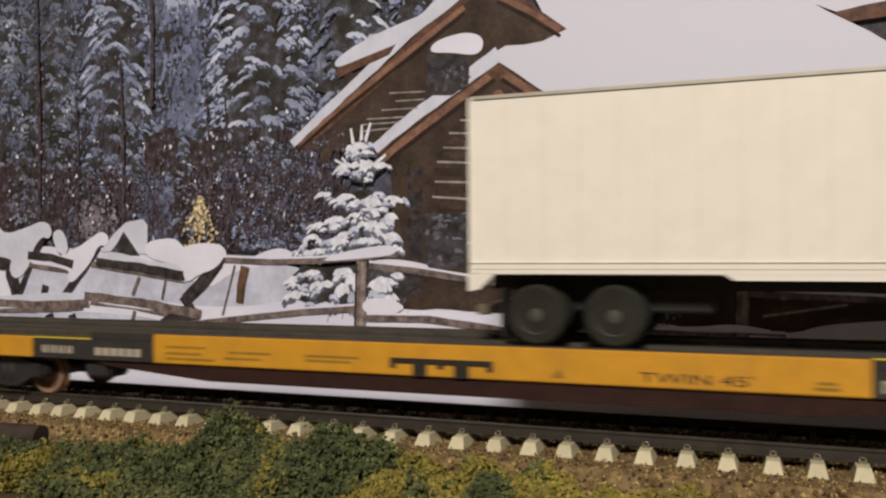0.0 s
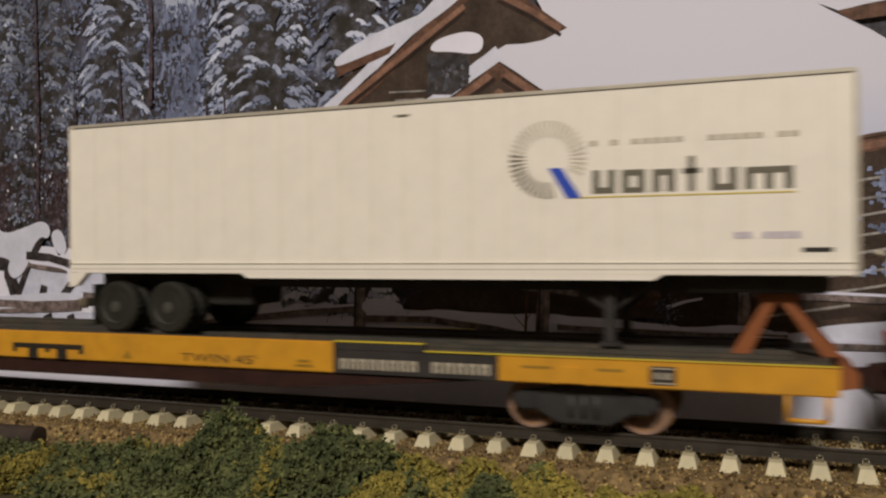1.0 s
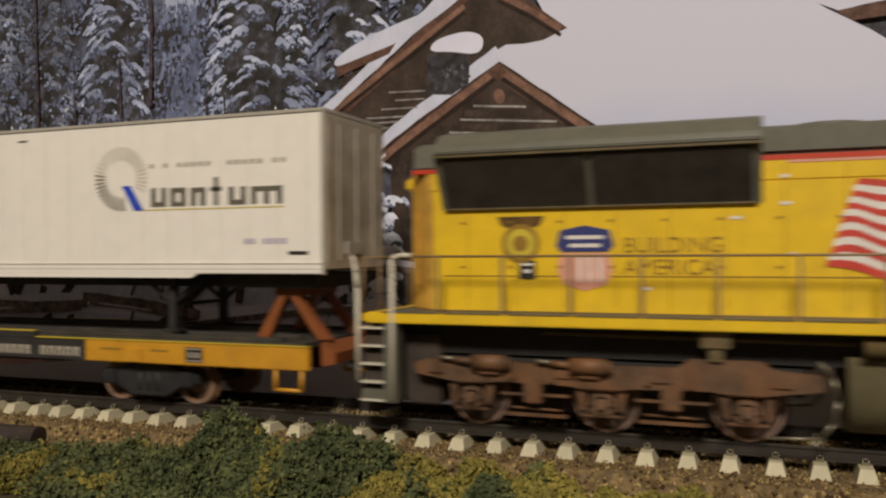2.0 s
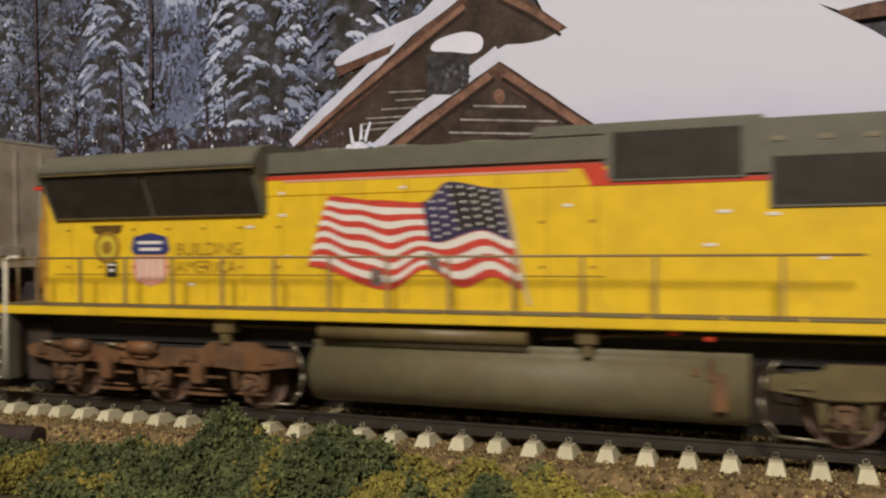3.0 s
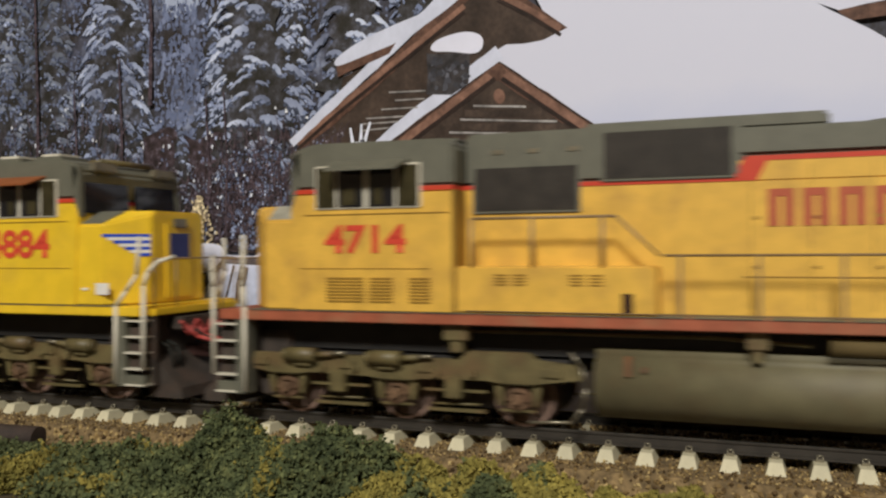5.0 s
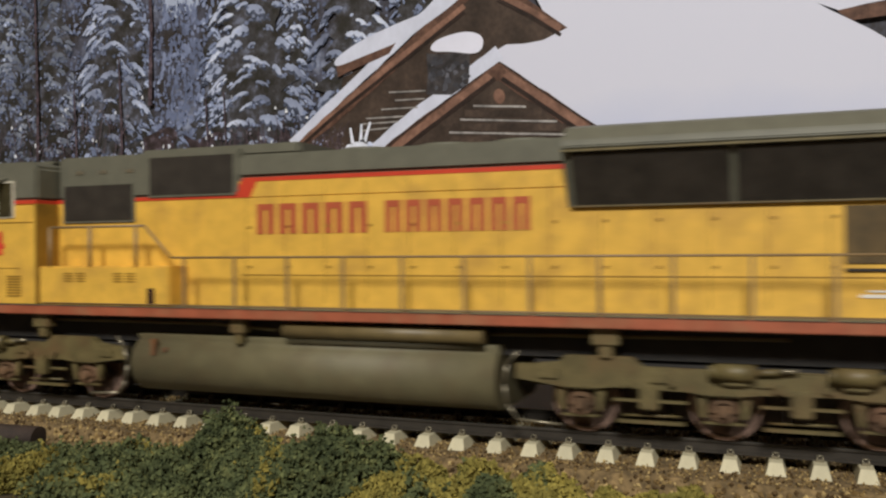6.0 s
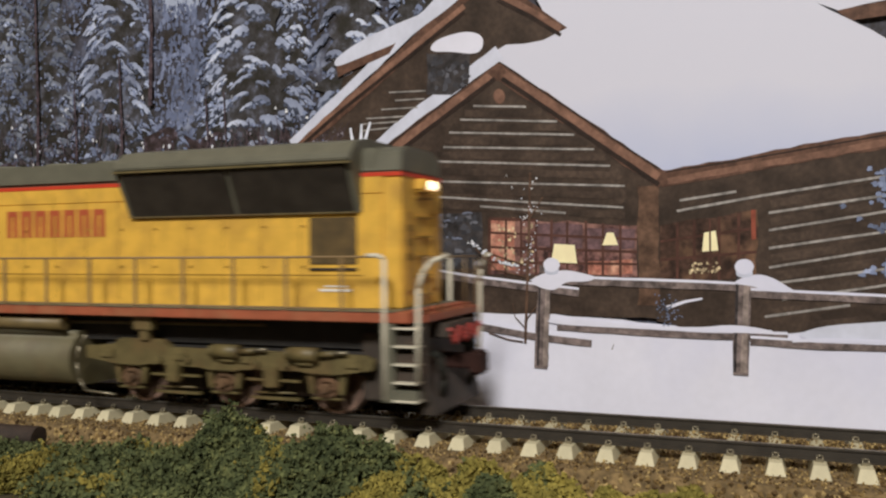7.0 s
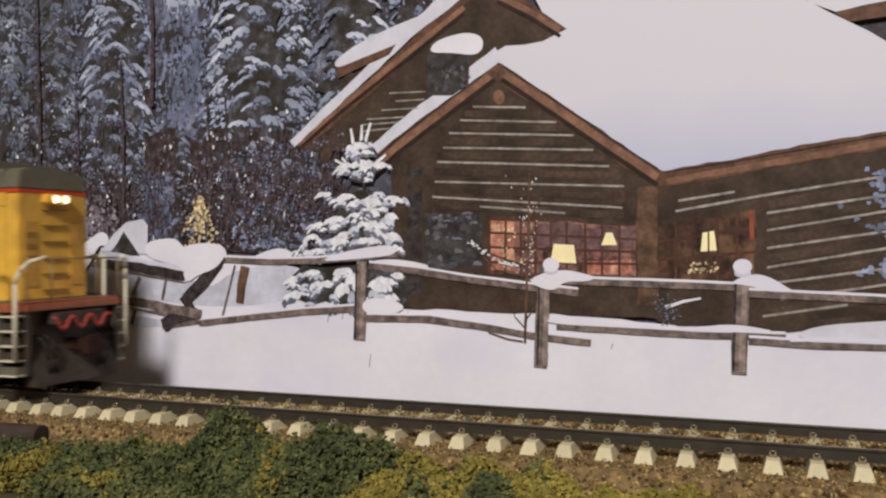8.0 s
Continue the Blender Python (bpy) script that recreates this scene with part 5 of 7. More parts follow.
MESHBROWN = mat("mesh_brown", (0.105, 0.068, 0.022), 0.7, vary=0.3, fine=60, bump=0.3)
TUBE = mat("tube_brown", (0.16, 0.118, 0.05), 0.5, vary=0.12)
CABLERED = mat("cable_red", (0.36, 0.05, 0.04), 0.6, vary=0.1)


def mirrored(build, bm):
    """Runs a builder for both flanks: build(bm, side)."""
    for side in (-1, 1):
        build(bm, side)
    return bm


def ybox(bm, x0, x1, ya, yb, side, z0, z1, bevel=0.0):
    a, b = sorted((side * ya, side * yb))
    return box(bm, min(x0, x1), max(x0, x1), a, b, z0, z1, bevel)


def loco(s, number, paint, sill, truck_mats, plain_hood, awning):
    """A six-axle road diesel. u runs from the nose to the tail; s is the side of x to which the tail points."""
    X = lambda u: s * u
    th = thing("diesel_locomotive", "yellow and grey six-axle diesel locomotive model, cab number " + number, "locomotive", group="locomotives")

    def bx(bm, u0, u1, y0, y1, z0, z1, bevel=0.0):
        return box(bm, min(X(u0), X(u1)), max(X(u0), X(u1)), y0, y1, z0, z1, bevel)

    def pr(bm, pts, y0, y1, bevel=0.0):
        return prism(bm, [(X(u), z) for u, z in pts], y0, y1, "y", bevel)

    te = 0.0 if plain_hood else 0.2
    # frame and walkway
    part("underframe", bx(bmesh.new(), -0.1, 20.4, -0.95, 0.95, 1.2, 1.72), BLACK, th, "black underframe")
    bm = bx(bmesh.new(), -0.45, 20.75, -1.56, 1.56, 1.72, 1.90, 0.015)
    walkway = part("walkway", bm, sill, th, "painted walkway sill along the flanks")
    for k in range(19):
        part("walkway_plate", bx(bmesh.new(), 0.2 + k * 1.07, 1.22 + k * 1.07, -1.57, 1.57, 1.90, 1.912), HARBOR, walkway, "grey tread plate")
    # lower hood
    hood = part("hood", bx(bmesh.new(), 4.0, 20.0 - te, -0.95, 0.95, 1.90, 3.93, 0.02), paint, th)
    part("hood_upper", bx(bmesh.new(), 8.3, 20.0 - te, -0.95, 0.95, 3.93, 4.22), paint, hood)
    part("stripe", prism(bmesh.new(), [(X(8.75), 4.21), (X(14.6), 4.21), (X(14.6), 4.285), (X(8.45), 4.285), (X(8.25), 3.99), (X(4.0), 3.99), (X(4.0), 3.92), (X(8.6), 3.92)], -0.957, 0.957), RED, hood, "thin red stripe")
    roof = part("hood_roof", bx(bmesh.new(), 8.2, 19.95 - te, -0.94, 0.94, 4.285, 4.72, 0.06), HARBOR, th, "dull grey-green hood roof")
    part("blower_housing", bx(bmesh.new(), 4.05, 8.4, -0.97, 0.97, 3.99, 4.84, 0.05), HARBOR, roof)
    part("blower_cap", bx(bmesh.new(), 6.0, 9.6, -0.85, 0.85, 4.70, 4.92, 0.05), HARBOR, roof)
    for u in (10.6, 12.2, 13.6):
        part("roof_fan", cyl(bmesh.new(), (X(u), 0, 4.68), (X(u), 0, 4.80), 0.55, 20), HARBOR, roof, "round roof fan")
    # hood doors: recessed seams and small latches
    bm = bmesh.new()
    for k in range(14):
        u = 8.5 + k * 0.82
        for y in (-0.953, 0.953):
            a, b = sorted((y, y * 0.99))
            bx(bm, u, u + 0.012, a, b, 2.0, 3.5 if u > 14.4 else 4.15)
        mirrored(lambda m, sd: ybox(m, X(u + 0.05), X(u + 0.12), 0.95, 0.965, sd, 2.62, 2.66), bm)
        mirrored(lambda m, sd: ybox(m, X(u + 0.05), X(u + 0.12), 0.95, 0.965, sd, 3.35, 3.39), bm)
    mirrored(lambda m, sd: ybox(m, X(8.4), X(19.6), 0.95, 0.958, sd, 2.48, 2.50), bm)
    part("door_seam", bm, BROWNINK, hood, "fine seams and latches of the hood doors", "stuff")
    # side grilles behind the cab
    for u0, u1, z0, z1 in ((4.22, 5.92, 3.56, 4.26), (6.35, 8.25, 4.02, 4.74)):
        for side in (-1, 1):
            g = part("side_grille", ybox(bmesh.new(), X(u0 - 0.05), X(u1 + 0.05), 0.95, 0.985, side, z0 - 0.05, z1 + 0.05, 0.01), HARBOR, th, "framed black air grille")
            bm = ybox(bmesh.new(), X(u0), X(u1), 0.97, 0.995, side, z0, z1)
            for k in range(12):
                x = u0 + (u1 - u0) * (k + 0.5) / 12
                ybox(bm, X(x - 0.01), X(x + 0.01), 0.995, 1.002, side, z0, z1)
            part("screen", bm, SCREEN, g)
    for u in (4.5, 5.1, 5.75):
        for sd in (-1, 1):
            part("lifting_lug", ybox(bmesh.new(), X(u), X(u + 0.2), 0.965, 0.985, sd, 4.48, 4.56, 0.008), CLIP, roof)
    # flared radiator
    prof = [(0.96, 3.58), (1.36, 4.44), (1.42, 4.50), (1.40, 4.60), (1.15, 4.82), (0.7, 4.91)]
    ring = [(-y, z) for y, z in prof] + [(y, z) for y, z in prof[::-1]]
    rad = part("radiator", prism(bmesh.new(), ring, X(14.55), X(19.6), "x", 0.015), HARBOR, th, "flared radiator housing with black intake screens")
    for side in (-1, 1):
        for u0, u1 in ((14.68, 17.02), (17.12, 19.48)):
            bm = bmesh.new()
            q = [(X(u0), 0.99, 3.62), (X(u1), 0.99, 3.62), (X(u1), 1.355, 4.41), (X(u0), 1.355, 4.41)]
            vs = [bm.verts.new((x, side * (y + 0.03), z - 0.01)) for x, y, z in q] + [bm.verts.new((x, side * (y - 0.03), z + 0.01)) for x, y, z in q]
            for f in ((0, 1, 2, 3), (4, 7, 6, 5), (0, 4, 5, 1), (1, 5, 6, 2), (2, 6, 7, 3), (3, 7, 4, 0)):
                bm.faces.new([vs[i] for i in f])
            bmesh.ops.recalc_face_normals(bm, faces=bm.faces)
            part("intake_screen", bm, SCREEN, rad)
        bm = ybox(bmesh.new(), X(14.55), X(19.6), 1.34, 1.45, side, 4.42, 4.455)
        ybox(bm, X(14.6), X(19.55), 0.95, 1.03, side, 3.585, 3.61)
        part("drip_edge", bm, UNDER, rad)
        if plain_hood:
            g = part("lower_grille", ybox(bmesh.new(), X(18.55), X(19.5), 0.94, 0.968, side, 2.68, 3.52, 0.01), MESHBROWN, th, "square dark grille by the tail")
            part("grille_lip", ybox(bmesh.new(), X(18.55), X(19.5), 0.95, 0.985, side, 2.58, 2.62), BLACK, g)
    # tail
    if te:
        bm = prism(bmesh.new(), [(X(u), y) for u, y in ((19.79, -0.95), (19.88, -0.95), (20.32, -0.6), (20.32, 0.6), (19.88, 0.95), (19.79, 0.95))], 1.91, 4.25, "z", 0.02)
    else:
        bm = prism(bmesh.new(), [(-0.95, 1.91), (0.95, 1.91), (0.95, 4.2), (0.8, 4.28), (-0.8, 4.28), (-0.95, 4.2)], X(19.99), X(20.35), "x", 0.03)
    tail = part("tail", bm, DULLTAIL if te else paint, th)
    part("tail_roof", prism(bmesh.new(), [(-0.95, 4.285), (0.95, 4.285), (0.9, 4.66), (0.6, 4.76), (-0.6, 4.76), (-0.9, 4.66)], X(19.5), X(20.34 - te), "x", 0.03), HARBOR, roof)
    part("tail_stripe", bx(bmesh.new(), 19.6, 20.36 - te, -0.957, 0.957, 4.215, 4.285), RED, tail)
    for z in (2.1, 2.45, 2.8, 3.15, 3.5, 3.85):
        part("grab_iron", bx(bmesh.new(), 20.31, 20.40, -0.35, 0.35, z, z + 0.03), BROWNINK, tail)
    for y in (-0.8, 0.45):
        part("tail_door", bx(bmesh.new(), 20.34 - te, 20.37 - te, y, y + 0.35, 2.2, 3.6, 0.01), DULLTAIL, tail)
    for z in (2.75, 3.0, 3.25):
        part("tail_stencil", bx(bmesh.new(), 20.372 - te, 20.376 - te, -0.78, -0.5, z, z + 0.12), BROWNINK, tail)
    hl = part("headlight", bx(bmesh.new(), 20.30, 20.55, -0.34, 0.34, 3.98, 4.2, 0.04), paint, tail, "headlight housing")
    bm = bmesh.new()
    for y in (-0.13, 0.13):
        cyl(bm, (X(20.5), y, 4.09), (X(20.57), y, 4.09), 0.08, 14)
    part("bulb", bm, LIT if plain_hood else CLIP, hl, "lit headlight lens" if plain_hood else "dark headlight lens")
    # cab
    cabpts = [(1.1, 1.90), (4.02, 1.90), (4.02, 3.90), (1.12, 3.90), (1.02, 3.62)]
    cab = part("cab", pr(bmesh.new(), cabpts, -1.53, 1.53, 0.025), paint, th, "wide crew cab")
    part("cab_roof", pr(bmesh.new(), [(1.14, 3.975), (4.02, 3.975), (4.02, 4.62), (3.9, 4.74), (1.45, 4.76), (1.1, 4.66), (1.02, 4.5)], -1.5, 1.5, 0.05), HARBOR, cab, "grey-green cab roof")
    part("cab_stripe", pr(bmesh.new(), [(1.12, 3.90), (4.02, 3.90), (4.02, 3.975), (1.15, 3.975)], -1.532, 1.532), RED, cab)
    for side in (-1, 1):
        win = part("side_window", ybox(bmesh.new(), X(1.52), X(3.47), 1.5, 1.56, side, 3.62, 4.36, 0.015), PALE, cab, "silver-framed side windows")
        for u0, u1, z0, z1, glass in ((1.56, 1.91, 3.65, 4.33, OLIVEPANE), (1.96, 2.44, 3.65, 4.33, GLASS), (2.53, 3.01, 3.65, 4.33, GLASS), (3.06, 3.43, 3.65, 4.33, OLIVEPANE)):
            part("pane", ybox(bmesh.new(), X(u0), X(u1), 1.54, 1.566, side, z0, z1), glass, win)
        for u0, u1 in ((2.03, 2.30), (2.62, 2.80)):
            part("seat_back", ybox(bmesh.new(), X(u0), X(u1), 1.55, 1.569, side, 3.68, 3.98, 0.01), OLIVEPANE, win)
        bm = bmesh.new()
        vs = [(X(u), side * y, z) for u, y, z in ((1.85, 1.50, 4.44), (3.25, 1.50, 4.44), (3.2, 1.94, 4.27), (1.9, 1.94, 4.27))]
        a = [bm.verts.new(v) for v in vs]
        b = [bm.verts.new((x, y, z - 0.035)) for x, y, z in vs]
        bm.faces.new(a), bm.faces.new(b[::-1])
        for i in range(4):
            bm.faces.new((a[i], b[i], b[(i + 1) % 4], a[(i + 1) % 4]))
        bmesh.ops.recalc_face_normals(bm, faces=bm.faces)
        part("awning", bm, awning, cab, "window awning")
        bm = ybox(bmesh.new(), X(1.3), X(3.95), 1.53, 1.545, side, 3.53, 3.545)
        ybox(bm, X(1.2), X(3.6), 1.53, 1.542, side, 2.62, 2.63)
        ybox(bm, X(4.0), X(4.05), 1.0, 1.545, side, 1.92, 3.9)
        part("cab_seam", bm, BROWNINK, cab)
        # windscreen
        bm = bmesh.new()
        q = [(1.02, 0.12, 3.70), (1.02, 1.38, 3.70), (1.10, 1.32, 4.46), (1.10, 0.12, 4.46)]
        vs = [bm.verts.new((X(u - 0.02), side * y, z)) for u, y, z in q] + [bm.verts.new((X(u + 0.06), side * y, z)) for u, y, z in q]
        for f in ((0, 1, 2, 3), (4, 7, 6, 5), (0, 4, 5, 1), (1, 5, 6, 2), (2, 6, 7, 3), (3, 7, 4, 0)):
            bm.faces.new([vs[i] for i in f])
        bmesh.ops.recalc_face_normals(bm, faces=bm.faces)
        part("windscreen", bm, GLASS, cab, "dark windscreen")
        part("corner_pillar", pr(bmesh.new(), [(1.0, 3.62), (1.14, 3.62), (1.2, 4.62), (1.04, 4.6)], *sorted((side * 1.36, side * 1.5)), 0.01), HARBOR, cab)
    for u0, u1 in ((2.0, 2.75), (3.1, 3.9)):
        unit = part("roof_unit", bx(bmesh.new(), u0, u1, -0.95, -0.2, 4.72, 4.80 if plain_hood else 4.9, 0.03), HARBOR, cab, "box-shaped roof unit")
        if not plain_hood:
            part("unit_plate", bx(bmesh.new(), u0 + 0.1, u1 - 0.2, -0.92, -0.35, 4.9, 4.95), PALE, unit)
    part("roof_horn", pipe(bmesh.new(), [(X(1.5), -0.7, 4.74), (X(1.15), -0.7, 4.76), (X(1.15), 0.7, 4.76), (X(1.5), 0.7, 4.74)], 0.06), UNDER, cab)
    # nose: sloped shoulders, front corners cut back
    bm = bmesh.new()
    loops = []
    for u, w, zs, p in ((1.12, 1.5, 3.45, 0.92), (0.5, 1.5, 3.45, 0.92), (-0.12, 0.80, 3.66, 0.70)):
        top = 3.74
        loops.append([bm.verts.new((X(u), y, z)) for y, z in ((-w, 1.91), (-w, zs), (-p, top), (p, top), (w, zs), (w, 1.91))])
    for A, B in zip(loops, loops[1:]):
        for i in range(6):
            bm.faces.new((A[i], A[(i + 1) % 6], B[(i + 1) % 6], B[i]))
    bm.faces.new(loops[0]), bm.faces.new(loops[-1][::-1])
    bmesh.ops.recalc_face_normals(bm, faces=bm.faces)
    bmesh.ops.bevel(bm, geom=bm.edges[:], offset=0.03, segments=2, affect="EDGES")
    nose = part("nose", bm, paint, th, "blunt wide nose with cut corners")
    for side in (-1, 1):
        bm = bmesh.new()
        a = [(X(u), side * y, z + 0.012) for u, y, z in ((1.08, 1.44, 3.478), (0.52, 1.44, 3.478), (0.40, 0.95, 3.727), (1.08, 0.95, 3.727))]
        prism_top = [bm.verts.new(p) for p in a]
        prism_low = [bm.verts.new((x, y, z - 0.03)) for x, y, z in a]
        bm.faces.new(prism_top), bm.faces.new(prism_low[::-1])
        for i in range(4):
            bm.faces.new((prism_top[i], prism_low[i], prism_low[(i + 1) % 4], prism_top[(i + 1) % 4]))
        bmesh.ops.recalc_face_normals(bm, faces=bm.faces)
        part("nose_tread", bm, PALETREAD if plain_hood else HARBOR, nose, "grey tread panel on the sloped shoulder")
        part("number_board", bx(bmesh.new(), 0.90, 1.08, *sorted((side * 0.55, side * 1.2)), 4.52, 4.70, 0.03), CLIP, cab, "pale number board on the brow")
    part("nose_door", bx(bmesh.new(), -0.155, -0.10, -0.42, 0.42, 2.0, 3.5, 0.02), paint, nose, "flush nose door")
    part("nose_light", bx(bmesh.new(), -0.20, -0.13, -0.2, 0.2, 3.42, 3.6, 0.02), CLIP, nose)
    # end platforms, pilots and step wells
    for e, d in ((0.0, -1), (20.35, 1)):
        E = lambda v: e + d * v
        blade = 0.70 if d > 0 else 1.10
        part("end_platform", bx(bmesh.new(), E(0), E(0.62), -1.35, 1.35, 1.72, 1.86, 0.02), sill, th)
        p = part("pilot", bx(bmesh.new(), E(-0.1), E(0.42), -1.17, 1.17, 0.45, 1.72, 0.03), PILOTDARK, th, "dark weathered pilot with step wells")
        part("plow", prism(bmesh.new(), [(X(E(0.36)), 0.16), (X(E(blade)), 0.16), (X(E(blade - 0.04)), 0.36), (X(E(0.56 if d > 0 else 0.72)), 0.66), (X(E(0.44)), 0.95), (X(E(0.36)), 0.95)], -1.15, 1.15), PILOTDARK, p)
        part("draft_gear", bx(bmesh.new(), E(-0.72), E(-0.1), -1.05, 1.05, 0.32, 1.5, 0.03), PILOTDARK, p)
        part("anti_climber", bx(bmesh.new(), E(0.4), E(0.78), -0.7, 0.7, 1.40, 1.66, 0.03), PILOTDARK, p)
        bm = bx(bmesh.new(), E(0.4), E(1.12 if d < 0 else 1.02), -0.14, 0.14, 0.82, 1.08, 0.03)
        bx(bm, E(1.06 if d < 0 else 0.95), E(1.32 if d < 0 else 1.2), -0.22, 0.2, 0.72, 1.14, 0.05)
        part("coupler", bm, RUSTBROWN, p, "dark knuckle coupler")
        for y in (-0.95, -0.75, 0.75, 0.95):
            bm = bmesh.new()
            pipe(bm, [(X(E(0.44)), y, 1.2), (X(E(0.66)), y, 1.1), (X(E(0.7)), y * 0.9, 0.7), (X(E(0.64)), y * 0.8, 0.4)], 0.03)
            part("air_hose", bm, RUBBER, p)
        bm = bmesh.new()
        pipe(bm, [(X(E(0.84)), -0.85 + k * 0.05, 1.45 + 0.13 * math.cos(k * 0.62)) for k in range(33)], 0.036)
        part("cable_loop", bm, CABLERED, p, "red coiled jumper cable")
        if d < 0:
            for y, ink_mat in ((-0.62, CABLERED), (-0.45, RUBBER), (-0.3, CABLERED), (0.3, RUBBER), (0.45, CABLERED), (0.62, PALE)):
                part("jumper_hose", pipe(bmesh.new(), [(X(E(0.42)), y, 1.52), (X(E(0.75)), y, 1.5), (X(E(1.0)), y * 0.9, 1.28), (X(E(1.3)), y * 0.8, 1.2)], 0.04), ink_mat, p)
        for side in (-1, 1):
            well = part("step_well", ybox(bmesh.new(), X(E(-0.12)), X(E(0.58)), 1.18, 1.3, side, 0.4, 1.72, 0.01), PILOTDARK, p, "dark step well with pale treads")
            for k in range(5):
                z = 0.42 + k * 0.30
                part("step", ybox(bmesh.new(), X(E(0.09)), X(E(0.53)), 1.28, 1.57, side, z, z + 0.03), PALE, well)
            bm = ybox(bmesh.new(), X(E(-0.13)), X(E(0.10)), 1.28, 1.55, side, 0.4, 1.72, 0.01)
            part("step_side", bm, HARBOR, well, "grey-green step side")
            for k in range(4):
                part("step_riser", ybox(bmesh.new(), X(E(0.09)), X(E(0.52)), 1.29, 1.42 + (0.1 if k == 0 else 0), side, 0.45 + k * 0.30, 0.61 + k * 0.30), PILOTDARK if k else HARBOR, well)
            # pale grab rails, bent in towards the platform
            bm = bmesh.new()
            inner = [(-0.10, 1.58, 0.45), (-0.08, 1.58, 1.92), (0.10, 1.5, 2.2), (0.26, 1.4, 2.5), (0.28, 1.34, 3.22)] if d < 0 and not plain_hood else [(-0.10, 1.58, 0.45), (-0.10, 1.58, 1.95), (-0.04, 1.52, 2.3), (-0.02, 1.48, 3.22)] if d < 0 else [(-0.06, 1.55, 0.45), (-0.06, 1.55, 2.78), (-0.16, 1.54, 2.84), (-0.4, 1.52, 2.84)]
            outer = [(0.55, 1.58, 0.75), (0.56, 1.57, 2.3), (0.61, 1.52, 2.55), (0.72, 1.38, 2.74), (0.90, 1.1, 2.84)]
            for pts in (inner, outer):
                part("grab_rail", pipe(bmesh.new(), [(X(E(v)), side * y, z) for v, y, z in pts], 0.040), PALE, p, "pale painted grab rail")
        bm = bmesh.new()
        for y in (-1.3, -0.65, 0.65, 1.3):
            cyl(bm, (X(E(0.58)), y, 1.86), (X(E(0.58)), y, 2.8), 0.018, 6)
        pipe(bm, [(X(E(0.58)), -1.3, 2.8), (X(E(0.58)), 1.3, 2.8)], 0.018, 6)
        part("end_rail", bm, GREYRAIL, th)
    # handrails along the walkway
    first = 7.3 if plain_hood else 4.75
    for side in (-1, 1):
        bm = bmesh.new()
        pipe(bm, [(X(first), side * 1.52, 2.82), (X(20.0), side * 1.52, 2.82)], 0.021, 6)
        pipe(bm, [(X(4.2), side * 1.54, 1.95), (X(20.0), side * 1.54, 1.95)], 0.012, 6)
        hr = part("handrail", bm, GREYRAIL, th, "thin grey-brown handrail")
        for u in [4.05, 5.8] * (not plain_hood) + [7.55 + k * 1.085 for k in range(12)]:
            part("handrail_post", ybox(bmesh.new(), X(u - 0.024), X(u + 0.024), 1.5, 1.54, side, 1.88, 2.83), GREYRAIL, hr)
        if plain_hood:
            duct = part("side_duct", ybox(bmesh.new(), X(4.05), X(7.2), 0.9, 1.5, side, 1.91, 2.66, 0.03), paint, th, "raised side duct with small vents")
            bm = bmesh.new()
            for u in (4.7, 5.0, 5.9, 6.2):
                for k in range(4):
                    ybox(bm, X(u), X(u + 0.22), 1.5, 1.51, side, 2.36 + k * 0.05, 2.385 + k * 0.05)
            part("duct_vent", bm, BROWNINK, duct)
            bm = bmesh.new()
            pipe(bm, [(X(4.3), side * 1.45, 3.42), (X(6.6), side * 1.45, 3.42), (X(7.25), side * 1.5, 2.82)], 0.025, 6)
            for u in (4.3, 5.3, 6.4):
                cyl(bm, (X(u), side * 1.45, 2.64), (X(u), side * 1.45, 3.42), 0.035, 6)
            part("duct_rail", bm, GREYRAIL, hr)
            bm = bmesh.new()
            for u0, u1 in ((1.72, 2.42), (2.52, 2.95), (3.25, 3.62)):
                for k in range(8):
                    ybox(bm, X(u0), X(u1), 1.53, 1.545, side, 2.06 + k * 0.055, 2.09 + k * 0.055)
            part("cab_vent", bm, BROWNINK, cab, "louvred vents below the cab window")
    # fuel tank, air pipe
    half = [(1.25, 1.37)] + [(0.9 + 0.54 * math.cos(a), 0.82 + 0.54 * math.sin(a)) for a in (math.radians(60 - 15 * k) for k in range(11))]
    tank = part("fuel_tank", prism(bmesh.new(), [(-y, z) for y, z in half] + [(y, z) for y, z in half[::-1]], X(6.25), X(13.45), "x"), TANK, th, "long grey fuel tank")
    for f in tank.data.polygons:
        f.use_smooth = abs(f.normal.x) < 0.5
    for side in (-1, 1):
        bm = bmesh.new()
        cyl(bm, (X(9.55), side * 1.33, 1.53), (X(13.25), side * 1.33, 1.53), 0.135, 16)
        part("air_reservoir", bm, TUBE, tank, "grey air reservoir tube")
        bm = bmesh.new()
        ybox(bm, X(6.72), X(6.82), 1.36, 1.45, side, 1.0, 1.3)
        cyl(bm, (X(7.0), side * 1.3, 1.1), (X(7.0), side * 1.42, 1.1), 0.05, 10)
        part("fuel_filler", bm, RUSTY, tank)
        for u, w in ((4.0, 0.42), (8.6, 0.3), (15.2, 0.42)):
            bm = ybox(bmesh.new(), X(u - w / 2), X(u + w / 2), 1.2, 1.42, side, 1.45, 1.72, 0.02)
            ybox(bm, X(u - w / 4), X(u + w / 4), 1.2, 1.38, side, 1.25, 1.5, 0.02)
            part("frame_bracket", bm, UNDER, th)
        bm = bmesh.new()
        pipe(bm, [(X(4.2), side * 1.25, 1.6), (X(8.0), side * 1.25, 1.6), (X(9.3), side * 1.25, 1.52)], 0.03, 6)
        part("brake_pipe", bm, UNDER, th)
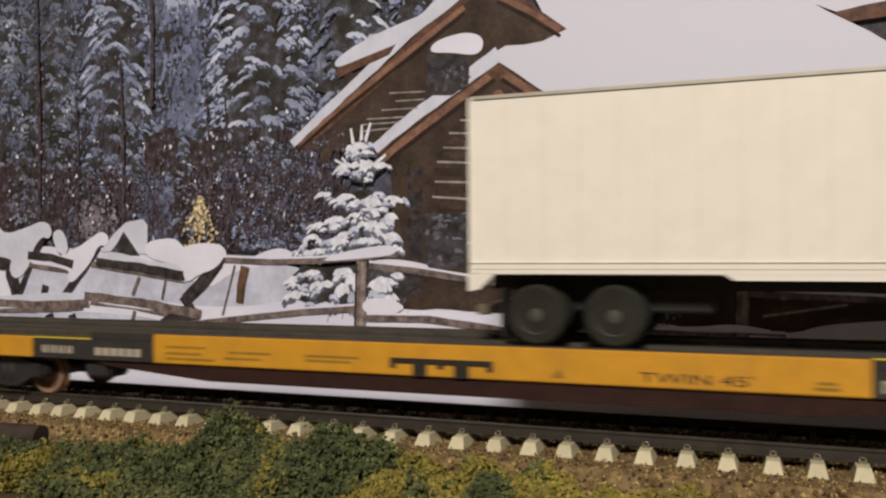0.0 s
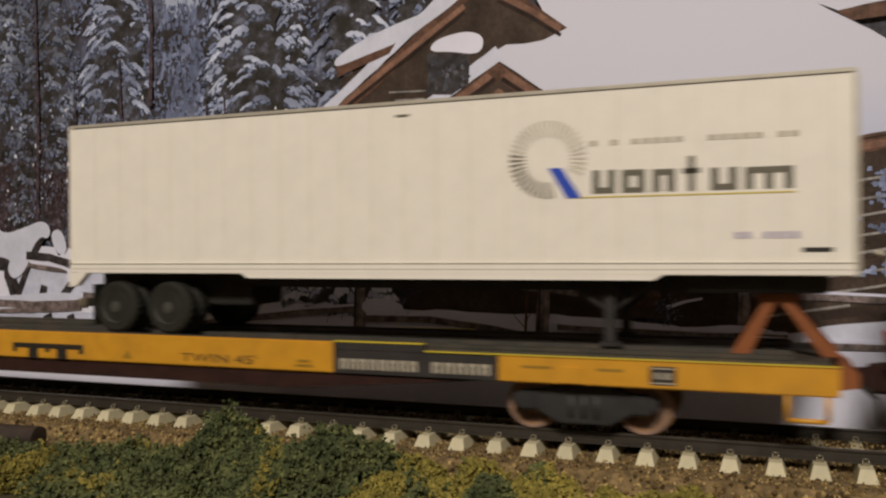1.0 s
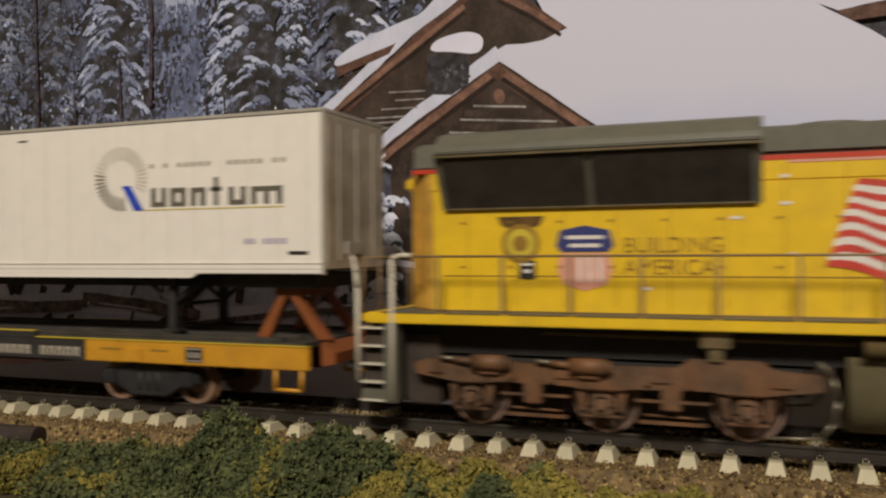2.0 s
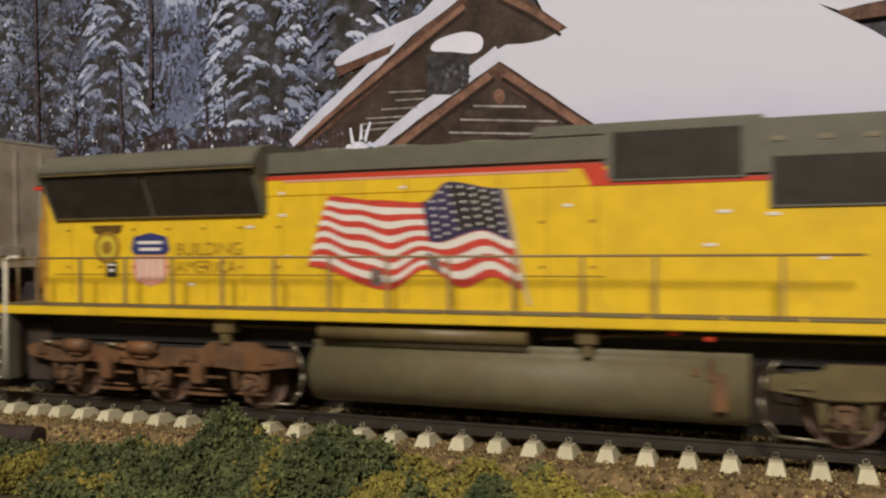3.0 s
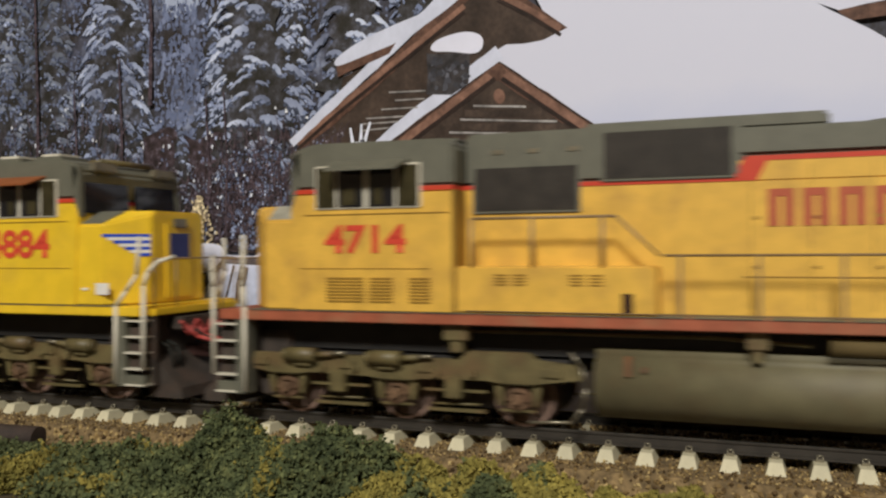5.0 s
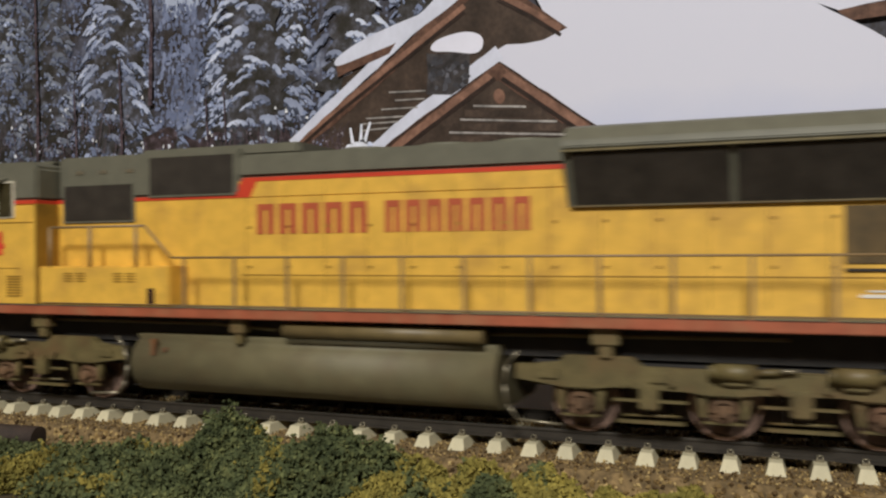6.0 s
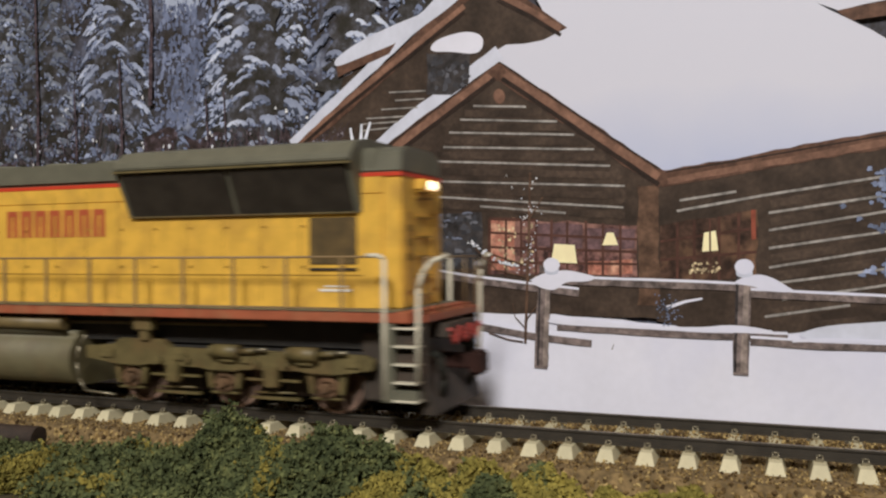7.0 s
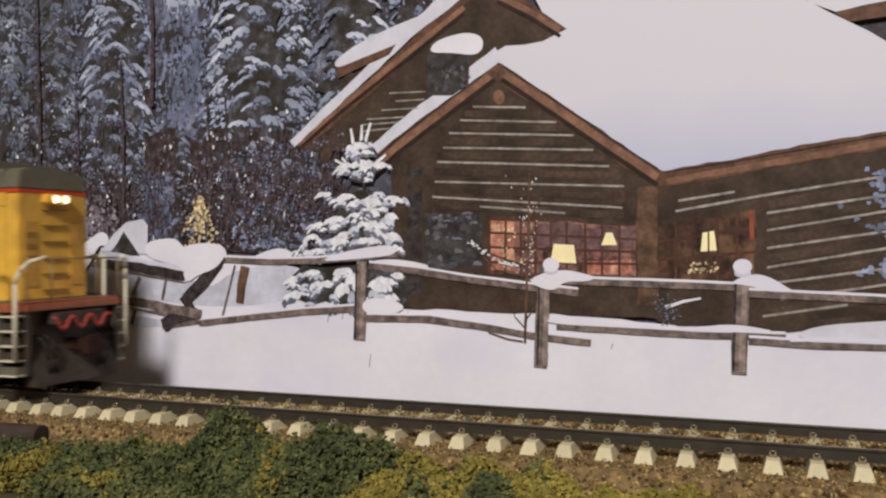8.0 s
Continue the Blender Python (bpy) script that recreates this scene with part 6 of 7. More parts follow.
        part("brake_pipe", pipe(bmesh.new(), [(X(13.3), side * 1.25, 1.56), (X(17.8), side * 1.25, 1.6)], 0.03, 6), UNDER, th)
        for c, dd in ((6.2, -1), (13.5, 1)):
            bm = bmesh.new()
            pipe(bm, [(X(c - dd * 0.42 * math.sin(a) + dd * 0.5), side * 1.38, 0.78 + 0.6 * math.cos(a)) for a in (math.radians(25 + 32 * k) for k in range(5))] + [(X(c + dd * 1.0), side * 1.36, 0.2)], 0.026, 6)
            part("hanging_hose", bm, CLIP, th, "thin grey hose")
    if not plain_hood:
        for side in (-1, 1):
            for u, z, w in ((6.8, 1.56, 0.12), (7.3, 1.64, 0.18)):
                part("shut_off_valve", ybox(bmesh.new(), X(u - w / 2), X(u + w / 2), 1.36, 1.46, side, z, z + 0.08, 0.015), RED, th, "small red shut-off valve")
            part("tank_strap", ybox(bmesh.new(), X(6.55), X(6.75), 1.42, 1.452, side, 0.55, 1.1, 0.01), RUSTY, tank, "rust-brown strap")
    for c in (2.87, 16.9):
        for side in (-1, 1):
            for k in (-2.6, -0.9, 0.55, 2.7):
                part("frame_block", ybox(bmesh.new(), X(c + k - 0.16), X(c + k + 0.16), 1.25, 1.36, side, 0.90, 1.06, 0.02), truck_mats[0 if c < 9 else 1], th)
    # trucks
    for c, inward, tm in ((2.87, 1, truck_mats[0]), (16.9, -1, truck_mats[1])):
        truck = part("truck", bx(bmesh.new(), c - 2.9, c + 2.9, -1.0, 1.0, 0.75, 1.15), BLACK, th, "six-wheel truck with cast side frames")
        for k in (-1.75, 0.0, 1.75):
            part("traction_motor", bx(bmesh.new(), c + k - 0.86, c + k + 0.86, -0.6, 0.6, 0.24, 0.78, 0.04), PILOTDARK, truck)
        for side in (-1, 1):
            outline = [(-3.05, 0.86), (-3.1, 1.05), (-2.9, 1.13), (1.15, 1.11), (1.3, 1.28), (2.35, 1.28), (2.45, 1.14), (3.15, 1.12), (3.15, 0.86), (2.6, 0.84),
                       (2.4, 0.76), (1.84, 0.76), (1.6, 0.84), (0.5, 0.82), (0.3, 0.74), (-0.3, 0.74), (-0.5, 0.82), (-1.6, 0.84), (-1.84, 0.76), (-2.4, 0.76), (-2.6, 0.84)]
            part("side_frame", pr(bmesh.new(), [(c + inward * a, z) for a, z in outline], *sorted((side * 1.16, side * 1.32)), 0.025), tm, truck)
            for k in (-2.12, 0.0, 2.12):
                bm = bmesh.new()
                cyl(bm, (X(c + k), side * 1.05, 0.53), (X(c + k), side * 1.22, 0.53), 0.20, 16)
                ybox(bm, X(c + k - 0.13), X(c + k + 0.13), 1.15, 1.25, side, 0.44, 0.64, 0.03)
                cyl(bm, (X(c + k), side * 1.22, 0.53), (X(c + k), side * 1.33, 0.53), 0.085, 12)
                for j in range(6):
                    a = j * math.pi / 3
                    cyl(bm, (X(c + k) + 0.15 * math.cos(a), side * 1.21, 0.53 + 0.15 * math.sin(a)), (X(c + k) + 0.15 * math.cos(a), side * 1.27, 0.53 + 0.15 * math.sin(a)), 0.034, 6)
                part("axle_box", bm, AXLERUST, truck, "rust-brown axle box with bolts")
                bm = bmesh.new()
                for j in (-1, 1):
                    pr(bm, [(c + k + j * 0.24, 0.80), (c + k + j * 0.40, 0.80), (c + k + j * 0.33, 0.42), (c + k + j * 0.25, 0.40)], *sorted((side * 1.12, side * 1.24)), 0.012)
                ybox(bm, X(c + k - 0.30), X(c + k + 0.30), 1.13, 1.22, side, 0.315, 0.355, 0.01)
                part("pedestal", bm, tm, truck)
            for k in (-1.75, -0.15):
                bm = bmesh.new()
                u = c + inward * k
                cyl(bm, (X(u - 0.26), side * 1.38, 1.12), (X(u + 0.30), side * 1.38, 1.12), 0.13, 14)
                cyl(bm, (X(u - 0.34), side * 1.38, 1.12), (X(u - 0.26), side * 1.38, 1.12), 0.10, 12)
                cyl(bm, (X(u + 0.30), side * 1.38, 1.12), (X(u + 0.62), side * 1.37, 1.15), 0.055, 10)
                ybox(bm, X(u - 0.16), X(u + 0.2), 1.28, 1.40, side, 0.92, 1.04, 0.02)
                bc = part("brake_cylinder", bm, tm, truck)
                part("piston_rod", pipe(bmesh.new(), [(X(u + 0.60), side * 1.40, 1.16), (X(u + 0.86), side * 1.40, 1.18)], 0.032), CLIP, bc, "bright piston rod")
            bm = bmesh.new()
            for k in (-1.06, 1.06):
                u = c + k
                ybox(bm, X(u - 0.55), X(u + 0.55), 1.20, 1.27, side, 0.60, 0.64)
                ybox(bm, X(u - 0.14), X(u + 0.14), 1.22, 1.38, side, 0.50, 0.88, 0.02)
                ybox(bm, X(u - 0.5), X(u + 0.5), 1.1, 1.2, side, 0.26, 0.31)
                pipe(bm, [(X(u - 0.42), side * 1.2, 0.38), (X(u + 0.42), side * 1.2, 0.40)], 0.022, 6)
                cyl(bm, (X(u - 0.3), side * 1.34, 0.9), (X(u - 0.3), side * 1.4, 0.9), 0.07, 10)
                cyl(bm, (X(u + 0.35), side * 1.34, 0.92), (X(u + 0.35), side * 1.4, 0.92), 0.05, 10)
            part("brake_rigging", bm, tm, truck, "", "stuff")
        for k in (-2.12, 0.0, 2.12):
            wheelset(th, X(c + k), 0.53, WHEELFACE)
    return th, X, hood, cab, nose


def wavy_flag(parent):
    """The printed flag on the hood: striped field with ripples, dark canton by the staff."""
    top = ((0.0, -10.08, 3.93), (0.24, -11.01, 4.07), (0.40, -11.48, 3.74), (0.70, -12.38, 3.80), (1.0, -13.28, 3.90))
    foot = ((0.0, -9.73, 2.26), (0.13, -10.22, 2.48), (0.27, -10.76, 2.29), (0.44, -11.41, 2.61), (0.63, -12.12, 2.24), (1.0, -13.71, 2.65))

    def edge(line, u):
        """A flowing edge through a few turning points."""
        for (u0, x0, z0), (u1, x1, z1) in zip(line, line[1:]):
            if u <= u1:
                f = (u - u0) / (u1 - u0)
                return x0 + (x1 - x0) * f, z0 + (z1 - z0) * (0.5 - 0.5 * math.cos(math.pi * max(0.0, f)))
        return line[-1][1:]

    def place(u, v):
        """u: 0 at the staff, 1 at the fly; v: 0 at the top, 1 at the foot."""
        (xa, za), (xb, zb) = edge(top, u), edge(foot, u)
        ripple = v * (1 - v) * (0.20 * math.sin(u * 9.0 + 0.6) + 0.42 * max(0.0, u - 0.42) * math.sin(u * 26 + v * 3.0))
        return xa + (xb - xa) * v, za + (zb - za) * v + ripple

    def band(bm, u0, u1, v0, v1, y):
        n = 26
        for k in range(n):
            a, b = u0 + (u1 - u0) * k / n, u0 + (u1 - u0) * (k + 1) / n
            flat(bm, [place(a, v0), place(b, v0), place(b, v1), place(a, v1)], y)
    for k in range(13):
        bm = bmesh.new()
        band(bm, 0.0, 1.0, k / 13, (k + 1) / 13, -0.968)
        if k == 0:
            fl = part("flag_decal", bm, FLAGRED, parent, "printed flag with red and white stripes")
        else:
            part("white_stripe" if k % 2 else "red_stripe", bm, WHITEINK if k % 2 else FLAGRED, fl)
    bm = bmesh.new()
    band(bm, 0.0, 0.40, 0.0, 0.53, -0.972)
    part("canton", bm, NAVYDARK, fl)
    bm = bmesh.new()
    for r in range(6):
        for c in range(7):
            x, z = place(0.035 + 0.052 * c, 0.05 + 0.082 * r)
            flat(bm, [(x + 0.034 * math.cos(a), z + 0.03 * math.sin(a)) for a in (0.3 + i * math.pi * 2 / 5 for i in range(5))], -0.978)
    part("stars", bm, WHITEINK, fl, "", "stuff")
    bm = bmesh.new()
    band(bm, 0.03, 0.24, 0.03, 0.50, -0.974)
    part("canton_fold", bm, FOLDDARK, fl, "shaded fold of the printed canton")
    bm = bmesh.new()
    band(bm, 0.36, 0.43, 0.72, 0.97, -0.973)
    band(bm, 0.66, 0.71, 0.80, 0.97, -0.973)
    part("field_fold", bm, FOLDGREY, fl, "grey fold of the printed field")
    bm = bmesh.new()
    ribbon(bm, [place(-0.012, 0.0), place(-0.012, 0.5), place(-0.012, 1.0), (place(0, 1)[0] + 0.12, place(0, 1)[1] - 0.25)], 0.06, 0.05, -0.970, 0.0)
    part("staff", bm, PALEINK, fl)
    part("pale_line", bars(bmesh.new(), [(-14.2, -8.95, 4.165, 4.205)], -0.960), PINK, parent, "worn pale line under the red stripe")


def strokes(bm, x0, x1, z0, z1, y, count, thin=0.3):
    """Plain upright bars in place of a maker's lettering."""
    w = (x1 - x0) / count
    for k in range(count):
        a = x0 + k * w
        bars(bm, [(a + 0.10 * w, a + 0.10 * w + thin * w, z0, z1), (a + 0.88 * w - thin * w, a + 0.88 * w, z0, z1)], y)
        zz = (z0, z0 + (z1 - z0) * 0.2) if k % 2 else (z1 - (z1 - z0) * 0.2, z1)
        bars(bm, [(a + 0.10 * w + thin * w, a + 0.88 * w - thin * w, *zz)], y)
    return bm


EMBLEMBROWN = mat("emblem_brown", (0.13, 0.065, 0.012), 0.5, vary=0.3)
FLAGRED = mat("flag_red", (0.58, 0.06, 0.04), 0.45, vary=0.12)
FOLDDARK = mat("flag_fold", (0.030, 0.026, 0.028), 0.45, vary=0.4, scale=2)
FOLDGREY = mat("flag_fold_grey", (0.20, 0.15, 0.13), 0.45, vary=0.3)
NAVYDARK = mat("flag_navy", (0.040, 0.034, 0.095), 0.45, vary=0.2)


def bright_loco():
    th, X, hood, cab, nose = loco(-1, "4884", ARMOUR, ARMOUR, (UNDER, RUSTY), False, ORANGE)
    wavy_flag(hood)
    lettering("cab_number", "4884", -3.41, -1.73, 2.82, 3.39, -1.542, NUMRED, cab, "red cab numerals", 0.03)
    lettering("slogan", "BUILDING\nAMERICA", -16.6, -15.12, 2.52, 3.1, -0.962, BROWNINK, hood, "brown slogan lettering")
    bm = flat(bmesh.new(), [(-17.6, 3.22), (-17.2, 3.30), (-16.8, 3.22), (-16.74, 2.98), (-16.82, 2.88), (-17.58, 2.88), (-17.66, 2.98)], -0.963)
    sh = part("shield_decal", bm, NAVY, hood, "blue and pink shield emblem")
    for bar in ((-17.5, -16.9, 3.08, 3.14), (-17.45, -16.95, 2.95, 3.01)):
        part("shield_bar", bars(bmesh.new(), [bar], -0.967), WHITEINK, sh)
    bm = flat(bmesh.new(), [(-17.58, 2.86), (-16.82, 2.86), (-16.76, 2.6), (-16.86, 2.36), (-17.2, 2.26), (-17.54, 2.36), (-17.64, 2.6)], -0.963)
    part("shield_field", bm, PINK, sh)
    for k in range(4):
        part("shield_stripe", bars(bmesh.new(), [(-17.47 + k * 0.16, -17.41 + k * 0.16, 2.4, 2.84)], -0.967), WHITEINK, sh)
    em = part("emblem_decal", flat(bmesh.new(), [(-18.64, 3.46), (-17.86, 3.46), (-17.92, 3.32), (-18.05, 3.26), (-18.45, 3.26), (-18.58, 3.32)], -0.961), EMBLEMBROWN, hood, "small dark brown and gold emblem")
    for er, ey, em_ink in ((0.32, -0.964, BROWNINK), (0.24, -0.967, YELLOWINK), (0.13, -0.970, BROWNINK)):
        bm = flat(bmesh.new(), [(-18.25 + er * math.cos(a), 3.02 + er * math.sin(a)) for a in (i * math.pi / 10 for i in range(20))], ey)
        part("emblem_disc", bm, em_ink, em)
    part("emblem_ribbon", bars(bmesh.new(), [(-18.52, -18.40, 2.78, 3.28), (-18.10, -17.98, 2.78, 3.28)], -0.9625), YELLOWINK, em)
    part("emblem_foot", bars(bmesh.new(), [(-18.28, -18.0, 2.44, 2.74)], -0.962), BLACKINK, em)
    part("emblem_mark", bars(bmesh.new(), [(-18.2, -18.08, 2.54, 2.60), (-18.24, -18.04, 2.66, 2.70)], -0.966), WHITEINK, em)
    bm = bars(bmesh.new(), [(-0.62, -0.3, 2.12, 2.34), (-0.95, -0.8, 2.2, 2.25)], -1.52)
    part("notice_decal", bm, WHITEINK, cab)
    rng = random.Random(4)
    bm = bmesh.new()
    for x, z in ((-16.3, 2.28), (-14.3, 3.95), (-14.3, 3.55), (-14.2, 2.8), (-11.9, 3.98), (-9.05, 3.6), (-6.7, 3.45), (-6.9, 2.95), (-6.0, 3.4), (-5.3, 2.75), (-15.0, 3.35)):
        bars(bm, [(x, x + rng.uniform(0.1, 0.2), z, z + 0.05)], -0.962)
    part("small_notice", bm, WHITEINK, hood, "", "stuff")
    # winged emblem across the nose and its cut corners
    bm, bws = bmesh.new(), {(s, k): bmesh.new() for s in (-1, 1) for k in (1, 3, 5)}

    def band(m, side, q0, q1, z0, z1):
        pts = [(-0.5 + 0.62 * q, side * (1.5 - 0.70 * q)) for q in (q0, q1)]
        out = Vector((0.70, side * 0.62, 0)).normalized() * 0.014
        a = [m.verts.new((x + out.x, y + out.y, z)) for (x, y), z in ((pts[0], z0), (pts[1], z0), (pts[1], z1), (pts[0], z1))]
        m.faces.new(a)
    for k in range(7):
        z = 3.28 - k * 0.062
        for side in (-1, 1):
            band(bm if k % 2 == 0 else bws[side, k], side, 0.02 + 0.11 * k, 0.97, z - 0.062, z)
    w = part("wing_emblem", bm, BLUE, nose, "blue and white winged emblem")
    for key in sorted(bws):
        part("wing_stripe", bws[key], WHITEINK, w)
    part("wing_shield", box(bmesh.new(), 0.15, 0.168, -0.30, 0.30, 2.80, 3.30, 0.005), NAVY, w)
    return th


def faded_loco():
    th, X, hood, cab, nose = loco(1, "4714", FADED, SILLRED, (UNDER, UNDER), True, HARBOR)
    lettering("cab_number", "4714", 1.68, 3.2, 2.87, 3.36, -1.542, NUMRED, cab, "red cab numerals", 0.03)
    for x0, x1, count in ((8.7, 11.05, 5), (11.3, 13.97, 7)):
        w = (x1 - x0) / count
        for k in range(count):
            part("name_bar", strokes(bmesh.new(), x0 + k * w, x0 + (k + 1) * w, 3.24, 3.79, -0.962, 1, 0.31), REDINK, hood, "dark red lettering bar on the hood")
    bm = bars(bmesh.new(), [(18.75, 19.4, 2.2, 2.25), (18.85, 19.3, 2.28, 2.31), (2.9, 3.1, 2.32, 2.48)], -0.963)
    part("small_notice", bm, WHITEINK, hood, "", "stuff")
    bm = bars(bmesh.new(), [(6.7, 6.86, 1.95, 2.25)], -1.51)
    part("side_latch", bm, RUSTBROWN, hood)
    return th


SILLRED = mat("sill_red", (0.34, 0.095, 0.045), 0.55, vary=0.12, dirt_or_tone=(0.28, 0.16, 0.08), dirt_or_tone_amount=0.6)


def flat_car():
    """A long yellow trailer-carrying flat car; x is counted from its middle."""
    o = 38.5
    th = thing("flat_car", "long yellow flat car carrying a white road trailer", "rail car")
    b = lambda bm, x0, x1, y0, y1, z0, z1, bv=0.0: box(bm, x0 + o, x1 + o, y0, y1, z0, z1, bv)
    deck = part("deck", b(bmesh.new(), -52.4, -24.6, -1.26, 1.26, 1.2, 1.30), DECKGREY, th, "dull dark steel deck")
    for y in (-1.18, -0.55, 0.55, 1.18):
        part("deck_guide", b(bmesh.new(), -51.9, -25.1, y - 0.06, y + 0.06, 1.3, 1.375, 0.01), DECKGREY, deck, "raised wheel guide")
    for side in (-1, 1):
        yb = lambda bm, x0, x1, ya, yc, z0, z1, bv=0.0: ybox(bm, x0 + o, x1 + o, ya, yc, side, z0, z1, bv)
        part("side_sill", yb(bmesh.new(), -44.7, -32.45, 1.24, 1.35, 0.82, 1.36, 0.02), TTX, th, "deep yellow side sill")
        bm = yb(bmesh.new(), -29.48, -24.5, 1.24, 1.35, 0.82, 1.24, 0.02)
        yb(bm, -28.45, -28.1, 1.34, 1.38, 0.84, 1.1, 0.01)
        part("end_sill", bm, TTX, th, "yellow end sill over the truck")
        part("end_sill", yb(bmesh.new(), -52.5, -47.7, 1.24, 1.35, 0.82, 1.24, 0.02), TTX, th, "yellow end sill over the truck")
        bm = yb(bmesh.new(), -32.45, -29.48, 1.23, 1.34, 0.82, 1.22, 0.01)
        yb(bm, -32.45, -30.75, 1.23, 1.34, 1.22, 1.36, 0.01)
        part("black_panel", bm, BLACK, th, "black lettering panel")
        bm = yb(bmesh.new(), -47.7, -44.7, 1.23, 1.34, 0.82, 1.22, 0.01)
        yb(bm, -46.2, -44.7, 1.23, 1.34, 1.22, 1.36, 0.01)
        part("black_panel", bm, BLACK, th, "black lettering panel")
        for x0, x1, z0, z1 in ((-32.45, -30.78, 1.36, 1.38), (-30.75, -24.5, 1.24, 1.256), (-47.7, -46.2, 1.22, 1.24)):
            part("edge_strip", yb(bmesh.new(), x0, x1, 1.25, 1.352, z0, z1), YELLOWINK, th, "bright yellow edge strip")
        bm = prism(bmesh.new(), [(x + o, z) for x, z in ((-46.4, 0.82), (-45.9, 0.72), (-43.5, 0.52), (-33.2, 0.52), (-31.0, 0.70), (-29.6, 0.82))], *sorted((side * 0.9, side * 1.28)), "y", 0.02)
        part("fish_belly", bm, RUSTBROWN, th, "brown fish-belly under sill")
        bm = bmesh.new()
        pipe(bm, [(-25.19 + o, side * 1.3, 0.84), (-25.19 + o, side * 1.33, 0.47), (-24.66 + o, side * 1.33, 0.47), (-24.66 + o, side * 1.3, 0.84)], 0.04, 6)
        part("stirrup_step", bm, TTX, th, "yellow stirrup step")
        bm = bmesh.new()
        pipe(bm, [(-52.34 + o, side * 1.3, 0.84), (-52.34 + o, side * 1.33, 0.47), (-51.8 + o, side * 1.33, 0.47), (-51.8 + o, side * 1.3, 0.84)], 0.04, 6)
        part("stirrup_step", bm, TTX, th, "yellow stirrup step")
    part("centre_sill", b(bmesh.new(), -52.2, -24.8, -0.4, 0.4, 0.75, 1.2), RUSTBROWN, th)
    bm = b(bmesh.new(), -46.5, -45.9, -1.2, -0.6, 0.45, 0.85, 0.05)
    part("brake_gear", bm, BLACK, th)
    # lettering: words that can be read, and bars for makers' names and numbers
    lettering("size_lettering", "TWIN 45'", -35.62 + o, -34.0 + o, 0.90, 1.06, -1.354, BLACKINK, th, "black size lettering")
    bm = bmesh.new()
    for k in range(8):
        x = -32.32 + o + k * 0.185
        bars(bm, [(x, x + 0.055, 0.90, 1.08), (x + 0.085, x + 0.14, 0.90, 1.08)], -1.346)
        bars(bm, [(x + 0.05, x + 0.09, 1.03, 1.08)], -1.346)
    for k in range(5):
        x = -30.62 + o + k * 0.21
        bars(bm, [(x, x + 0.06, 0.90, 1.08), (x + 0.1, x + 0.16, 0.90, 1.08)], -1.346)
        bars(bm, [(x + 0.05, x + 0.1, 1.03, 1.08)], -1.346)
    for k in range(4):
        x = -47.45 + o + k * 0.21
        bars(bm, [(x, x + 0.06, 0.93, 1.08), (x + 0.09, x + 0.15, 0.93, 1.08)], -1.346)
    bars(bm, [(-46.1 + o + k * 0.19, -45.95 + o + k * 0.19, 0.92, 1.07) for k in range(6)], -1.346)
    part("panel_lettering", bm, PALEINK, th, "pale bars of lettering", "stuff")
    bm = bars(bmesh.new(), [(-39.77 + o, -37.95 + o, 1.02, 1.12), (-39.77 + o, -39.66 + o, 0.94, 1.02), (-39.36 + o, -39.1 + o, 0.82, 1.02), (-38.62 + o, -38.36 + o, 0.82, 1.02),
                            (-38.06 + o, -37.95 + o, 0.94, 1.02), (-38.92 + o, -38.8 + o, 0.95, 1.02)], -1.354)
    part("emblem_decal", bm, BLACKINK, th, "black joined emblem")
    bm = bmesh.new()
    for x0, x1, z in ((-44.4, -43.5, 1.12), (-44.4, -43.6, 1.0), (-44.4, -43.3, 0.9), (-43.0, -42.1, 1.06), (-43.1, -42.3, 0.95), (-41.4, -40.35, 1.06), (-41.4, -40.5, 0.98), (-33.2, -32.85, 0.9), (-33.15, -32.9, 0.98), (-29.1, -28.6, 1.05), (-27.9, -27.5, 1.05)):
        bars(bm, [(x0 + o, x1 + o, z, z + 0.045)], -1.354)
    flat(bm, [(-37.0 + o, 0.9), (-36.75 + o, 0.9), (-36.87 + o, 1.06)], -1.354)
    part("data_lettering", bm, BROWNINK, th, "faint lines of data lettering", "stuff")
    bm = bars(bmesh.new(), [(-27.1 + o, -26.72 + o, 0.88, 1.16)], -1.354)
    nb = part("data_plate", bm, BLACK, th)
    part("data_lines", bars(bmesh.new(), [(-27.08 + o, -26.74 + o, 1.12, 1.14), (-27.08 + o, -26.74 + o, 0.9, 0.92), (-27.02 + o, -26.95 + o, 0.97, 1.07), (-26.88 + o, -26.8 + o, 0.97, 1.07)], -1.358), PALEINK, nb)
    # trailer hitch
    bm = bmesh.new()
    for y in (-0.62, 0.62):
        for a, c in ((-25.85, -25.42), (-24.55, -25.18)):
            p = [(a - 0.14 + o, 1.3), (a + 0.14 + o, 1.3), (c + 0.09 + o, 2.1), (c - 0.09 + o, 2.1)]
            prism(bm, p, y - 0.09, y + 0.09, "y", 0.015)
    b(bm, -25.6, -25.0, -0.7, 0.7, 2.1, 2.25, 0.03)
    part("hitch", bm, ORANGE, th, "orange-brown trailer hitch stand")
    for x, d in ((-24.5, 1), (-52.5, -1)):
        bm = prism(bmesh.new(), [(x + o, 0.85), (x + o, 1.28), (x + d * 0.28 + o, 1.1), (x + d * 0.28 + o, 0.9)], -0.9, 0.9)
        es = part("end_plate", bm, ORANGE, th)
        bm = b(bmesh.new(), *sorted((x, x + d * 0.75)), -0.13, 0.13, 0.82, 1.08, 0.03)
        b(bm, *sorted((x + d * 0.55, x + d * 0.95)), -0.22, 0.2, 0.72, 1.16, 0.05)
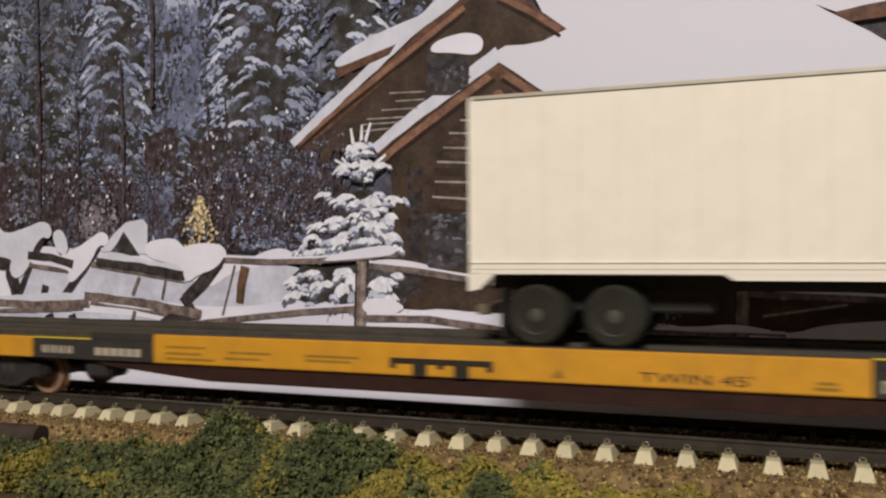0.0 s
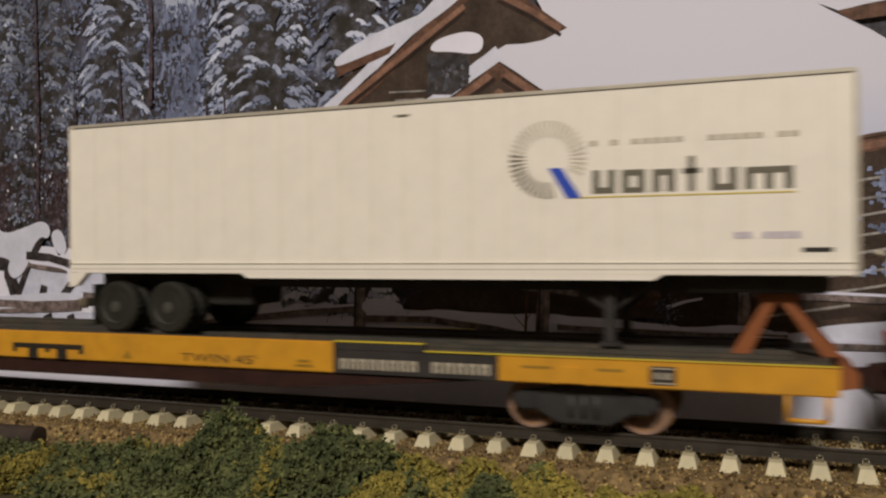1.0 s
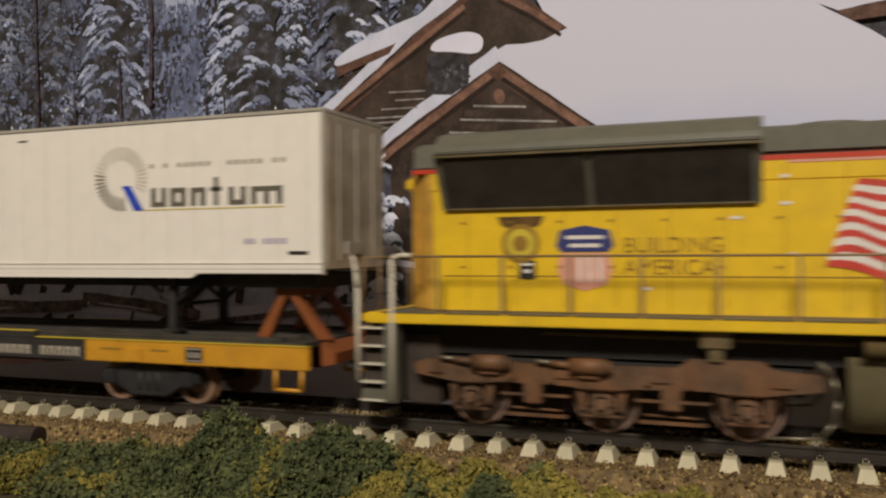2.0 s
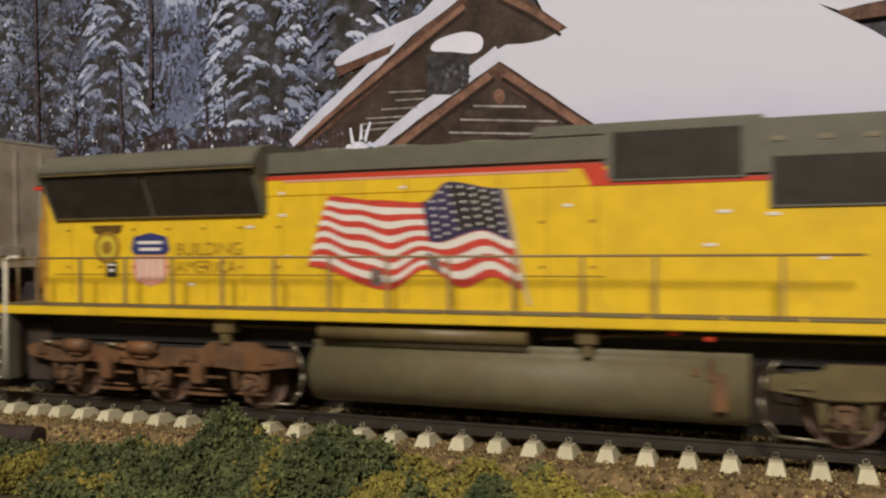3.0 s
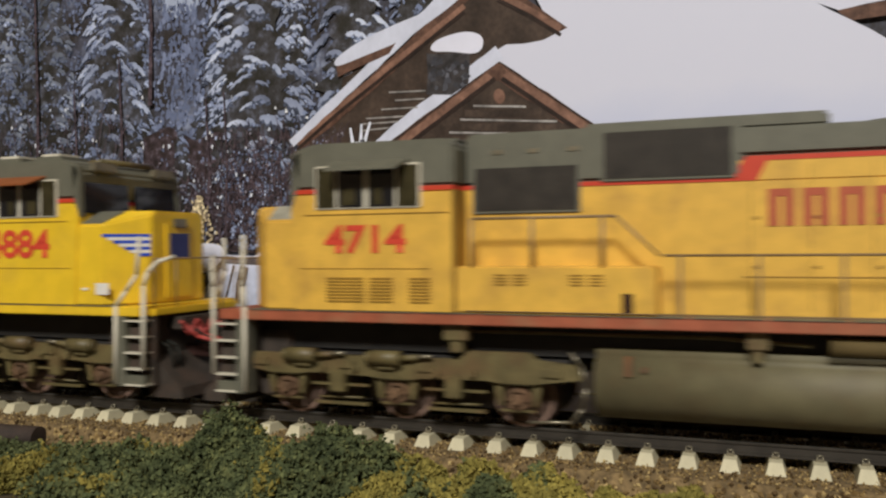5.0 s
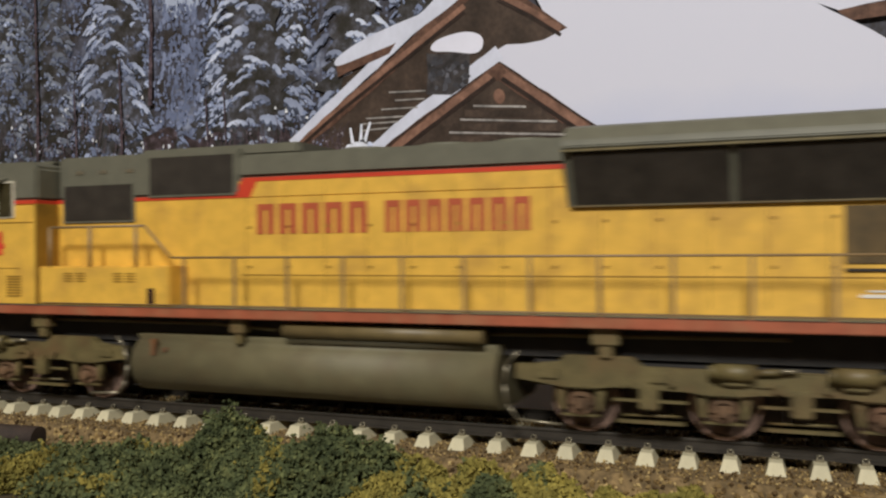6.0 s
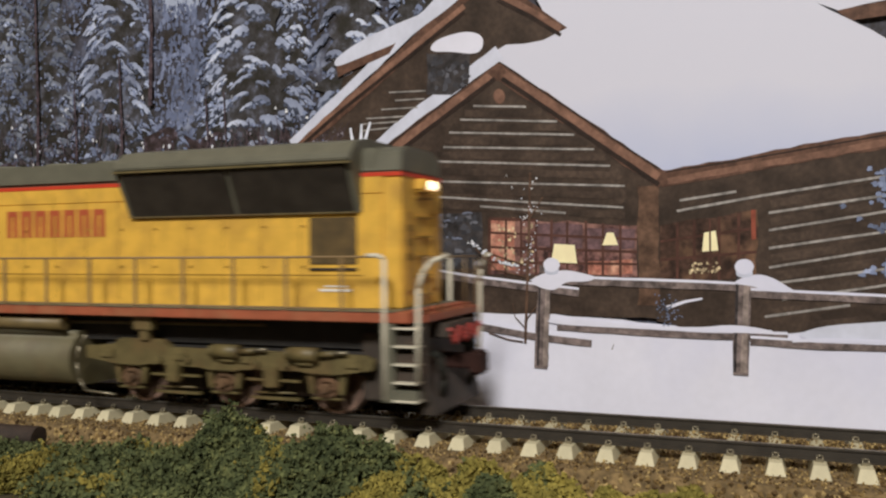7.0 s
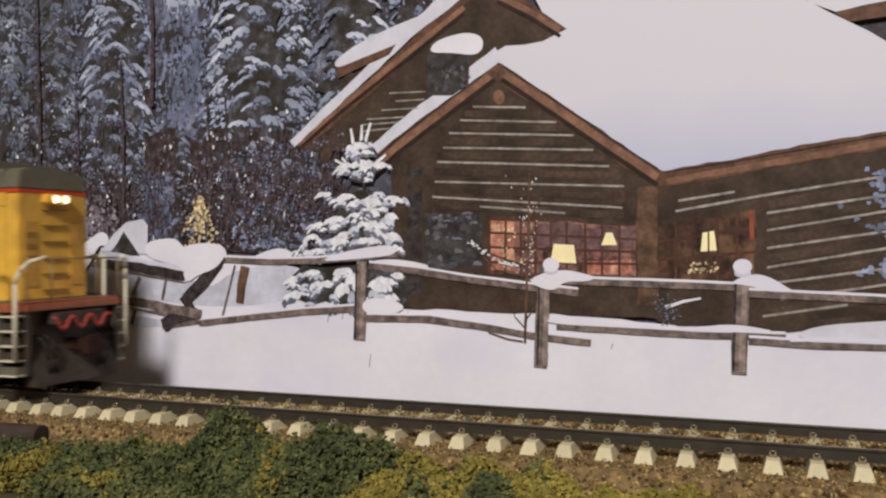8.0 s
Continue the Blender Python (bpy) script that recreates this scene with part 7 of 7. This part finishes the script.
        part("coupler", bm, RUSTBROWN, es, "dark knuckle coupler")
        bm = bmesh.new()
        pipe(bm, [(x + d * 0.3 + o, -0.5, 0.9), (x + d * 0.55 + o, -0.5, 0.7), (x + d * 0.6 + o, -0.4, 0.3)], 0.035)
        part("air_hose", bm, RUBBER, es)
    for c in (-28.16, -48.75):
        tk = part("truck", b(bmesh.new(), c - 0.25, c + 0.25, -1.05, 1.05, 0.35, 0.8), BLACK, th, "dark four-wheel truck")
        for side in (-1, 1):
            pts = [(-1.15, 0.42), (-1.15, 0.62), (-0.7, 0.66), (-0.38, 0.80), (0.38, 0.80), (0.7, 0.66), (1.15, 0.62), (1.15, 0.42), (0.75, 0.40), (0.42, 0.16), (-0.42, 0.16), (-0.75, 0.40)]
            part("side_frame", prism(bmesh.new(), [(c + o + x, z) for x, z in pts], *sorted((side * 0.95, side * 1.1)), "y", 0.025), TRUCKBLACK, tk)
            for k in range(3):
                part("spring", cyl(bmesh.new(), (c + o - 0.2 + k * 0.2, side * 1.03, 0.26), (c + o - 0.2 + k * 0.2, side * 1.03, 0.62), 0.085, 8), TRUCKBLACK, tk)
            for k in (-0.9, 0.9):
                part("bearing_box", ybox(bmesh.new(), c + o + k - 0.16, c + o + k + 0.16, 0.95, 1.16, side, 0.36, 0.66, 0.03), TRUCKBLACK, tk)
        for k in (-0.9, 0.9):
            wheelset(th, c + o + k, 0.42, TANRIM)
    return th


def road_trailer():
    """A white box trailer; x is counted from its middle."""
    o = 31.31
    th = thing("semi_trailer", "white box road trailer riding on the flat car", "trailer")
    b = lambda bm, x0, x1, y0, y1, z0, z1, bv=0.0: box(bm, x0 + o, x1 + o, y0, y1, z0, z1, bv)
    body = part("body", b(bmesh.new(), -38.36, -24.26, -1.21, 1.21, 2.62, 5.40, 0.03), TRAILER, th, "smooth white box body")
    bm = bmesh.new()
    for k in range(23):
        x = -37.75 + k * 0.598
        for s in (-1, 1):
            ybox(bm, x + o, x + 0.02 + o, 1.205, 1.216, s, 2.74, 5.34)
    part("panel_seam", bm, SEAM, body, "fine upright panel seams", "stuff")
    bm = b(bmesh.new(), -38.38, -24.24, -1.23, 1.23, 5.36, 5.44, 0.02)
    part("roof_rail", bm, TRIM, body, "dull grey roof rail")
    for s in (-1, 1):
        part("bottom_rail", ybox(bmesh.new(), -38.38 + o, -24.24 + o, 1.15, 1.235, s, 2.52, 2.70, 0.012), TRAILER, body, "stepped bottom rail")
        part("rail_groove", ybox(bmesh.new(), -38.3 + o, -24.3 + o, 1.2, 1.238, s, 2.60, 2.612), TRIM, body)
        part("rail_lip", ybox(bmesh.new(), -38.38 + o, -24.24 + o, 1.15, 1.245, s, 2.695, 2.712), TRIM, body)
        bm = prism(bmesh.new(), [(x + o, z) for x, z in ((-34.4, 2.53), (-34.25, 2.44), (-27.05, 2.44), (-26.9, 2.53))], *sorted((s * 1.16, s * 1.232)), "y")
        part("skirt", bm, TRAILER, body)
        for x in (-38.38, -24.30):
            part("corner_post", ybox(bmesh.new(), x + o, x + 0.06 + o, 1.15, 1.236, s, 2.5, 5.42, 0.01), TRIM if x > -30 else TRAILER, body)
        bm = prism(bmesh.new(), [(x + o, z) for x, z in ((-38.4, 2.55), (-38.4, 2.24), (-38.2, 2.28), (-37.95, 2.52))], *sorted((s * 1.1, s * 1.235)), "y")
        part("rear_bumper_post", bm, TRAILER, body)
    front = part("front_wall", b(bmesh.new(), -24.27, -24.22, -1.16, 1.16, 2.6, 5.34, 0.01), FRONT, body, "greyish beige front wall with brown blotches, darker than the sides")
    bm = bmesh.new()
    for y in (-0.7, 0.0, 0.7):
        b(bm, -24.22, -24.2, y - 0.02, y + 0.02, 2.75, 5.2)
    b(bm, -24.22, -24.17, -0.5, 0.1, 2.85, 3.1, 0.02)
    part("front_rib", bm, TRIM, front)
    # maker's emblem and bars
    cx, cz = -28.68 + o, 4.34
    em = None
    for k in range(44):
        turned = k * 360 / 44
        if 285 < turned < 335:
            continue
        a = math.radians(turned)
        dark = 165 < turned < 285
        bm = bmesh.new()
        r0, r1, w = 0.36, 0.62, 0.017
        d, n = (math.cos(a), math.sin(a)), (-math.sin(a), math.cos(a))
        flat(bm, [(cx + d[0] * r0 + n[0] * w * 0.6, cz + d[1] * r0 + n[1] * w * 0.6), (cx + d[0] * r1 + n[0] * w * 1.5, cz + d[1] * r1 + n[1] * w * 1.5),
                  (cx + d[0] * r1 - n[0] * w * 1.5, cz + d[1] * r1 - n[1] * w * 1.5), (cx + d[0] * r0 - n[0] * w * 0.6, cz + d[1] * r0 - n[1] * w * 0.6)], -1.219)
        if em is None:
            em = part("sunburst_emblem", bm, FAINTINK, body, "grey ray-ring emblem with a blue bar")
        else:
            part("ray", bm, RAYINK if dark else FAINTINK, em)
    bm = flat(bmesh.new(), [(-28.66 + o, 4.20), (-28.45 + o, 4.20), (-28.14 + o, 3.72), (-28.37 + o, 3.72)], -1.222)
    part("blue_bar", bm, BLUE, em)
    for x0, w, z1, feet in ((-27.97, 0.36, 4.14, 2), (-27.52, 0.36, 4.13, 2), (-27.06, 0.34, 4.12, 2), (-26.62, 0.26, 4.30, 1), (-26.22, 0.38, 4.11, 2), (-25.74, 0.66, 4.10, 3)):
        bm = bmesh.new()
        if feet == 1:
            bars(bm, [(x0 + o + 0.08, x0 + o + 0.18, 3.78, z1), (x0 + o, x0 + o + w, 4.04, 4.12)], -1.219)
        else:
            t = 0.125
            step = (w - t) / (feet - 1)
            bars(bm, [(x0 + o + k * step, x0 + o + k * step + t, 3.78, z1) for k in range(feet)], -1.219)
            bars(bm, [(x0 + o + t, x0 + o + w - t, 3.78, 3.87) if x0 in (-27.97, -26.22) else (x0 + o + t, x0 + o + w - t, z1 - 0.09, z1)], -1.2195)
            if x0 == -27.52:
                bars(bm, [(x0 + o + t, x0 + o + w - t, 3.78, 3.86)], -1.2195)
        part("name_bar", bm, GREYINK, em)
    part("underline", bars(bmesh.new(), [(-28.2 + o, -25.05 + o, 3.715, 3.735)], -1.219), YELLOWINK, em)
    bm = bars(bmesh.new(), [(-28.0 + o + k * 0.16, -27.9 + o + k * 0.16, 4.52, 4.60) for k in range(19) if k not in (1, 3, 9, 10, 16)], -1.219)
    part("small_bars", bm, PALEINK, em, "", "stuff")
    bm = bars(bmesh.new(), [(-25.88 + o + k * 0.13, -25.79 + o + k * 0.13, 3.06, 3.16) for k in range(7) if k != 2], -1.219)
    part("number_bars", bm, LILAC, body, "", "stuff")
    part("maker_plate", bars(bmesh.new(), [(-24.97 + o, -24.57 + o, 2.86, 2.925)], -1.219), BLACKINK, body)
    part("vent_mark", bars(bmesh.new(), [(-31.3 + o, -31.05 + o, 5.17, 5.21)], -1.219), GREYINK, body)
    # running gear
    und = part("underframe", b(bmesh.new(), -38.2, -25.0, -0.5, 0.5, 2.25, 2.52), BLACK, th)
    part("bogie_frame", b(bmesh.new(), -37.7, -34.6, -0.55, 0.55, 1.9, 2.3, 0.03), BLACK, und, "black axle frame")
    part("rear_bar", b(bmesh.new(), -38.3, -38.1, -1.1, 1.1, 1.85, 2.02, 0.02), CLIP, und, "rear underride bar")
    for y in (-1.0, 1.0):
        part("mud_flap", b(bmesh.new(), -37.85, -37.8, y - 0.18, y + 0.18, 1.5, 2.3), RUBBER, und)
    for x in (-37.26, -36.02):
        for y in (-1.08, -0.74, 0.74, 1.08):
            bm = lathe(bmesh.new(), [(-0.14, 0.30), (-0.15, 0.44), (-0.10, 0.49), (0.10, 0.49), (0.15, 0.44), (0.14, 0.30)], 28)
            w = part("trailer_wheel", bm, RUBBER, th, "black rubber road tyre")
            w.matrix_basis = at(x + o, y, 1.87)
            s = -1 if y < 0 else 1
            bm = lathe(bmesh.new(), [(s * 0.10, 0.31), (s * 0.152, 0.305), (s * 0.12, 0.26), (s * 0.06, 0.22), (s * 0.07, 0.12), (s * 0.16, 0.11), (s * 0.17, 0.03)], 20)
            part("rim", bm, HUB, w, "dull grey wheel rim")
            bm = bmesh.new()
            for k in range(24):
                a = k * math.pi / 12
                c, q = math.cos(a), math.sin(a)
                cyl(bm, (0.485 * c, -0.1, 0.485 * q), (0.485 * c, 0.1, 0.485 * q), 0.016, 4)
            part("tread", bm, RUBBER, w)
    bm = bmesh.new()
    for y in (-0.8, 0.8):
        b(bm, -27.86, -27.70, y - 0.08, y + 0.08, 1.45, 2.45, 0.01)
        b(bm, -27.95, -27.6, y - 0.14, y + 0.14, 1.375, 1.45, 0.02)
        pipe(bm, [(-28.5 + o, y, 2.45), (-27.85 + o, y, 1.95), (-27.7 + o, y, 1.95), (-27.1 + o, y, 2.45)], 0.05)
    pipe(bm, [(-27.78 + o, -0.8, 1.9), (-27.78 + o, 0.8, 1.9)], 0.04)
    part("landing_gear", bm, BLACK, und, "trailer landing legs with braces")
    part("king_plate", b(bmesh.new(), -26.6, -24.6, -0.9, 0.9, 2.25, 2.52, 0.03), BLACK, und)
    return th


DECKGREY = mat("deck_grey", (0.045, 0.042, 0.034), 0.65, vary=0.2, bump=0.2, dirt_or_tone=(0.10, 0.07, 0.045), dirt_or_tone_amount=0.5)
TRUCKBLACK = mat("truck_black", (0.022, 0.022, 0.023), 0.6, vary=0.2, bump=0.2)
TANRIM = mat("tan_wheel", (0.30, 0.17, 0.08), 0.6, vary=0.2)
SEAM = mat("seam_white", (0.77, 0.73, 0.635), 0.4, vary=0.04)
# front wall greyer and darker than the sides, with brown blotches
FRONT = mat("trailer_front", (0.52, 0.46, 0.36), 0.5, vary=0.18, scale=2, dirt_or_tone=(0.22, 0.18, 0.12), dirt_or_tone_amount=0.6)
RAYINK = mat("ray_ink", (0.22, 0.20, 0.15), 0.5, vary=0.1)
FAINTINK = mat("faint_ink", (0.60, 0.56, 0.48), 0.5, vary=0.1)
LILAC = mat("lilac_ink", (0.42, 0.38, 0.50), 0.5, vary=0.05)

A4884, N4884 = bright_loco(), -2.62
A4714, N4714 = faded_loco(), 0.05
car = flat_car()
trailer = road_trailer()


# ---- motion: the train runs by at a nearly even pace ----
PLACES = [33.88, 29.69, 25.49, 21.28, 17.06, 12.83, 8.57, 4.26, -0.12, -4.46, -8.84, -13.24, -17.62, -21.97, -26.33, -30.71, -35.1]   # every half second


def run(t):
    """How far the train has come, in scale metres."""
    k = min(15, int(t * 2))
    return PLACES[k] + (PLACES[k + 1] - PLACES[k]) * (t * 2 - k)


def motions():
    times = [i * 0.5 for i in range(17)]
    for ob, off in ((car, -38.6), (trailer, -31.41), (A4884, N4884), (A4714, N4714)):
        walk(ob, [(t, at(run(t) + off, 0, 0)) for t in times])
    steps = [i / 15 for i in range(121)]
    for ws, x, r in SPINNING:
        walk(ws, [(t, at(x, 0, r, 0, math.degrees((run(t) - run(0)) / r), 0)) for t in steps])


motions()
